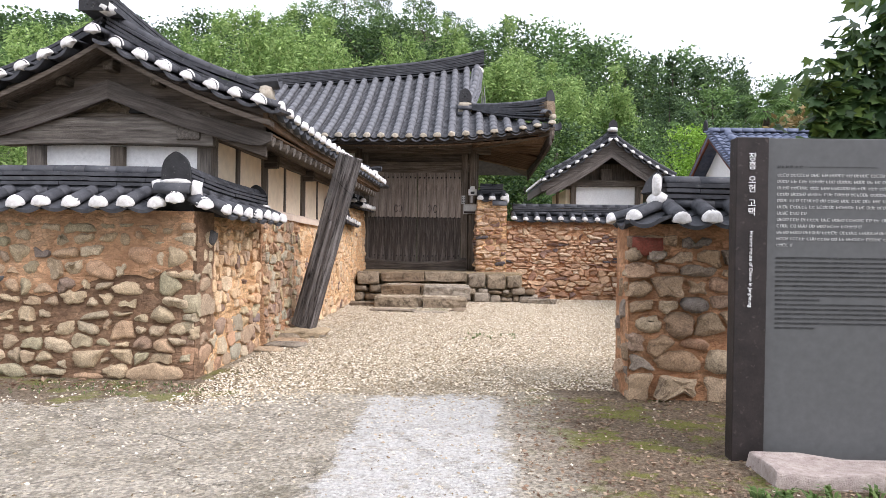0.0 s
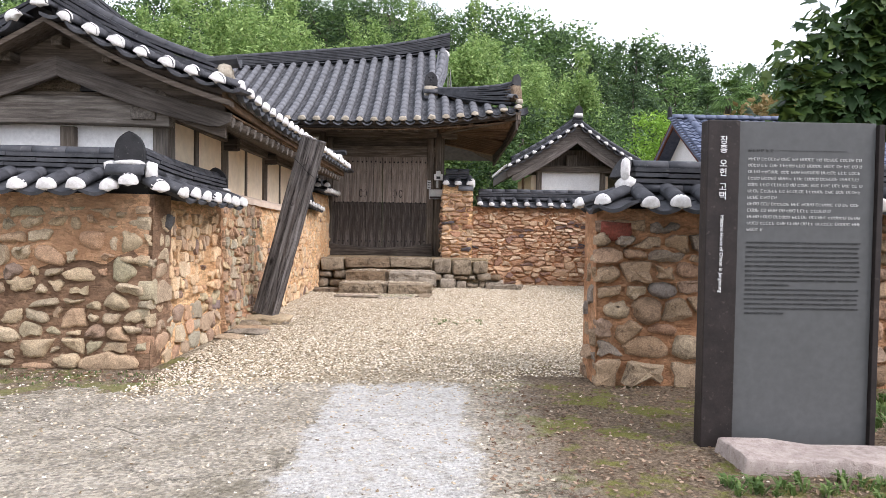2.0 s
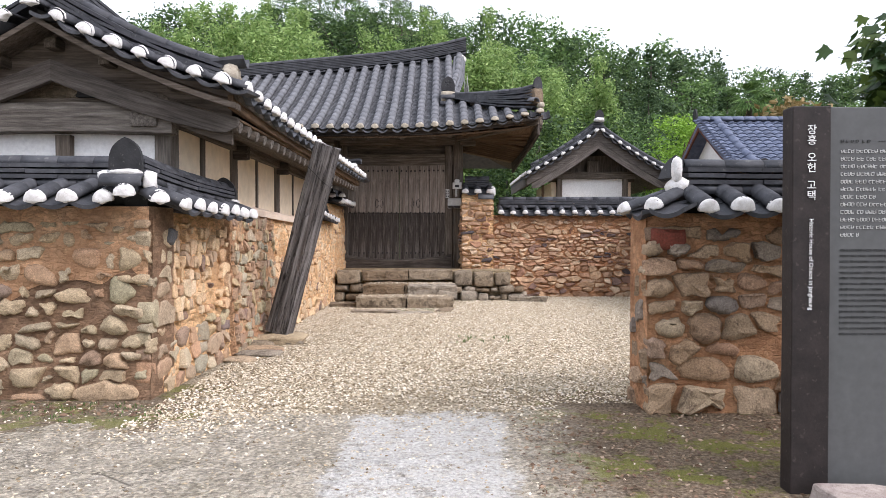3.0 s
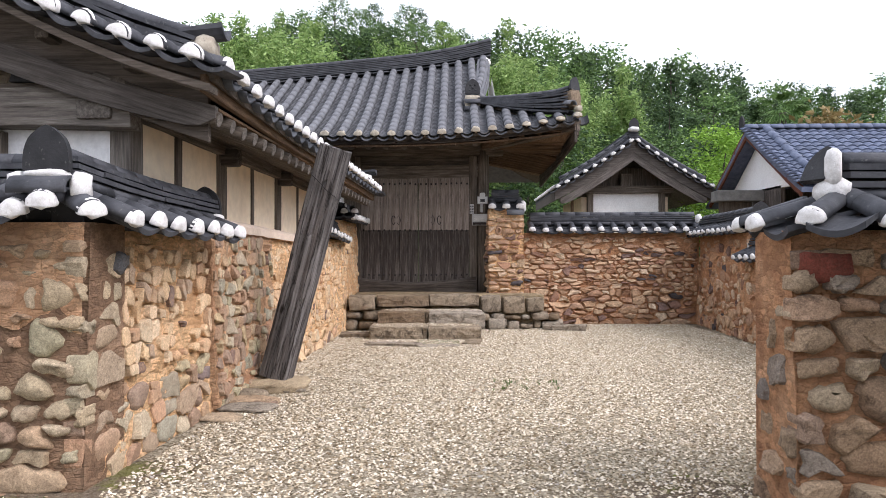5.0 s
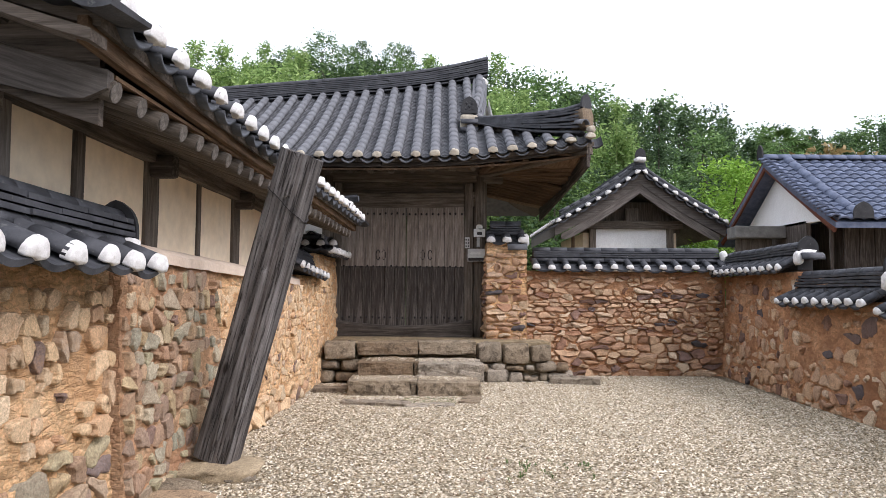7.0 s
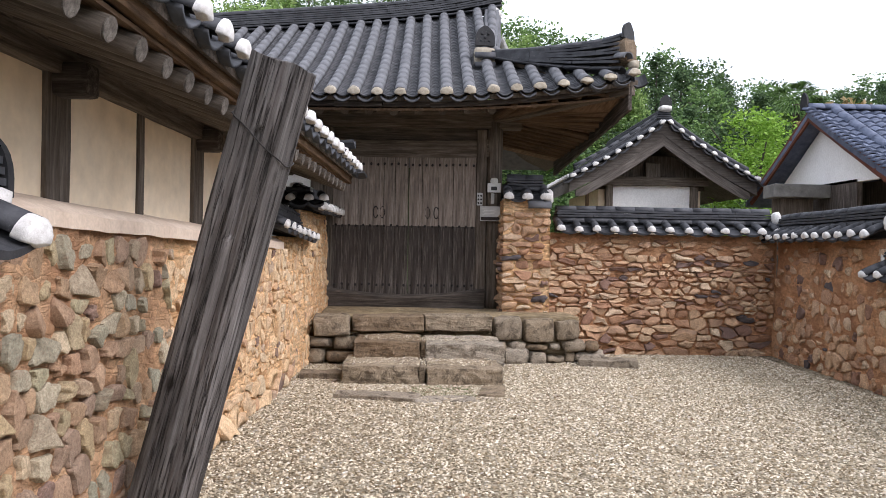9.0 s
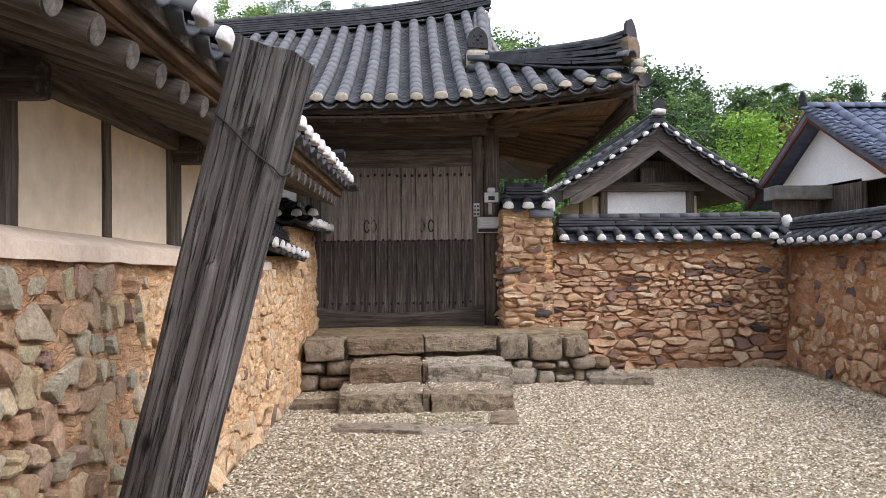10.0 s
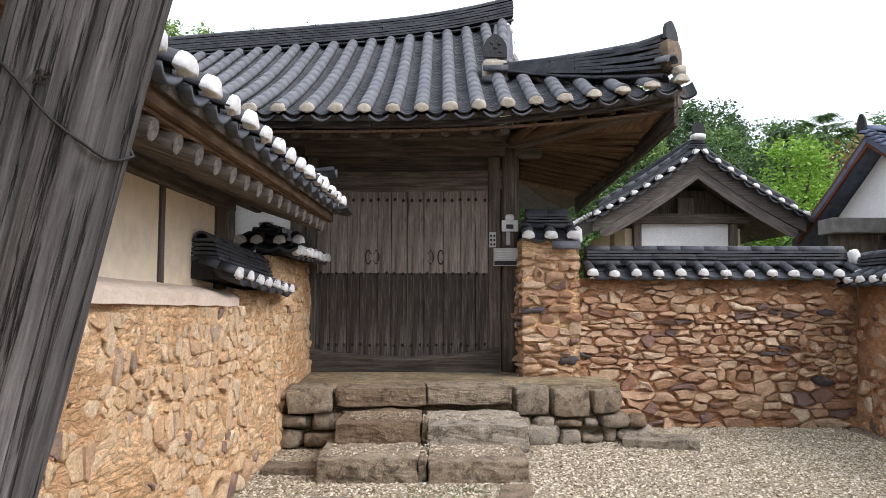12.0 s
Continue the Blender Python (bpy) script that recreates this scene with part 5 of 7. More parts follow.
# ridges
main = [(x, YR, ridge_base(x)) for x in np.linspace(-5.0, 1.6, 24)]
ridge = part("ridge", bm_mesh("ridge", box_bm(6.2, 0.16, 0.3, 0.02, (-1.7, YR, 5.2)), TILE_DARK), gate, "dark stacked tile ridges")
ridge_line(ridge, main, 7, 0.34, 0.045, TILE_DARK, BARREL, taper=0.95, seed=31, base=True, heights=[0.36 + 0.05 * max(0.0, (p[0] + 1) / 2.6) ** 2 for p in main])
ridge_line(ridge, [(1.42, 1.95, 5.62), (1.36, 1.2, 4.98), (1.24, 0.4, 4.56), (1.14, -0.3, 4.2)], 4, 0.32, 0.05, TILE_GREY, BARREL_GREY, taper=0.9, seed=32)
corner_top = [(1.3, -0.36, 4.36), (1.75, -0.72, 4.3), (2.2, -1.05, 4.27), (2.6, -1.32, 4.26), (2.86, -1.5, 4.3)]
corner = [(x, y, front_z(x, y) + 0.03) for x, y, z in corner_top]
ridge_line(ridge, corner, 6, 0.3, 0.05, TILE_DARK, BARREL, taper=0.95, seed=33, base=True, piece_L=0.6, heights=[t[2] - p[2] for t, p in zip(corner_top, corner)])
part("corner_block", bm_mesh("corner_block", box_bm(0.24, 0.3, 0.32, 0.05, (0, 0, 0), 3, 0.035, 4), STONE_STEP), ridge, "pale mortar block", pose(2.84, -1.5, 4.07, 0, 0, 35))
part("barrel_tile", BARREL_GREY, ridge, "", slope_pose((2.76, -1.6, 3.98), (0.5, -1, -0.2), (0, 0, 1)) @ Matrix.Diagonal((1, 0.7, 1, 1)))
for sx, sy in ((2.84, -1.78), (3.04, -1.66)):
    part("corner_tile", PAN, ridge, "dark drooping corner tile", slope_pose((sx, sy + 0.16, 3.82), (0.1, -0.7, -1), (0, -1, 0.5)) @ Matrix.Diagonal((0.85, 0.6, 1, 1)))
face_tile(ridge, pose(1.13, -0.42, 4.45, 0, 0, 8), 0.29, 0.29)
part("end_block", bm_mesh("end_block", box_bm(0.3, 0.16, 0.26, 0.04, (0, 0, 0), 1, 0.02, 2), MORTAR_OLD), ridge, "", pose(1.13, -0.36, 4.3))
part("barrel_tile", BARREL, ridge, "", slope_pose((0.98, -0.47, 4.27), (1, 0, 0), (0, -0.4, 1)))
part("barrel_tile", BARREL, ridge, "", slope_pose((0.98, -0.47, 4.13), (1, 0, 0), (0, -0.4, 1)))
face_tile(ridge, pose(2.9, -1.56, 4.21, -12, 22, 40), 0.25, 0.32)
lump(ridge, (2.96, -1.62, 3.9), (0.07, 0.07, 0.06), MORTAR_OLD, 32)
lump(ridge, (1.46, 1.96, 5.7), (0.13, 0.1, 0.1), MORTAR_WHITE, 33)

# soffit, rafters and beams
sheet("soffit", gate, lambda u, v: Vector((-5 + 7.9 * u, -1.5 + 1.9 * v, front_z(-5 + 7.9 * u, eave_y(-5 + 7.9 * u) + 0.15 + 0.1 * v) - 0.2 + 0.36 * v)), 40, 6, 0.03, SOFFIT_WOOD, "brown boards under the eaves")
sheet("side_soffit", gate, lambda u, v: Vector((1.45 + 1.4 * u, -1.45 + 5.0 * v, 3.62 - 0.3 * u + 0.22 * (1 - v) ** 3 * u)), 8, 16, 0.03, SOFFIT_WOOD, "brown boards under the side eaves")
for i in range(19):
    x = -4.6 + i * 0.32
    if x < 1.35:
        log("rafter", (x, 0.5, 3.72), (x, -1.42, eave_z(x) - 0.15), 0.062, OLD_WOOD, gate, r1=0.055)
for i in range(10):
    a = radians(-86 + 9.3 * i)
    d = Vector((math.cos(a), math.sin(a), 0))
    r = 1.5 / max(abs(d.x), abs(d.y) * 0.98, 0.01)
    r = min(r, 1.95)
    p1 = Vector((1.35, 0.05, 3.58)) + d * r
    p1.z = 3.32 + 0.28 * max(0.0, (r - 1.45) / 0.5)
    log("rafter", (1.35 + d.x * 0.1, 0.05 + d.y * 0.1, 3.5), p1, 0.058, BROWN_WOOD, gate, r1=0.05)
for i in range(8):
    y = 0.45 + i * 0.34
    log("rafter", (1.4, y, 3.6), (2.85, y, 3.3), 0.055, BROWN_WOOD, gate)
timber("hip_rafter", (1.3, 0.1, 3.5), (2.95, -1.6, 3.62), 0.16, 0.2, OLD_WOOD, gate)
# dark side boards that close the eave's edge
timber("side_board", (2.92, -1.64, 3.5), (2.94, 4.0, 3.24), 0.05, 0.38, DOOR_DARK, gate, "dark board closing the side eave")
# strips under the tile edge, dark to put the eave's shade into colour
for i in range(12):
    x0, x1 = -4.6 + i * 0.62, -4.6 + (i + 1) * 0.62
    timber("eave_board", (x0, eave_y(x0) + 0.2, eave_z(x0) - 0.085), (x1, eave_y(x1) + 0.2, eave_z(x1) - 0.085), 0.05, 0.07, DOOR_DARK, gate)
log("post", (1.34, 0.08, 0.6), (1.34, 0.08, 3.42), 0.125, OLD_WOOD, gate)
log("post", (-1.32, 0.08, 0.6), (-1.32, 0.08, 3.42), 0.125, OLD_WOOD, gate)
log("post", (1.34, 4.1, 0.3), (1.34, 4.1, 3.42), 0.125, OLD_WOOD, gate)
log("post", (-4.0, 0.08, 0.3), (-4.0, 0.08, 3.42), 0.125, OLD_WOOD, gate)
timber("head_beam", (-4.2, 0.08, 3.4), (1.75, 0.08, 3.42), 0.2, 0.2, OLD_WOOD, gate)
log("purlin", (-4.6, 0.06, 3.6), (1.9, 0.06, 3.6), 0.12, OLD_WOOD, gate)
timber("side_beam", (1.34, 0.0, 3.4), (1.34, 4.2, 3.42), 0.18, 0.22, OLD_WOOD, gate)
timber("lintel", (-1.25, 0.05, 3.02), (1.25, 0.05, 3.02), 0.12, 0.26, OLD_WOOD, gate, bow=-0.03)
timber("jamb", (1.145, 0.02, 0.6), (1.145, 0.02, 3.3), 0.15, 0.1, OLD_WOOD, gate, up=(0, 1, 0))
timber("jamb", (-1.15, 0.02, 0.6), (-1.15, 0.02, 3.3), 0.12, 0.1, OLD_WOOD, gate, up=(0, 1, 0))
timber("infill_board", (-1.2, 0.1, 3.2), (1.25, 0.1, 3.2), 0.03, 0.36, OLD_WOOD, gate)
part("side_wall", bm_mesh("side_wall", box_bm(2.6, 0.12, 2.8, 0, (-2.65, 0.1, 1.95)), PLASTER_WHITE), gate, "white plaster bay")
timber("wall_rail", (-4.0, 0.02, 2.2), (-1.3, 0.02, 2.2), 0.1, 0.12, OLD_WOOD, gate)
for x in (-2.2, -3.1):
    timber("wall_post", (x, 0.02, 0.6), (x, 0.02, 3.35), 0.14, 0.1, OLD_WOOD, gate, up=(0, 1, 0))
# bowed threshold
bm = bmesh.new()
N = 24
rings = []
for i in range(N + 1):
    t = i / N
    x = -1.25 + 2.45 * t
    zt = 0.91 - 0.11 * math.sin(math.pi * t) ** 0.9
    rings.append([bm.verts.new(p) for p in ((x, -0.1, 0.6), (x, -0.14, zt - 0.04), (x, -0.1, zt), (x, 0.06, zt), (x, 0.08, 0.6))])
for a, b in zip(rings, rings[1:]):
    for k in range(5):
        bm.faces.new((a[k], b[k], b[(k + 1) % 5], a[(k + 1) % 5]))
bm.faces.new(rings[0][::-1])
bm.faces.new(rings[-1])
bmesh.ops.recalc_face_normals(bm, faces=bm.faces)
part("threshold", bm_mesh("threshold", bm, wood_material("threshold_wood", (0.03, 0.025, 0.02), (0.09, 0.075, 0.062), (0.17, 0.145, 0.125), "x")), gate, "worn bowed timber threshold")

stud_bm = bmesh.new()
bmesh.ops.create_uvsphere(stud_bm, u_segments=8, v_segments=5, radius=0.019)
bmesh.ops.scale(stud_bm, vec=(1, 0.7, 1.15), verts=stud_bm.verts)
STUD = bm_mesh("stud", stud_bm, METAL_DARK, True)


def door_leaf(x0, x1, widths, label, rng):
    leaf = part("door_leaf", bm_mesh("door_leaf", box_bm(x1 - x0, 0.03, 2.2, 0, ((x0 + x1) / 2, 0.075, 1.9)), DOOR_DARK), gate, label)
    x = x0
    total = sum(widths)
    for w in widths:
        w = w / total * (x1 - x0)
        for (za, zb, mat, y) in ((0.76, 1.83, DOOR_DARK, 0.022), (1.83, 3.0, DOOR_WOOD, 0.03)):
            timber("plank", (x + w / 2, y + rng.uniform(-0.004, 0.004), za), (x + w / 2, y + rng.uniform(-0.004, 0.004), zb), w - 0.007, 0.04, mat, leaf, up=(0, 1, 0), bevel=0.004)
        x += w
    n = round((x1 - x0) / 0.105)
    for z in (0.94, 1.825, 2.755):
        for i in range(n):
            part("stud", STUD, leaf, "", Matrix.Translation((x0 + 0.05 + (x1 - x0 - 0.1) * i / (n - 1) + rng.uniform(-0.008, 0.008), 0.0, z + rng.uniform(-0.008, 0.008))))
    return leaf


def ring_handle(leaf, x, z, side):
    bm = bmesh.new()
    segs, tube = 14, 6
    rr = []
    for i in range(segs + 1):
        a = math.pi * (0.15 + 1.7 * i / segs)
        c = Vector((0.035 * math.cos(a) * side, -0.02, 0.085 * math.sin(a)))
        rr.append([bm.verts.new(c + Vector((math.cos(a) * math.cos(2 * math.pi * k / tube) * 0.008, 0.008 * math.sin(2 * math.pi * k / tube), math.sin(a) * math.cos(2 * math.pi * k / tube) * 0.008))) for k in range(tube)])
    for a, b in zip(rr, rr[1:]):
        for k in range(tube):
            bm.faces.new((a[k], a[(k + 1) % tube], b[(k + 1) % tube], b[k]))
    part("ring_handle", bm_mesh("ring_handle", bm, METAL_DARK, True), leaf, "curved iron pull", Matrix.Translation((x, -0.005, z)))


drng = random.Random(9)
leaf_l = door_leaf(-1.09, 0.045, (1.0, 1.25, 0.9, 1.3, 1.0, 1.15), "weathered plank door leaf, dark below", drng)
leaf_r = door_leaf(0.055, 1.07, (1.1, 1.35, 1.2, 1.0, 0.9), "weathered plank door leaf, dark below", drng)
ring_handle(leaf_l, -0.44, 2.03, 1)
ring_handle(leaf_l, -0.34, 2.03, -1)
ring_handle(leaf_r, 0.34, 2.03, -1)
ring_handle(leaf_r, 0.47, 2.03, 1)

# plates on the gate post
plate = thing("number_plate", (1.3, -0.1, 2.35), "small white enamel plate fixed to a gate post", "sign")
part("plate", bm_mesh("plate", box_bm(0.2, 0.012, 0.14, 0.004), PLATE_WHITE), plate, "", pose(1.33, -0.09, 2.42))
part("plate_top", bm_mesh("plate_top", box_bm(0.11, 0.012, 0.09, 0.035), PLATE_WHITE), plate, "", pose(1.33, -0.084, 2.52))
part("number_bar", bm_mesh("number_bar", box_bm(0.09, 0.006, 0.055), LETTER_DARK), plate, "", pose(1.33, -0.099, 2.41))
part("bracket", bm_mesh("bracket", box_bm(0.05, 0.02, 0.16, 0.004), PLATE_GREY), plate, "", pose(1.31, -0.088, 2.26))
meter = thing("switch_panel", (1.13, -0.08, 2.2), "small grey panel with two rows of round holes", "panel")
part("panel", bm_mesh("panel", box_bm(0.085, 0.02, 0.19, 0.004), PLATE_GREY), meter, "", pose(1.12, -0.045, 2.25))
for i in range(6):
    part("hole", STUD, meter, "", pose(1.1 + 0.04 * (i % 2), -0.056, 2.19 + 0.055 * (i // 2)) @ Matrix.Diagonal((0.7, 0.4, 0.7, 1)))
info = thing("info_plate", (1.3, -0.12, 1.9), "small pale metal information plate beside a gate", "sign")
part("plate", bm_mesh("plate", box_bm(0.3, 0.014, 0.22, 0.004), PLATE_GREY), info, "", pose(1.275, -0.115, 2.03, 0, 0, -2))
for i in range(5):
    part("text_bar", bm_mesh("text_bar", box_bm(0.2 - 0.04 * (i % 2), 0.004, 0.008), PLATE_WHITE), info, "", pose(1.26, -0.124, 2.1 - 0.022 * i))
part("text_bar", bm_mesh("text_bar", box_bm(0.28, 0.004, 0.05), SIGN_WOOD), info, "", pose(1.275, -0.124, 1.955, 0, 0, -2))
sensor = thing("eave_lamp", (1.7, 0.1, 3.4), "small white lamp bulb under the eaves", "lamp")
lump(sensor, (1.7, 0.1, 3.42), (0.025, 0.03, 0.05), PLATE_WHITE, 41, "bulb")
part("holder", bm_mesh("holder", box_bm(0.07, 0.05, 0.06, 0.01), PLATE_GREY), sensor, "", pose(1.7, 0.12, 3.49))

# ---- long side house ----
HM = pose(-1.83, -8.65, 0, 0, 0, -1.5)
house = thing("side_house", (0, 0, 0), "narrow timber and plaster house with dark tiled gable roof", "house", local=HM)
RX, RZ, EX, EZ, Y0, Y1 = -0.68, 3.32, 1.15, 2.5, -0.93, 6.95


def side_z(x, y=3.0):
    t = abs(x - RX) / (EX - RX)
    lift = 0.1 * (max(0.0, 1.8 - y) / 2.9) ** 2 - 0.012 * max(0.0, y - 1.8)
    return RZ - (RZ - EZ) * (t * 1.35 - 0.35 * t * t) + lift * t


HL, WX, GY = 6.7, 0.26, -0.36
part("plaster_panel", bm_mesh("plaster_panel", box_bm(0.1, 6.05, 0.86, 0, (WX - 0.05, 2.72, 2.0)), PLASTER_CREAM), house, "cream plaster wall")
part("gable_plaster", bm_mesh("gable_plaster", box_bm(1.75, 0.1, 0.9, 0, (-0.72, GY + 0.08, 2.1)), PLASTER_WHITE), house, "white plaster gable wall")
part("upper_plaster", bm_mesh("upper_plaster", box_bm(1.3, 0.08, 0.42, 0, (-0.7, GY + 0.06, 2.72)), clay_material("gable_clay", (0.2, 0.16, 0.11), (0.27, 0.22, 0.16), (0.33, 0.27, 0.2), 0.2)), house, "dusty clay gable infill")
part("rear_wall", bm_mesh("rear_wall", box_bm(1.85, 0.1, 1.2, 0, (-0.7, 5.8, 1.9)), PLASTER_CREAM), house)
part("west_wall", bm_mesh("west_wall", box_bm(0.1, 6.2, 2.3, 0, (-1.62, 2.75, 1.2)), PLASTER_CREAM), house)
BM = HM.inverted()


def ledge(u, v):
    """Plaster ledge from the foot of the plaster down to the wall's edge."""
    y = -8.2 + 5.15 * v
    back, front = Vector((-1.6 + 0.012 * (y + 8), y, 1.735 - 0.019 * (y + 8))), Vector((-1.25 + 0.012 * (y + 8.2), y, 1.665 - 0.021 * (y + 8)))
    p = back.lerp(front, u)
    p += Vector((0.02 * u * noise.noise(Vector((0, y * 2.3, 0))), 0, 0.008 * noise.noise(Vector((u * 3, y * 4, 2))) - 0.03 * u ** 6))
    return BM @ p


sheet("sill_band", house, ledge, 8, 70, 0.07, SILL_PLASTER, "pale plaster ledge")
for y, w, big in ((-0.26, 0.2, 1), (0.53, 0.13, 0), (1.55, 0.22, 1), (2.55, 0.1, 0), (3.57, 0.22, 1), (4.6, 0.09, 0), (5.78, 0.24, 1)):
    timber("wall_post" if big else "wall_stud", (WX - 0.05 if big else WX - 0.035, y, 1.56), (WX - 0.05 if big else WX - 0.035, y, 2.44), w, 0.16 if big else 0.1, OLD_WOOD if y > 0 else GREY_WOOD, house, up=(1, 0, 0))
    if big and 0 < y < 5:
        timber("beam_end", (0.0, y, 2.31), (WX + 0.2, y, 2.31), 0.15, 0.17, DOOR_DARK, house, bevel=0.03)
timber("wall_plate", (WX, -0.5, 2.42), (WX, 6.0, 2.36), 0.15, 0.14, OLD_WOOD, house)
log("eave_purlin", (WX + 0.02, -0.55, 2.53), (WX + 0.02, HL + 0.15, 2.45), 0.07, OLD_WOOD, house)
timber("wall_post", (-1.62, GY + 0.02, 1.4), (-1.62, GY + 0.02, 2.3), 0.2, 0.16, GREY_WOOD, house, up=(1, 0, 0))
timber("gable_stud", (-0.73, GY, 1.6), (-0.73, GY, 2.26), 0.14, 0.1, OLD_WOOD, house, up=(0, 1, 0))
timber("tie_beam", (-1.95, GY - 0.06, 2.38), (0.36, GY - 0.06, 2.38), 0.18, 0.27, GREY_WOOD, house, bow=0.03)
timber("gable_rail", (-1.4, GY, 2.56), (0.0, GY, 2.56), 0.1, 0.09, OLD_WOOD, house)
bm = box_bm(0.3, 0.14, 0.15, 0.012)
for v in bm.verts:
    if v.co.z > 0:
        v.co.x *= 0.66
part("king_block", bm_mesh("king_block", bm, TILE_BLACK), house, "dark vent block in the gable", pose(-0.44, GY + 0.0, 2.68))
for x, z in ((-0.7, 3.06), (-0.2, 2.9), (-1.2, 2.9), (0.42, 2.68), (-1.82, 2.68)):
    timber("purlin_end", (x, -0.66, z), (x, 0.3, z), 0.11, 0.1, OLD_WOOD, house, bevel=0.02)
timber("beam_end", (0.1, GY - 0.18, 2.38), (0.1, GY, 2.38), 0.26, 0.14, GREY_WOOD, house, bevel=0.03)


RAFTER_END = mesh_of("rafter_end", [(0.05 * math.cos(k * 0.6283), 0.05 * math.sin(k * 0.6283), z) for z in (0.0, 0.006) for k in range(10)], [tuple(range(10, 20))] + [(k, (k + 1) % 10, 10 + (k + 1) % 10, 10 + k) for k in range(10)], GREY_WOOD)


def bargeboard(parent, ridge_x, top, side, run, y, depth, mat, label):
    """A bowed bargeboard below a verge, its grain along the slope, with a cut foot. top: its upper edge at a run."""
    slope = math.atan2(top(run) - top(0.0), run)
    m = pose(ridge_x, y, top(0.0)) @ Matrix.Scale(side, 4, (1, 0, 0)) @ Matrix.Rotation(-slope, 4, "Y")
    back = m.inverted()
    bm = bmesh.new()
    n, rr = 16, []
    for i in range(n + 1):
        t = i / n
        x, zt = ridge_x + side * run * t, top(run * t)
        zb = zt - depth * (1 - 0.12 * t) + (0.09 * (t - 0.92) / 0.08 if t > 0.92 else 0.0)
        zt += 0.006 * noise.noise(Vector((x * 3, y, 1)))
        rr.append([bm.verts.new(back @ Vector(p)) for p in ((x, y, zb), (x, y, zt), (x, y + 0.06, zt), (x, y + 0.06, zb))])
    for a, b in zip(rr, rr[1:]):
        for k in range(4):
            bm.faces.new((a[k], b[k], b[(k + 1) % 4], a[(k + 1) % 4]))
    bm.faces.new(rr[0])
    bm.faces.new(rr[-1])
    bmesh.ops.recalc_face_normals(bm, faces=bm.faces)
    return part("bargeboard", bm_mesh("bargeboard", bm, mat), parent, label, m)


BARGE_WOOD = wood_material("barge_wood", (0.06, 0.05, 0.044), (0.145, 0.125, 0.11), (0.24, 0.215, 0.19), "x")
VERGE_WOOD = wood_material("verge_wood", (0.06, 0.048, 0.038), (0.16, 0.13, 0.105), (0.26, 0.215, 0.18), "x")
for sd in (1, -1):
    bargeboard(house, RX - 0.06, lambda d: 2.93 - 0.314 * d - 0.05 * math.sin(math.pi * d / 1.74), sd, 1.74, -0.58, 0.2, BARGE_WOOD, "grey weathered bowed bargeboard")
side_roof = sheet("roof", house, lambda u, v: Vector((RX - 1.76 + 3.52 * u, Y0 + 0.12 + (Y1 - Y0 - 0.24) * v, side_z(RX - 1.76 + 3.52 * u, Y0 + (Y1 - Y0) * v) - 0.05)), 24, 20, 0.06, VERGE_WOOD, "dark barrel tile roof with white mortar ends")
# underside boards below the verge, between bargeboard and tiles
sheet("verge_board", house, lambda u, v: Vector((RX - 1.77 + 3.54 * u, Y0 + 0.02 + 0.14 * v, side_z(RX - 1.77 + 3.54 * u, 0) - 0.1)), 20, 1, 0.05, VERGE_WOOD)
sheet("verge_fill", house, lambda u, v: Vector((RX - 1.6 + 3.2 * u, -0.5 + 0.05 * v, side_z(RX - 1.6 + 3.2 * u, 0) - 0.1)), 20, 1, 0.36, VERGE_WOOD)
sheet("eave_soffit", house, lambda u, v: Vector((1.0 * u, -0.5 + 7.25 * v, 2.66 - 0.28 * u - 0.08 * v)), 4, 12, 0.02, SOFFIT_WOOD, "brown boards under the eaves")
for y0, y1, z0, z1 in ((-0.85, 1.0, 2.5, 2.45), (1.0, 4.9, 2.45, 2.4), (4.9, 6.85, 2.4, 2.37)):
    timber("eave_fascia", (1.02, y0, z0 - 0.025), (1.02, y1, z1 - 0.025), 0.05, 0.12, BOARD_BROWN, house)
for i in range(27):
    y = -0.5 + i * 0.27
    log("rafter", (0.1, y, 2.6 - 0.012 * y), (1.0, y, 2.29 - 0.012 * y), 0.053, OLD_WOOD, house, sides=10)
    part("rafter_end", RAFTER_END, house, "", frame_to((1.0, y, 2.29 - 0.012 * y), (2.1, y, 1.98 - 0.012 * y)))
srows = []
n = round((Y1 - Y0 - 0.3) / 0.32)
for i in range(n + 1):
    y = Y0 + 0.2 + (Y1 - Y0 - 0.35) * i / n

    def f(t, y=y):
        x = EX + (RX - EX) * t
        return Vector((x, y, side_z(x, y)))

    def g(t, f=f):
        return f(t) + Vector((0, 0.16, 0))
    srows.append((f, 2.0, g if i < n else None, 0))
roof_rows(side_roof, srows, BARREL, PLUGS, PAN_COURSE_DARK, TILE_DARK_JOINED, random.Random(4), 300, pan_step=0.11)
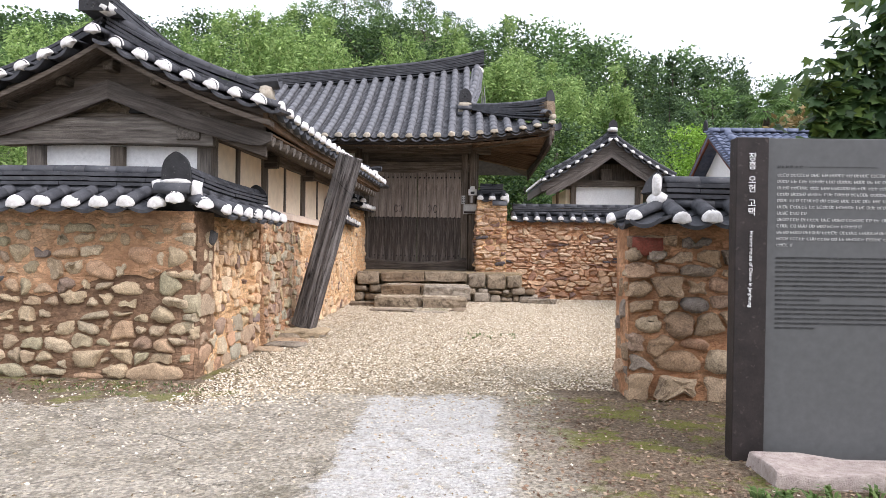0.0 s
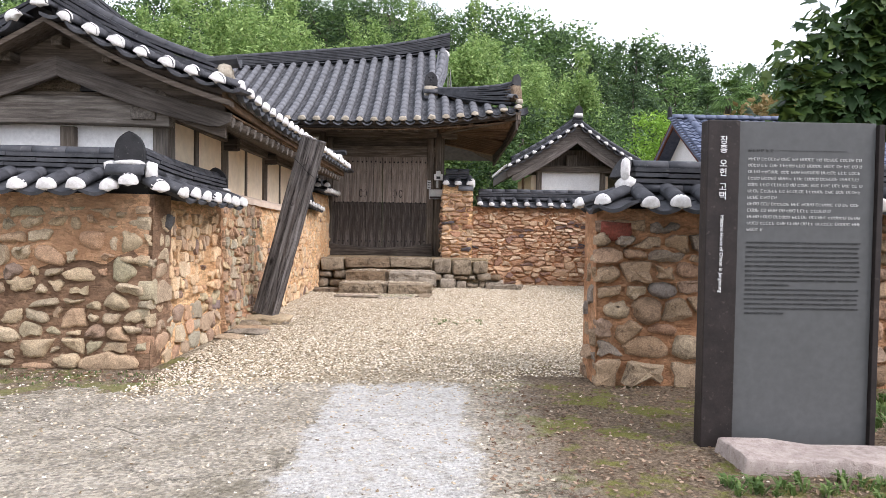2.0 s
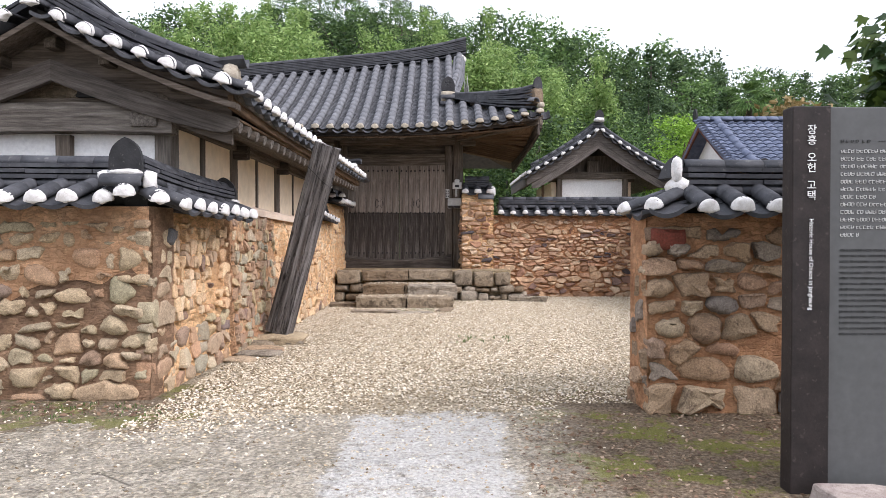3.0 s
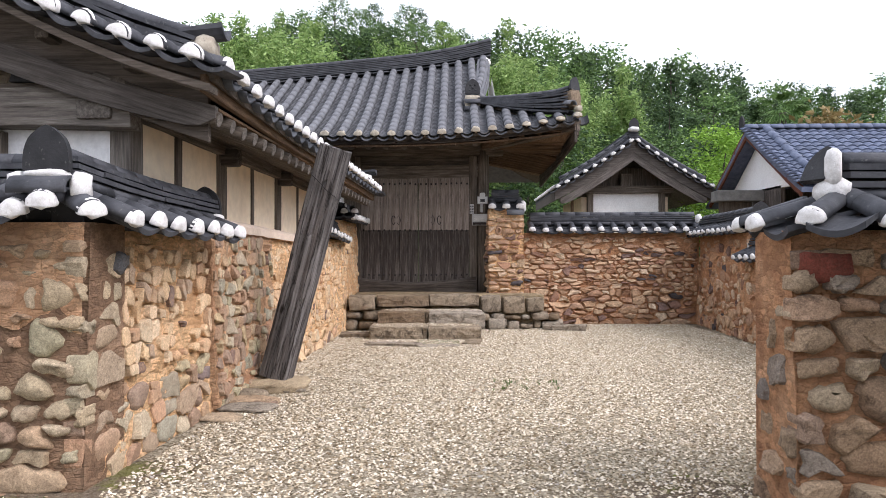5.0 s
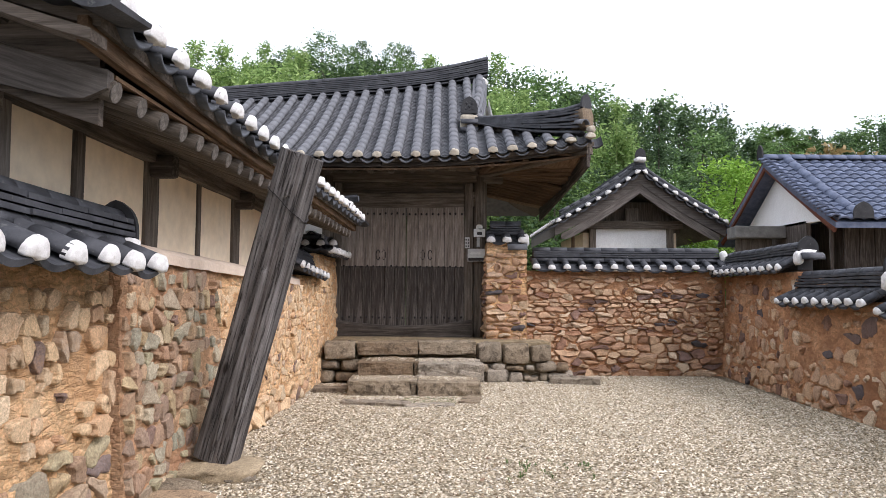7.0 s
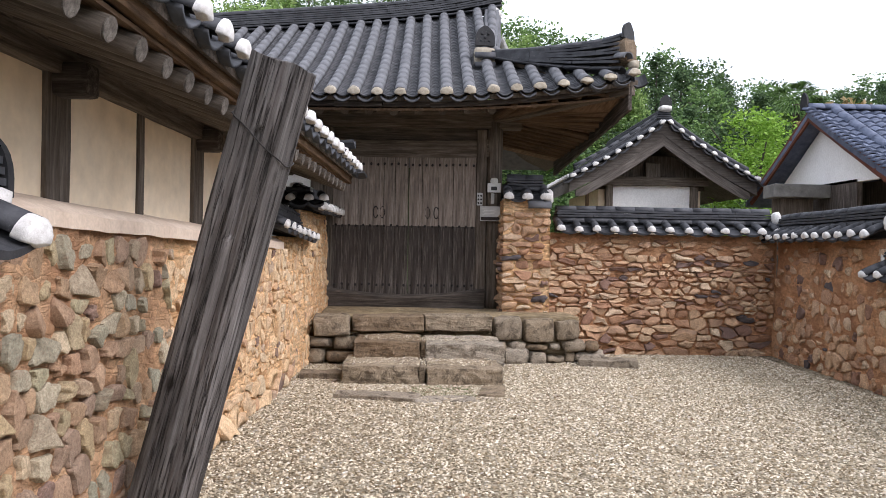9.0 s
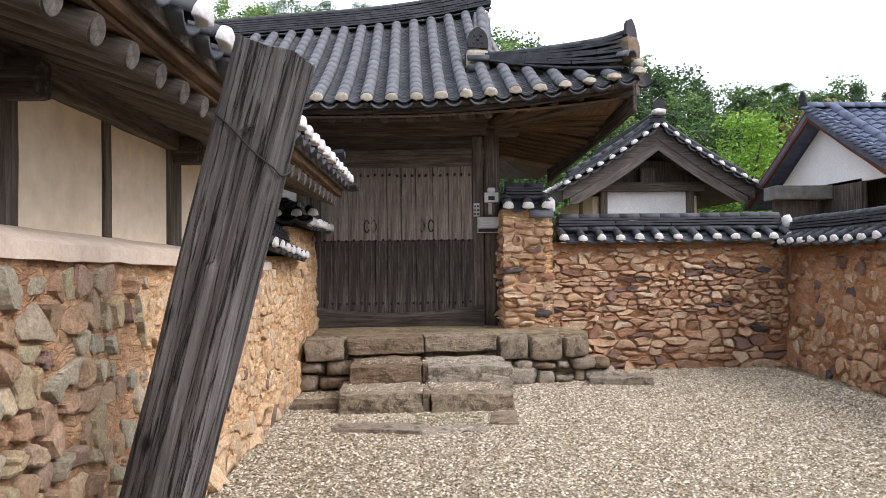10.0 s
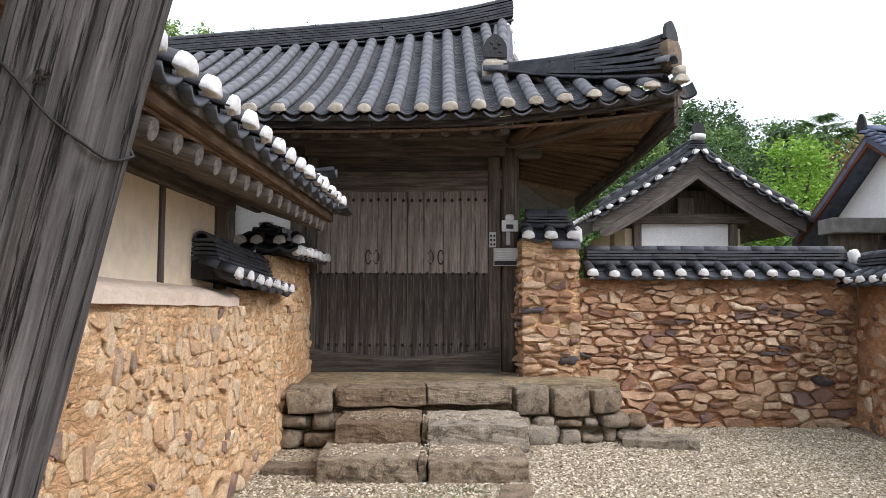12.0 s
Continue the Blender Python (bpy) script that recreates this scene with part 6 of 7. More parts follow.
# verge: short barrels pointing out over the gable, then a descending ridge behind them
vr = random.Random(12)
for yend, sgn in ((Y0, -1), (Y1, 1)):
    for side in (1, -1):
        for i in range(0 if side > 0 else 1, 8):
            x = RX + side * i * 0.239
            xm = RX + side * (i + 0.5) * 0.239
            tilt = (side_z(x + 0.05) - side_z(x - 0.05)) / 0.1
            nrm = Vector((-tilt, 0, 1)).normalized()
            m = slope_pose((x, yend - sgn * 0.3, side_z(x, yend) + 0.015), (0, sgn, -0.06), nrm)
            part("verge_tile", BARREL, side_roof, "", m @ Matrix.Diagonal((1.06, 1.25, 1.0, 1)))
            part("mortar_plug", vr.choice(PLUGS), side_roof, "", m @ Matrix.Translation((0, 0.365, 0)) @ Matrix.Diagonal((vr.uniform(0.95, 1.12), vr.uniform(0.7, 1.2), 1.05, 1)))
            mp = slope_pose((xm, yend - sgn * 0.3, side_z(xm, yend) + 0.012), (0, sgn, -0.06), nrm)
            part("verge_pan", PAN_LOW, side_roof, "", mp @ Matrix.Diagonal((0.93, 1.22, 1.0, 1)))
        line = [(RX + side * (0.02 + 1.58 * q), yend - sgn * 0.3, side_z(RX + side * (0.02 + 1.58 * q), yend) + 0.06 + 0.05 * (1 - q) ** 3) for q in np.linspace(0, 1, 9)]
        ridge_line(side_roof, line, 3, 0.3, 0.045, TILE_DARK, BARREL, taper=0.9, seed=40 + side)
        lump(side_roof, (RX + side * 1.63, yend - sgn * 0.3, side_z(RX + side * 1.63, yend) + 0.12), (0.09, 0.12, 0.09), MORTAR_OLD if sgn < 0 else MORTAR_WHITE, 50 + side)
        tip_at = (RX + side * 1.48, yend - sgn * 0.3, side_z(RX + side * 1.48, yend) + 0.2)
        part("finial_tile", PAN, side_roof, "upturned dark end tile", slope_pose(tip_at, (side, 0, 0.12), (0, 0, 1)) @ Matrix.Diagonal((0.75, 1.0, 1.1, 1)))
ridge_line(side_roof, [(RX, y, side_z(RX) + 0.05 + 0.16 * (abs(y - 2.9) / 3.6) ** 2.5) for y in np.linspace(Y0 + 0.05, Y1 - 0.05, 14)], 4, 0.34, 0.05, TILE_DARK, BARREL, seed=46)
face_tile(side_roof, pose(RX, Y0 - 0.02, side_z(RX) + 0.2), 0.3, 0.3)
lump(side_roof, (RX + 0.1, Y0 + 0.05, side_z(RX) + 0.24), (0.07, 0.1, 0.06), MORTAR_WHITE, 60)

# ---- leaning prop post ----
def prop_post():
    ob = thing("leaning_post", (-1.0, -7.25, 0.1), "thick weathered grey square timber leaning on a stone", "post")
    p0, p1 = Vector((-0.98, -7.05, 0.12)), Vector((-0.345, -7.25, 2.38))
    L = (p1 - p0).length
    verts, faces, K, N = [], [], 44, 60
    for i in range(N + 1):
        t = i / N
        for k in range(K):
            a = 2 * math.pi * k / K
            c, s = math.cos(a), math.sin(a)
            q = 1.0 / (abs(c) ** 7 + abs(s) ** 7) ** (1 / 7)
            w, d = 0.148 - 0.006 * t, 0.125
            x, y = q * c * w, q * s * d
            groove = noise.noise(Vector((k * 0.62, t * 2.2, 3))) * 0.012 + noise.noise(Vector((k * 1.7, t * 5.0, 9))) * 0.005
            if y < -0.1 and -0.02 < x < 0.04 and 0.63 < t < 0.86:
                groove -= 0.028
            v = Vector((x, y, 0)) * (1 + groove / 0.16)
            z = t * L
            if i == N:
                z += noise.noise(Vector((x * 14, y * 14, 1))) * 0.03 - 0.05 * x
            verts.append((v.x, v.y, z))
    for i in range(N):
        for k in range(K):
            a, b = i * K + k, i * K + (k + 1) % K
            faces.append((a, b, b + K, a + K))
    faces += [tuple(range(K))[::-1], tuple(range(N * K, (N + 1) * K))]
    m = frame_to(p0, p1, (0.12, 1, 0))
    part("timber", mesh_of("timber", verts, faces, POST_WOOD), ob, "", m)
    ring, T = [], 28
    rv, rf = [], []
    for i in range(T):
        a = 2 * math.pi * i / T
        c, s = math.cos(a), math.sin(a)
        q = 1.0 / (abs(c) ** 7 + abs(s) ** 7) ** (1 / 7)
        p = Vector((q * c * 0.15, q * s * 0.131, 1.98 - 0.1 * c))
        for k in range(5):
            b = 2 * math.pi * k / 5
            rv.append(p + Vector((c * math.cos(b), s * math.cos(b), math.sin(b))) * 0.004)
    for i in range(T):
        for k in range(5):
            j = (i + 1) % T
            rf.append((i * 5 + k, j * 5 + k, j * 5 + (k + 1) % 5, i * 5 + (k + 1) % 5))
    part("wire", mesh_of("wire", rv, rf, METAL_DARK, True), ob, "rusty binding wire", m)
    return ob


def post_material():
    m, nt, b = material("post_wood", 0.9, 0.15)
    v = coords(nt, "Object", (26, 26, 0.9))
    streak, fine = grain(nt, v, 1.0, 7, 0.75, 0.3), grain(nt, coords(nt, "Object", (120, 120, 5)), 1.0, 4, 0.7)
    wide = grain(nt, coords(nt, "Object", (9, 9, 0.55)), 1.0, 5, 0.65)
    c = ramp(nt, streak, (0.3, (0.065, 0.054, 0.047)), (0.45, (0.125, 0.112, 0.104)), (0.58, (0.19, 0.176, 0.166)), (0.74, (0.31, 0.3, 0.29)))
    c = blend(nt, 0.8, c, ramp(nt, wide, (0.36, (0.6,)), (0.5, (0.95,)), (0.64, (1.4,))), "MULTIPLY")
    c = blend(nt, 0.35, c, ramp(nt, fine, (0.35, (0.5,)), (0.65, (1.2,))), "MULTIPLY")
    blotch = grain(nt, coords(nt, "Object", (3, 3, 2.2)), 1.0, 5, 0.65)
    c = blend(nt, 0.6, c, ramp(nt, blotch, (0.35, (0.6,)), (0.65, (1.3,))), "MULTIPLY")
    split = ramp(nt, grain(nt, coords(nt, "Object", (24, 24, 0.7)), 1.0, 5, 0.6, 0.2), (0.48, (0,)), (0.5, (1,)), (0.52, (0,)))
    c = blend(nt, calc(nt, "MULTIPLY", split, 0.8), c, (0.012, 0.01, 0.009))
    knot = cells(nt, coords(nt, "Object", (4.5, 4.5, 2.2)), 1.0)
    c = blend(nt, ramp(nt, knot, (0.06, (0.85,)), (0.13, (0,))), c, (0.02, 0.016, 0.013))
    paint(nt, b, c)
    relief(nt, b, calc(nt, "SUBTRACT", calc(nt, "ADD", streak, calc(nt, "MULTIPLY", fine, 0.4)), split), 1.0, 0.02)
    return m


POST_WOOD = post_material()
prop_post()
foot = thing("footing_stone", (-1.0, -7.3, 0), "low rough reddish stone footing under a leaning post", "stone")
lump(foot, (-0.98, -7.08, 0.03), (0.34, 0.26, 0.085), STONE_FRONT, 71, "footing")
for i, (x, y, w, d, h, r) in enumerate(((-1.05, -7.75, 0.5, 0.22, 0.09, 14), (-0.98, -8.05, 0.44, 0.26, 0.08, -8), (-1.1, -8.4, 0.34, 0.22, 0.07, 20), (-1.12, -7.55, 0.36, 0.2, 0.15, 5), (-0.92, -7.86, 0.3, 0.16, 0.06, 30), (-0.82, -7.2, 0.3, 0.2, 0.1, -15))):
    st = thing("flat_stone", (x, y, 0), "flat broken stone lying at the foot of a wall", "stone", group="stones at the wall foot")
    lump(st, (x, y, h * 0.2), (w * 0.55, d * 0.6, h * 0.4), (STONE_PIER, STONE_STEP)[i % 2], 50 + i * 3, "slab")

# ---- information sign ----
sign = thing("sign_board", (3.3, -12.2, 0), "tall grey information board with dark timber edge strip", "sign")
part("panel", bm_mesh("panel", box_bm(0.83, 0.045, 1.96, 0.003, (3.375, -12.2, 0.955)), SIGN_GREY), sign, "matt grey panel")
part("edge_strip", bm_mesh("edge_strip", box_bm(0.19, 0.11, 1.98, 0.006, (2.87, -12.2, 0.945), 1, 0.002), SIGN_WOOD), sign, "dark brown timber strip")
part("edge_strip", bm_mesh("edge_strip", box_bm(0.035, 0.1, 1.96, 0.004, (3.81, -12.2, 0.945)), SIGN_WOOD), sign, "dark brown timber strip")


def lettering(parent, text, size, m, mat, align="CENTER", spacing=1.0):
    cu = bpy.data.curves.new("lettering", "FONT")
    cu.body, cu.size, cu.align_x, cu.align_y, cu.extrude = text, size, align, "CENTER", 0.0015
    cu.space_character = spacing
    cu.materials.append(mat)
    ob = new("lettering", cu)
    ob.matrix_basis = m
    return child(ob, parent, "white raised lettering" if mat is LETTER_WHITE else "dark lettering")


z = 1.815
for ch in "장흥 오헌 고택":
    if ch != " ":
        lettering(sign, ch, 0.052, pose(2.867, -12.259, z, 90), LETTER_WHITE)
        z -= 0.0515
    else:
        z -= 0.034
lettering(sign, "Historic House of Oheon in Jangheung", 0.029, pose(2.867, -12.259, 1.15, 90, 90, 0), LETTER_WHITE)
srng = random.Random(2)


def text_line(y0, x0, x1, h, mat, gap):
    """One line of small writing: each glyph a few thin bars."""
    bm, x, left = bmesh.new(), x0, 4
    t = h * 0.13
    while x < x1 - h:
        w = h * srng.uniform(0.6, 0.85)
        bars = [(x + t / 2, y0, t, h * srng.uniform(0.6, 1.0)), (x + w * 0.55, y0 + h * srng.uniform(-0.1, 0.45), w * 0.8, t), (x + w * 0.5, y0 - h * 0.4, w * 0.7, t)]
        if srng.random() < 0.6:
            bars.append((x + w, y0 + h * 0.1, t, h * srng.uniform(0.5, 0.9)))
        for bx, bz, bw, bh in bars:
            bmesh.ops.create_cube(bm, size=1, matrix=Matrix.Translation((bx, -12.2245, bz)) @ Matrix.Diagonal((bw, 0.003, bh, 1)))
        left -= 1
        x += w + gap
        if left <= 0:
            x += h * 0.5
            left = srng.randint(2, 6)
    part("text_bar", bm_mesh("text_bar", bm, mat), sign)


text_line(1.765, 3.03, 3.2, 0.016, LETTER_DARK, 0.012)
text_line(1.765, 3.22, 3.62, 0.006, LETTER_DARK, 0.008)
for i, x1 in enumerate((3.72, 3.72, 3.72, 3.72, 3.72, 3.72, 3.22, 3.72, 3.55, 3.72, 3.72, 3.13)):
    text_line(1.715 - i * 0.038, 3.03, x1, 0.019, LETTER_PALE, 0.004)
for i, x1 in enumerate((3.72,) * 9 + (3.3,) + (3.72,) * 5 + (3.27,)):
    text_line(1.22 - i * 0.028, 3.03, x1, 0.012, LETTER_DARK, 0.0025)

base = thing("base_stone", (3.5, -12.6, 0), "rough pinkish granite slab at the foot of a sign", "stone")
bm = box_bm(1.8, 0.4, 0.18, 0.02, (0, 0, 0), 6, 0.03, 8)
part("slab", bm_mesh("slab", bm, GRANITE), base, "", pose(3.73, -12.58, -0.03, 0, 1.8, -3))

# ---- small gabled house behind the wall ----
def simple_roof_rows(parent, f, length, count, s0, s1, axis, barrel, plugs, pan, mat, seed, pan_step=0.12):
    rows = []
    for i in range(count + 1):
        s = s0 + (s1 - s0) * i / count
        off = axis * ((s1 - s0) / count / 2)
        rows.append(((lambda t, s=s: f(s, t)), length, (lambda t, s=s: f(s, t) + off) if i < count else None, 0))
    roof_rows(parent, rows, barrel, plugs, pan, mat, random.Random(seed), 300, pan_step=pan_step)


small = thing("small_house", (5.5, 6.5, 0), "small plastered outbuilding with dark tiled gable roof", "house")
SX, SY = 5.55, 4.9


def small_z(x):
    t = abs(x - SX) / 2.1
    return 4.42 - 1.3 * (1.22 * t - 0.22 * t * t)


part("wall", bm_mesh("wall", box_bm(2.4, 3.5, 2.9, 0, (5.5, 7.6, 1.5)), PLASTER_CREAM), small, "cream plaster wall")
part("gable_panel", bm_mesh("gable_panel", box_bm(1.8, 0.1, 0.75, 0, (5.52, 5.82, 2.7)), PLASTER_WHITE), small, "white plaster panel")
part("gable_upper", bm_mesh("gable_upper", box_bm(2.6, 0.08, 0.8, 0, (5.5, 5.92, 3.35)), OLD_WOOD), small)
for x in (4.52, 6.5):
    timber("wall_post", (x, 5.75, 1.0), (x, 5.75, 3.1), 0.16, 0.16, OLD_WOOD, small, up=(0, 1, 0))
timber("tie_beam", (4.1, 5.7, 3.14), (6.8, 5.7, 3.14), 0.18, 0.2, OLD_WOOD, small)
part("king_block", bm_mesh("king_block", box_bm(0.34, 0.14, 0.36, 0.03, (5.52, 5.72, 3.4)), OLD_WOOD), small)
timber("wall_stud", (4.05, 5.9, 1.0), (4.05, 5.9, 3.0), 0.08, 0.08, BROWN_WOOD, small, up=(0, 1, 0))
for sd in (1, -1):
    bargeboard(small, SX, lambda d: small_z(SX + d) - 0.3 - 0.02 * d, sd, 1.95, SY + 0.12, 0.25, BARGE_WOOD, "grey weathered bargeboard")
small_roof = sheet("roof", small, lambda u, v: Vector((SX - 2.1 + 4.2 * u, SY + 0.1 + 4.8 * v, small_z(SX - 2.1 + 4.2 * u) - 0.02)), 20, 4, 0.3, BARGE_WOOD, "dark barrel tile roof")
for sd in (1, -1):
    simple_roof_rows(small_roof, lambda s, t, sd=sd: Vector((SX + sd * 2.12 * (1 - t), s, small_z(SX + sd * 2.12 * (1 - t)))), 2.4, 16, SY + 0.15, SY + 4.8, Vector((0, 1, 0)), BARREL, PLUGS, PAN_COURSE_DARK, TILE_DARK_JOINED, 5, 0.2)
    for i in range(9):
        x = SX + sd * (0.08 + i * 0.245)
        tilt = (small_z(x + 0.05) - small_z(x - 0.05)) / 0.1
        nrm = Vector((-tilt, 0, 1)).normalized()
        m = slope_pose((x, SY + 0.3, small_z(x) + 0.02), (0, -1, -0.06), nrm)
        part("verge_tile", BARREL, small_roof, "", m @ Matrix.Diagonal((1.06, 1.25, 1, 1)))
        part("mortar_plug", PLUGS[i % 5], small_roof, "", m @ Matrix.Translation((0, 0.365, 0)))
        mp = slope_pose((x + sd * 0.12, SY + 0.3, small_z(x + sd * 0.12)), (0, -1, -0.06), nrm)
        part("verge_pan", PAN_LOW, small_roof, "", mp @ Matrix.Diagonal((0.95, 1.22, 1, 1)))
    ridge_line(small_roof, [(SX + sd * 1.95 * q, SY + 0.3, small_z(SX + sd * 1.95 * q) + 0.06) for q in np.linspace(0, 1, 8)], 3, 0.3, 0.05, TILE_DARK, BARREL, seed=61)
ridge_line(small_roof, [(SX, SY + 0.1, small_z(SX) + 0.06), (SX, SY + 4.8, small_z(SX) + 0.06)], 4, 0.34, 0.05, TILE_DARK, BARREL, seed=62)
face_tile(small_roof, pose(SX, SY + 0.05, small_z(SX) + 0.3), 0.26, 0.27)
lump(small_roof, (SX, SY + 0.06, small_z(SX) + 0.27), (0.14, 0.1, 0.07), MORTAR_WHITE, 65)

# ---- house with the blue tiled roof ----
blue = thing("blue_roof_house", (10, 3, 0), "white plastered house with blue-grey tiled roof", "house")


def blue_z(t):
    return 2.72 + 1.6 * (0.88 * t + 0.12 * t * t)


def blue_pt(x, t):
    return Vector((x, 0.28 + 2.82 * t, blue_z(t)))


part("wall", bm_mesh("wall", box_bm(5.6, 2.6, 2.9, 0, (11.8, 3.6, 1.5)), OLD_WOOD), blue, "dark board wall")
bm = bmesh.new()
lo = [bm.verts.new(p) for p in ((8.15, 0.75, 2.85), (8.15, 5.1, 2.85), (8.15, 3.1, 4.16))]
bm.faces.new(lo)
hi = [bm.verts.new((8.25, v.co.y, v.co.z)) for v in lo]
bm.faces.new(hi[::-1])
for i in range(3):
    bm.faces.new((lo[i], hi[i], hi[(i + 1) % 3], lo[(i + 1) % 3]))
part("gable", bm_mesh("gable", bm, PLASTER_WHITE), blue, "white plaster gable")
# near-black wood stands in for the black shadow under this roof
part("gable_wall", bm_mesh("gable_wall", box_bm(0.1, 2.6, 2.92, 0, (8.2, 3.4, 1.44)), DOOR_DARK), blue, "board wall below the gable, coloured dark for the roof's shadow")
timber("verge_board", (7.78, 3.1, 4.22), (7.78, 0.33, 2.6), 0.05, 0.2, RED_WOOD, blue)
timber("verge_board", (7.78, 3.1, 4.22), (7.78, 5.6, 2.7), 0.05, 0.2, RED_WOOD, blue)
broof = sheet("roof", blue, lambda u, v: blue_pt(7.75 + 7.5 * u, v) - Vector((0, 0, 0.03)), 4, 8, 0.1, TILE_BLUE, "blue-grey tile roof")
sheet("rear_roof", blue, lambda u, v: Vector((7.75 + 7.5 * u, 5.8 - 2.7 * v, blue_z(v) - 0.03)), 4, 8, 0.1, TILE_BLUE)
wave = pan_mesh("wave_tile", 0.235, 0.3, TILE_BLUE, -0.042, 0.022, 6, 0.012)
pcs = []
for i in range(32):
    for k in range(15):
        p, q = blue_pt(7.9 + 0.233 * i, (k + 1) / 15.0), blue_pt(7.9 + 0.233 * i, k / 15.0)
        pcs.append((wave, slope_pose(p + Vector((0, 0, 0.02)), q - p + Vector((0, 0, 0.035)), (0, 0, 1)) @ Matrix.Diagonal((1, 0.78, 1, 1))))
for k in range(22):
    p, q = blue_pt(7.72, (k + 1) / 22.0), blue_pt(7.72, k / 22.0)
    pcs.append((wave, slope_pose(p + Vector((-0.0, 0, 0.05)), q - p + Vector((0, 0, 0.05)), (0, 0, 1)) @ Matrix.Diagonal((0.75, 0.7, 0.9, 1))))
join_into("wave_tiles", pcs, TILE_BLUE, broof)
BARREL_BLUE = barrel_mesh("barrel_tile", 0.11, 0.3, TILE_BLUE, 0.115)
for k in range(8):
    p, q = blue_pt(8.22, (k + 1) / 8.0), blue_pt(8.22, k / 8.0)
    part("barrel_tile", BARREL_BLUE, broof, "", slope_pose(p + Vector((0, 0, 0.06)), q - p, (0, 0, 1)) @ Matrix.Diagonal((1, 1.36, 1, 1)))
for k in range(24):
    part("ridge_tile", BARREL_BLUE, broof, "", slope_pose((7.7 + 0.3 * k, 3.1, 4.35), (1, 0, 0), (0, 0, 1)) @ Matrix.Diagonal((1.3, 1.05, 1.1, 1)))
face_tile(broof, pose(8.22, 0.22, 2.76), 0.36, 0.3, "dark round end tile")
face_tile(broof, pose(7.68, 3.1, 4.34, 0, 0, -80), 0.2, 0.34, "dark pointed ridge end tile")
part("shed_wall", bm_mesh("shed_wall", box_bm(3.5, 0.06, 1.4, 0, (10.4, 1.6, 2.3)), OLD_WOOD), blue, "grey plank wall")
for i in range(12):
    timber("plank", (8.75 + i * 0.3, 1.55, 1.2), (8.75 + i * 0.3, 1.55, 2.95), 0.285, 0.03, DOOR_DARK, blue, up=(0, 1, 0))
timber("shed_post", (8.25, 1.35, 0.0), (8.25, 1.35, 2.9), 0.06, 0.06, DOOR_DARK, blue, up=(0, 1, 0))
CONCRETE_OLD = plain_material("old_concrete", (0.1, 0.097, 0.09), (0.22, 0.215, 0.2), 5, 0.9, 0.4)
tank = thing("concrete_ledge", (7.6, 3.0, 0), "grey concrete block ledge beside a house", "ledge")
part("block", bm_mesh("block", box_bm(1.1, 0.5, 0.26, 0.02, (7.6, 3.2, 2.74), 1, 0.01), CONCRETE_OLD), tank)
part("stem", bm_mesh("stem", box_bm(0.7, 0.3, 2.6, 0.02, (7.6, 3.35, 1.31)), OLD_WOOD), tank)

# ---- vegetation ----
def leaf_cloud(points, size, rng, flat=0.5, stretch=1.6, droop=0.0):
    """Small folded leaves at points, turned at random, each of two triangles."""
    n = len(points)
    P = np.asarray(points)
    a = rng.normal(size=(n, 3))
    a[:, 2] = a[:, 2] * flat - droop
    a /= np.linalg.norm(a, axis=1)[:, None]
    b = rng.normal(size=(n, 3))
    b -= (a * b).sum(1)[:, None] * a
    b /= np.linalg.norm(b, axis=1)[:, None]
    c = np.cross(a, b)
    s = size * rng.uniform(0.6, 1.3, n)[:, None]
    v = np.stack([P, P + a * s * stretch * 0.5 + b * s * 0.42 + c * s * 0.12, P + a * s * stretch, P + a * s * stretch * 0.5 - b * s * 0.42 + c * s * 0.12], 1).reshape(-1, 3)
    i = np.arange(n) * 4
    f = np.stack([i, i + 1, i + 2, i + 3], 1)
    return v, f


def cloud_mesh(name, v, f, mat):
    me = bpy.data.meshes.new(name)
    me.from_pydata(v.tolist(), [], f.tolist())
    me.materials.append(mat)
    return me


def trunk_mesh(name, pts, radii, mat, sides=7):
    verts, faces = [], []
    for p, r in zip(pts, radii):
        for k in range(sides):
            a = 2 * math.pi * k / sides
            verts.append((p[0] + r * math.cos(a), p[1] + r * math.sin(a), p[2]))
    for i in range(len(pts) - 1):
        for k in range(sides):
            a, b = i * sides + k, i * sides + (k + 1) % sides
            faces.append((a, b, b + sides, a + sides))
    return mesh_of(name, verts, faces, mat, True)


def crown_points(rng, height, radius, low, clumps, per, spread):
    """Leaf places gathered in clumps over an uneven crown."""
    pts = []
    for _ in range(clumps):
        z = rng.uniform(low, 1.0)
        prof = math.sin(math.pi * min(1.0, (1.02 - z) / (1.02 - low) * 0.55 + 0.08)) ** 0.7
        a, r = rng.uniform(0, 2 * math.pi), radius * prof * math.sqrt(rng.uniform(0.25, 1.0)) * rng.uniform(0.75, 1.15)
        c = np.array([r * math.cos(a), r * math.sin(a), z * height])
        q = rng.normal(size=(per, 3)) * spread * rng.uniform(0.7, 1.3)
        q[:, 2] *= 0.62
        pts.append(c + q)
    return np.concatenate(pts)


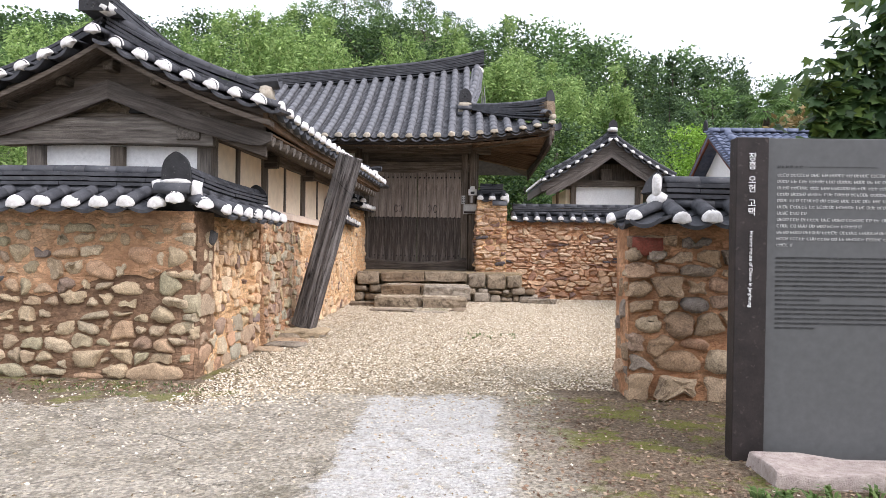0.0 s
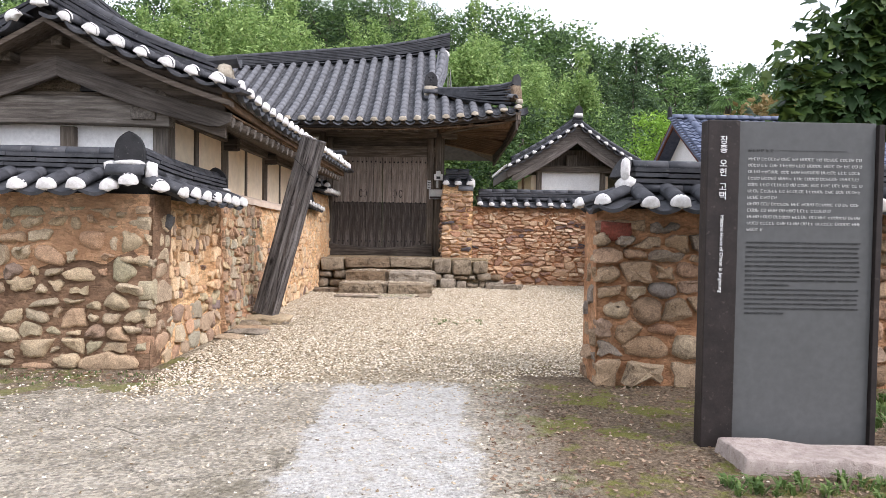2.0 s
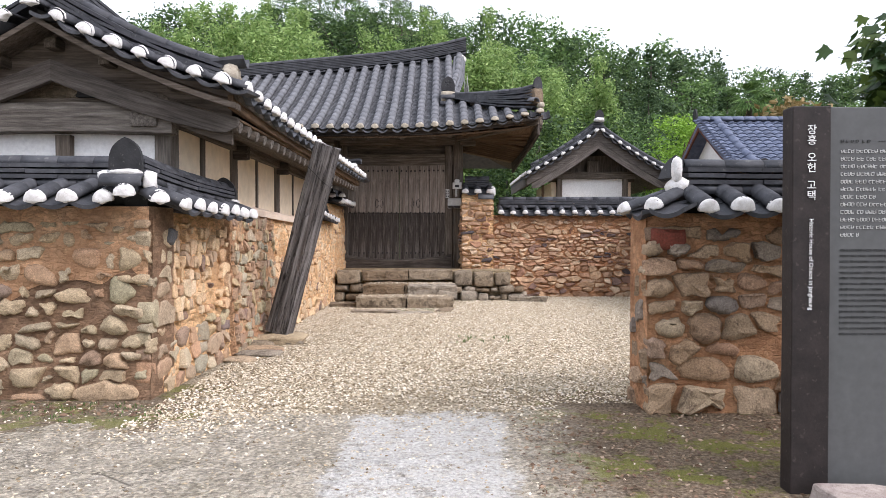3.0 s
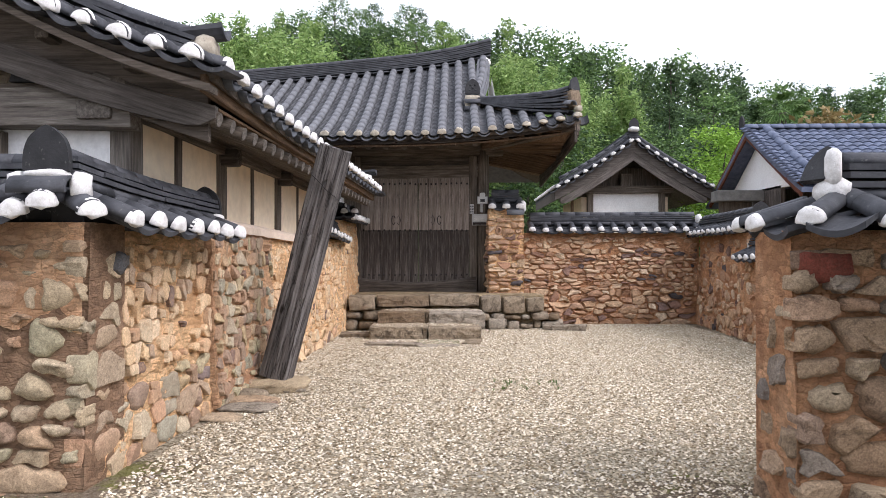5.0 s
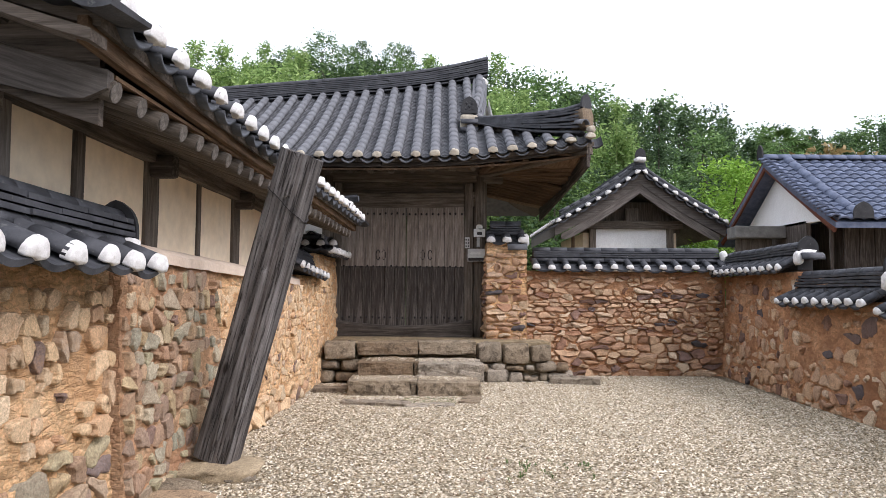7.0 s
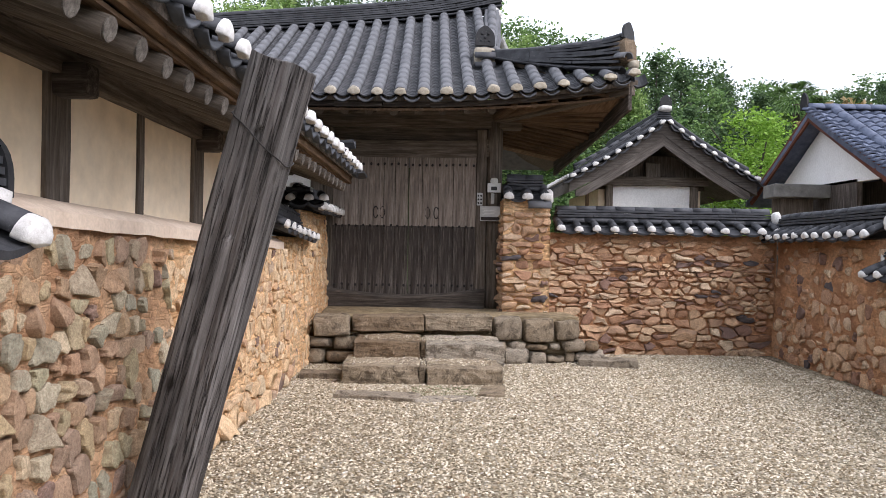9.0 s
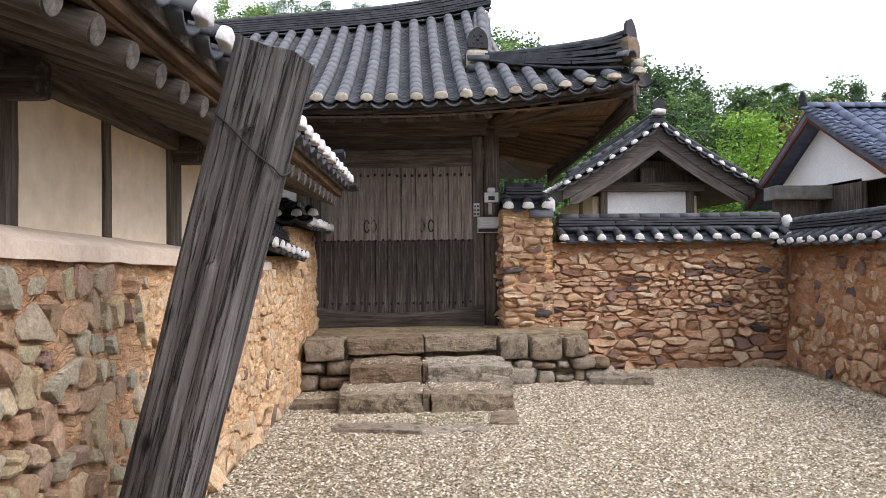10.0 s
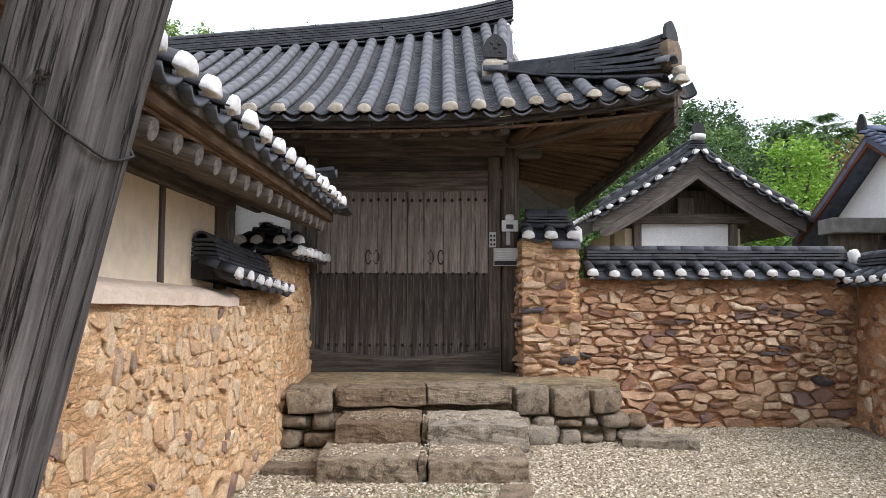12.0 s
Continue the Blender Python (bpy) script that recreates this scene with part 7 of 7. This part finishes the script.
def make_tree(name, label, seed, height, radius, low, clumps, per, spread, size, mat, category="tree", group="hillside trees", flat=0.5):
    rng = np.random.default_rng(seed)
    ob = thing(name, (0, 0, 0), label, category, group)
    v, f = leaf_cloud(crown_points(rng, height, radius, low, clumps, per, spread), size, rng, flat)
    part("crown", cloud_mesh("crown", v, f, mat), ob)
    lean = rng.normal(size=2) * 0.3
    pts = [(lean[0] * t * t, lean[1] * t * t, height * 0.9 * t - 0.3) for t in np.linspace(0, 1, 7)]
    tr = part("trunk", trunk_mesh("trunk", pts, [0.03 * height * (1.05 - t) * 0.8 for t in np.linspace(0, 1, 7)], BARK), ob)
    for i in range(5):
        a, z = rng.uniform(0, 6.28), height * rng.uniform(low, 0.85)
        e = (math.cos(a) * radius * 0.75, math.sin(a) * radius * 0.75, z + height * 0.12)
        part("limb", trunk_mesh("limb", [(0, 0, z * 0.92), tuple(0.5 * c for c in e[:2]) + (z,), e], [0.012 * height, 0.008 * height, 0.003 * height], BARK, 5), tr)
    return ob


def make_conifer(seed, height, radius):
    rng = np.random.default_rng(seed)
    ob = thing("pine_tree", (0, 0, 0), "tall dark green conifer on a hillside", "tree", "hillside trees")
    pts = []
    for k in range(46):
        t = rng.uniform(0.12, 1.0)
        R = radius * (1.05 - t) ** 0.7 * rng.uniform(0.6, 1.1)
        a = rng.uniform(0, 6.28)
        for q in np.linspace(0.25, 1, 6):
            c = np.array([math.cos(a) * R * q, math.sin(a) * R * q, t * height + 0.25 * q - 0.3 * q * q])
            pts.append(c + rng.normal(size=(12, 3)) * np.array([0.3, 0.3, 0.2]))
    v, f = leaf_cloud(np.concatenate(pts), 0.22, rng, 0.5, 1.6)
    part("crown", cloud_mesh("crown", v, f, LEAF_PINE), ob)
    part("trunk", trunk_mesh("trunk", [(0, 0, -0.4), (0, 0, height * 0.5), (0, 0, height * 0.97)], [0.22, 0.13, 0.03], BARK), ob)
    return ob


def make_bamboo(seed, height):
    rng = np.random.default_rng(seed)
    ob = thing("bamboo_clump", (0, 0, 0), "tall feathery light green bamboo with nodding tips", "bamboo", "bamboo grove")
    pts = []
    for s in range(4):
        x0, y0, a = rng.uniform(-1.1, 1.1), rng.uniform(-1.1, 1.1), rng.uniform(0, 6.28)
        H, bend = height * rng.uniform(0.78, 1.05), rng.uniform(0.6, 1.5)
        line = [(x0 + math.cos(a) * bend * t ** 3, y0 + math.sin(a) * bend * t ** 3, H * t - 0.3 - 0.5 * bend * t ** 6) for t in np.linspace(0, 1, 9)]
        part("culm", trunk_mesh("culm", line, [0.05 * (1.05 - 0.9 * t) for t in np.linspace(0, 1, 9)], CULM, 5), ob)
        for k in range(62):
            t = rng.uniform(0.12, 1.0) ** 0.8
            c = np.array([x0 + math.cos(a) * bend * t ** 3, y0 + math.sin(a) * bend * t ** 3, H * t - 0.3 - 0.5 * bend * t ** 6])
            b, R = rng.uniform(0, 6.28), 1.15 * (1.12 - t) ** 0.6 * rng.uniform(0.35, 1.0)
            q = np.linspace(0.2, 1.0, 3)[:, None]
            spray = c + q * np.array([math.cos(b) * R, math.sin(b) * R, 0.35]) - np.array([0, 0, 0.35]) * q * q
            pts.append(np.repeat(spray, 7, 0) + rng.normal(size=(21, 3)) * np.array([0.2, 0.2, 0.16]))
    v, f = leaf_cloud(np.concatenate(pts), 0.113, rng, 0.6, 2.3, 0.35)
    part("foliage", cloud_mesh("foliage", v, f, LEAF_BAMBOO), ob)
    return ob


trees = [make_tree("broadleaf_tree", "dense dark green broadleaf tree on a hillside", 1, 9.0, 3.6, 0.25, 130, 25, 0.54, 0.2, LEAF_DARK),
         make_tree("broadleaf_tree", "dense mid green broadleaf tree on a hillside", 2, 8.0, 3.4, 0.22, 130, 25, 0.55, 0.21, LEAF_MID),
         make_tree("broadleaf_tree", "dense dark green broadleaf tree on a hillside", 3, 10.0, 3.2, 0.3, 130, 25, 0.5, 0.2, LEAF_DARK),
         make_conifer(4, 11.0, 2.6), make_conifer(5, 10.0, 2.4)]
bamboos = [make_bamboo(11, 11.0), make_bamboo(12, 10.0), make_bamboo(13, 12.0)]
far_trees = [make_tree("broadleaf_tree", "rounded dark green tree on a far slope", 6, 10.0, 4.0, 0.12, 125, 18, 0.55, 0.315, LEAF_DARK),
             make_tree("broadleaf_tree", "rounded mid green tree on a far slope", 7, 10.0, 4.2, 0.1, 125, 18, 0.55, 0.315, LEAF_MID),
             make_conifer(8, 10.0, 3.4), make_conifer(9, 10.0, 3.0)]
vr = random.Random(21)
PLACED = set()


def plant(src, x, y, s, turn):
    at = pose(x, y, ground_height(x, y) - 0.2, 0, 0, turn)
    if src.name not in PLACED:
        PLACED.add(src.name)
        src.matrix_basis = at @ Matrix.Scale(s, 4)
        return src
    return copy_thing(src, at @ Matrix.Scale(s / src.matrix_basis.to_scale().x, 4))


def crest(u):
    """Rise of the wooded crest over distance, from the valley's west side to its east."""
    line = ((-0.9, 0.33), (-0.62, 0.33), (-0.34, 0.315), (-0.165, 0.355), (-0.1, 0.345), (-0.014, 0.32), (0.05, 0.306), (0.185, 0.288), (0.24, 0.264), (0.294, 0.276), (0.41, 0.248), (0.505, 0.226), (0.6, 0.24), (1.0, 0.24))
    for (a, p), (b, q) in zip(line, line[1:]):
        if u <= b:
            return p + (q - p) * (u - a) / (b - a)
    return line[-1][1]


# bamboo grove behind the gate
for i in range(48):
    x, y = vr.uniform(-30, 11), vr.uniform(20, 38)
    plant(bamboos[i % 3], x, y, vr.uniform(0.75, 1.1), vr.uniform(0, 360))
for i in range(9):
    plant(bamboos[i % 3], 3.0 + 0.85 * i + vr.uniform(-0.4, 0.4), vr.uniform(19, 25), vr.uniform(0.72, 0.98), vr.uniform(0, 360))
# woods over the slopes, up to the crest
for depth, low, count in ((44, 0.7, 34), (58, 0.84, 44), (74, 0.93, 52), (92, 0.985, 58)):
    for i in range(count):
        u = -0.88 + 1.82 * (i + vr.uniform(-0.35, 0.35)) / (count - 1)
        y = depth + vr.uniform(-5, 5)
        x = 0.8 + u * (y + 13.7)
        top = 1.35 + crest(u) * low * vr.uniform(0.97, 1.06) * (y + 13.7)
        pick = (2, 3) if (0.2 < u < 0.46 and vr.random() < 0.6) or ((u > 0.5 or u < -0.42) and vr.random() < 0.45) else (0, 1, 0)
        s_ = (top - ground_height(x, y)) / 10.0
        if s_ > 0.25 and (depth > 50 or u > 0):
            plant(far_trees[vr.choice(pick)], x, y, min(1.7, max(0.5, s_)), vr.uniform(0, 360))
for i in range(10):
    x, y = 4.5 + 1.1 * i + vr.uniform(-0.5, 0.5), vr.uniform(15, 22)
    plant(trees[vr.choice((0, 1, 2))], x, y, vr.uniform(0.5, 0.7), vr.uniform(0, 360))
for i in range(16):
    plant(trees[vr.choice((0, 1, 2, 3))], 9.5 + 1.5 * i + vr.uniform(-0.4, 0.4), vr.uniform(24, 34), vr.uniform(0.6, 0.8), vr.uniform(0, 360))
for i in range(9):
    plant(trees[vr.choice((0, 2, 2, 4))], -15 + 1.9 * i + vr.uniform(-0.6, 0.6), vr.uniform(39, 44), vr.uniform(0.8, 1.0), vr.uniform(0, 360))
# bright young tree and palm by the houses
bright = make_tree("young_tree", "bright yellow-green young tree behind a roof", 31, 5.05, 1.0, 0.3, 120, 60, 0.2, 0.075, LEAF_BRIGHT, group="garden trees")
bright.matrix_basis = pose(8.65, 7.3, 0)
autumn = make_tree("autumn_tree", "small tree with dry brownish leaves", 32, 7.5, 2.0, 0.35, 70, 20, 0.4, 0.24, LEAF_AUTUMN, group="garden trees")
autumn.matrix_basis = pose(17.5, 19, 0.3)


def palm():
    ob = thing("palm_tree", (16.6, 20.7, 0), "fan palm with drooping green fronds", "palm tree")
    part("trunk", trunk_mesh("trunk", [(16.6, 20.7, 0.4), (16.65, 20.7, 4.4), (16.6, 20.7, 8.2)], [0.2, 0.17, 0.16], BARK), ob)
    rng = random.Random(3)
    for i in range(22):
        a, up = rng.uniform(0, 6.28), rng.uniform(-0.5, 1.1)
        verts, faces = [], []
        c = Vector((16.6, 20.7, 8.2)) + Vector((math.cos(a), math.sin(a), up)) * 0.55
        side = Vector((-math.sin(a), math.cos(a), 0))
        fwd = Vector((math.cos(a), math.sin(a), up * 0.7)).normalized()
        for k in range(15):
            b = radians(-78 + 11.1 * k)
            d = (fwd * math.cos(b) + side * math.sin(b)).normalized()
            tip = c + d * 1.0 - Vector((0, 0, 0.3))
            mid = c + d * 0.5
            w = d.cross(Vector((0, 0, 1))).normalized() * 0.045
            n = len(verts)
            verts += [c, mid + w, tip, mid - w]
            faces.append((n, n + 1, n + 2, n + 3))
        part("frond", mesh_of("frond", verts, faces, LEAF_MID), ob)
    return ob


palm()

# overhanging branch beside the sign
def near_leaf(size):
    """A broad lobed leaf, cupped along its midrib; y runs to the tip."""
    half = [(0, 1.0), (14, 0.7), (27, 0.52), (42, 0.84), (58, 0.56), (80, 0.46), (100, 0.6), (128, 0.38), (160, 0.2)]
    edge = [(-a, r) for a, r in half[:0:-1]] + half
    verts = [(0, 0.22 * size, 0.0)]
    for a, r in edge:
        x, y = r * math.sin(radians(a)) * 0.95, 0.22 + r * math.cos(radians(a)) * 0.85
        verts.append((x * size, y * size, (0.16 * abs(x) - 0.2 * max(0.0, y) ** 2) * size))
    n = len(edge)
    return mesh_of("leaf", verts, [(0, 1 + (k + 1) % n, 1 + k) for k in range(n)], LEAF_NEAR, True)


def near_tree():
    ob = thing("broadleaf_tree", (5.6, -11.6, 0), "tree with large dark green leaves overhanging a sign", "tree")
    part("trunk", trunk_mesh("trunk", [(5.6, -11.6, -0.1), (5.5, -11.7, 1.2), (5.3, -11.7, 2.6), (5.1, -11.7, 3.1)], [0.13, 0.11, 0.09, 0.05], BARK, 9), ob)
    rng = random.Random(8)
    lv = near_leaf(0.115)
    singles, rest = [], []
    ends = [((5.3, -11.7, 2.4), (3.3, -12.0, 2.2)), ((5.3, -11.7, 2.2), (3.4, -11.9, 2.05)), ((5.2, -11.7, 2.8), (3.45, -12.0, 2.5)), ((5.2, -11.7, 3.0), (3.75, -12.0, 2.75)), ((5.3, -11.6, 2.5), (3.8, -11.8, 2.35)), ((5.1, -11.7, 2.9), (3.85, -12.0, 2.65)), ((5.3, -11.7, 2.9), (4.0, -11.6, 2.7)), ((5.2, -11.7, 2.3), (3.9, -11.9, 2.15)), ((5.2, -11.7, 2.3), (3.2, -11.95, 2.1)), ((5.2, -11.7, 2.6), (3.35, -11.9, 2.35)), ((5.1, -11.7, 2.9), (3.95, -11.9, 2.7)), ((5.1, -11.7, 2.4), (4.3, -11.9, 2.2))]
    for p0, p1 in ends:
        a, b = Vector(p0), Vector(p1)
        b.x = max(b.x, 3.36)
        part("limb", trunk_mesh("limb", [a, a.lerp(b, 0.5) + Vector((0, 0, 0.08)), b], [0.03, 0.018, 0.006], BARK, 6), ob)
        for i in range(230):
            t = rng.uniform(0.1, 1.0) ** 0.75
            c = a.lerp(b, t) + Vector((rng.gauss(0, 0.1), rng.gauss(0, 0.2), rng.gauss(-0.02, 0.1)))
            c.y = max(c.y, -12.02)
            if c.x < 3.3 + 0.16 * abs(c.z - 2.15):
                continue
            d = Vector((rng.uniform(-1, 0.5), rng.uniform(-1, 0.4), rng.uniform(-0.8, 0.1)))
            m = slope_pose(c, d, (rng.gauss(0, 0.45), rng.gauss(-0.3, 0.45), 1)) @ Matrix.Scale(rng.uniform(0.55, 1.15), 4)
            (singles if i < 36 else rest).append(m)
    for m in singles:
        part("leaf", lv, ob, "", m)
    join_into("leaves", [(lv, m) for m in rest], LEAF_NEAR, ob, "", True)
    return ob


near_tree()

# ---- loose matter on the ground ----
def scatter(name, label, n, region, base, size, mat, seed, flat=0.55, z=0.0, category="gravel"):
    """Many small pebbles, each an uneven octahedron, in one mesh."""
    rng = np.random.default_rng(seed)
    P = np.stack([rng.uniform(region[0], region[1], n), rng.uniform(region[2], region[3], n), np.full(n, z)], 1)
    P = P[base(P[:, 0], P[:, 1], rng)]
    n = len(P)
    s = size * rng.uniform(0.5, 1.5, (n, 1))
    ang = rng.uniform(0, 2 * np.pi, n)
    ca, sa = np.cos(ang), np.sin(ang)
    dirs = np.array([[1, 0, -0.3], [0.1, 1, -0.3], [-1, 0, -0.3], [-0.1, -1, -0.3], [0.35, 0.1, 0.9], [-0.35, -0.1, 0.9]], float)
    V = dirs[None] * rng.uniform(0.6, 1.3, (n, 6, 1)) * s[:, :, None]
    V[:, :, 0] *= 1.4
    V[:, :, 2] *= flat
    tilt = rng.normal(0, 0.3, (n, 1))
    V[:, :, 2] += V[:, :, 0] * tilt
    X = V[:, :, 0] * ca[:, None] - V[:, :, 1] * sa[:, None]
    Y = V[:, :, 0] * sa[:, None] + V[:, :, 1] * ca[:, None]
    V = np.stack([X, Y, V[:, :, 2]], 2) + P[:, None, :]
    tri = np.array([[0, 1, 4], [1, 5, 4], [1, 2, 5], [2, 3, 5], [3, 4, 5], [3, 0, 4]])
    F = (tri[None] + (np.arange(n) * 6)[:, None, None]).reshape(-1, 3)
    return tagged(new(name, cloud_mesh(name, V.reshape(-1, 3), F, mat)), label, category, kind="stuff")


def in_yard(x, y, rng):
    edge = -10.6 + 0.5 * np.sin(x * 1.7) + rng.normal(0, 0.35, len(x))
    return (y > edge) & (x > -1.15) & (x < 5.2) & ~((y > -2.9) & (x > -0.5) & (x < 1.2)) & ~((x > 1.9) & (y < -10.3))


scatter("gravel", "pale crushed gravel covering the yard", 135000, (-1.2, 5.25, -11.4, -0.4), in_yard, 0.0088, GRAVEL, 1, z=0.004)
scatter("gravel_loose", "loose gravel strewn over worn concrete", 7000, (-2.5, 3.0, -14.5, -10.3), lambda x, y, r: r.uniform(size=len(x)) < np.clip((y + 13.8) / 3.6, 0.04, 1) * np.where(x > 1.55, 0.12, 1.0), 0.0075, GRAVEL, 2, z=0.003)


def litter(name, label, n, region, size, mat, seed, category, spread_z=0.01, flat=0.25, stretch=1.6, droop=0.0, keep=None):
    rng = np.random.default_rng(seed)
    P = np.stack([rng.uniform(region[0], region[1], n), rng.uniform(region[2], region[3], n), rng.uniform(0.004, spread_z, n)], 1)
    if keep:
        P = P[keep(P[:, 0], P[:, 1], rng)]
    v, f = leaf_cloud(P, size, rng, flat, stretch, droop)
    v[:, 2] = np.maximum(v[:, 2], 0.003)
    return tagged(new(name, cloud_mesh(name, v, f, mat)), label, category, kind="stuff")


litter("leaf_litter", "dry brown fallen leaves on bare earth", 4200, (1.5, 5.2, -13.6, -10.65), 0.02, DRY_LEAF, 5, "dead leaves")
litter("yard_litter", "a few dry leaves on the gravel", 60, (-1.0, 5.0, -10.5, -3.2), 0.03, DRY_LEAF, 6, "dead leaves")
litter("wall_litter", "dry leaves and needles along a wall foot", 420, (-4.5, -1.0, -10.75, -10.28), 0.03, DRY_LEAF, 7, "dead leaves")


def tuft_field(name, label, n, region, seed, blades, length, mat, keep=None, category="grass"):
    rng = np.random.default_rng(seed)
    C = np.stack([rng.uniform(region[0], region[1], n), rng.uniform(region[2], region[3], n), np.zeros(n)], 1)
    if keep:
        C = C[keep(C[:, 0], C[:, 1], rng)]
    n = len(C)
    V, F = [], []
    for c in C:
        for _ in range(blades):
            a, L = rng.uniform(0, 6.28), length * rng.uniform(0.5, 1.2)
            d = np.array([math.cos(a), math.sin(a), 0]) * rng.uniform(0.3, 1.0)
            w = np.array([-math.sin(a), math.cos(a), 0]) * L * 0.09
            k = len(V)
            b = c + np.array([rng.normal(0, 0.012), rng.normal(0, 0.012), 0])
            V += [b - w * 0.5, b + w * 0.5, b + d * L * 0.45 + [0, 0, L * 0.55] + w, b + d * L * 0.45 + [0, 0, L * 0.55] - w, b + d * L + [0, 0, L * 0.6]]
            F += [(k, k + 1, k + 2, k + 3), (k + 3, k + 2, k + 4)]
    me = bpy.data.meshes.new(name)
    me.from_pydata([tuple(v) for v in V], [], F)
    me.materials.append(mat)
    return tagged(new(name, me), label, category, kind="stuff")


tuft_field("weeds", "low green weeds round a granite slab", 70, (2.65, 4.9, -13.1, -12.8), 9, 12, 0.085, WEED, category="weeds")
tuft_field("grass", "patchy grass on earth behind a sign", 260, (3.8, 6.2, -12.6, -10.75), 10, 8, 0.1, WEED)
tuft_field("yard_grass", "sparse grass sprouting through gravel", 26, (1.2, 1.9, -7.2, -6.6), 12, 5, 0.05, WEED)
tuft_field("wall_grass", "short grass and moss along a wall foot", 90, (-2.6, -1.0, -10.9, -10.3), 13, 5, 0.035, WEED)
# real gravel, packed denser and pale so the tread looks lit from above
scatter("step_gravel", "gravel on a stone step, with pale grit added for its sky-lit top", 900, (-0.5, 1.12, -2.84, -2.34), lambda x, y, r: r.uniform(size=len(x)) < 0.9, 0.0075, GRAVEL, 21, z=0.204)
# pale grains added to paint skylight on the upper tread
scatter("tread_grit", "fine pale grit added to lighten the sky-lit upper step", 900, (-0.42, 1.2, -2.24, -1.7), lambda x, y, r: r.uniform(size=len(x)) < 0.9, 0.0062, GRAVEL, 23, z=0.396)
tuft_field("step_moss", "thin moss and grass on worn steps", 160, (0.2, 1.0, -3.55, -3.0), 22, 6, 0.024, WEED)
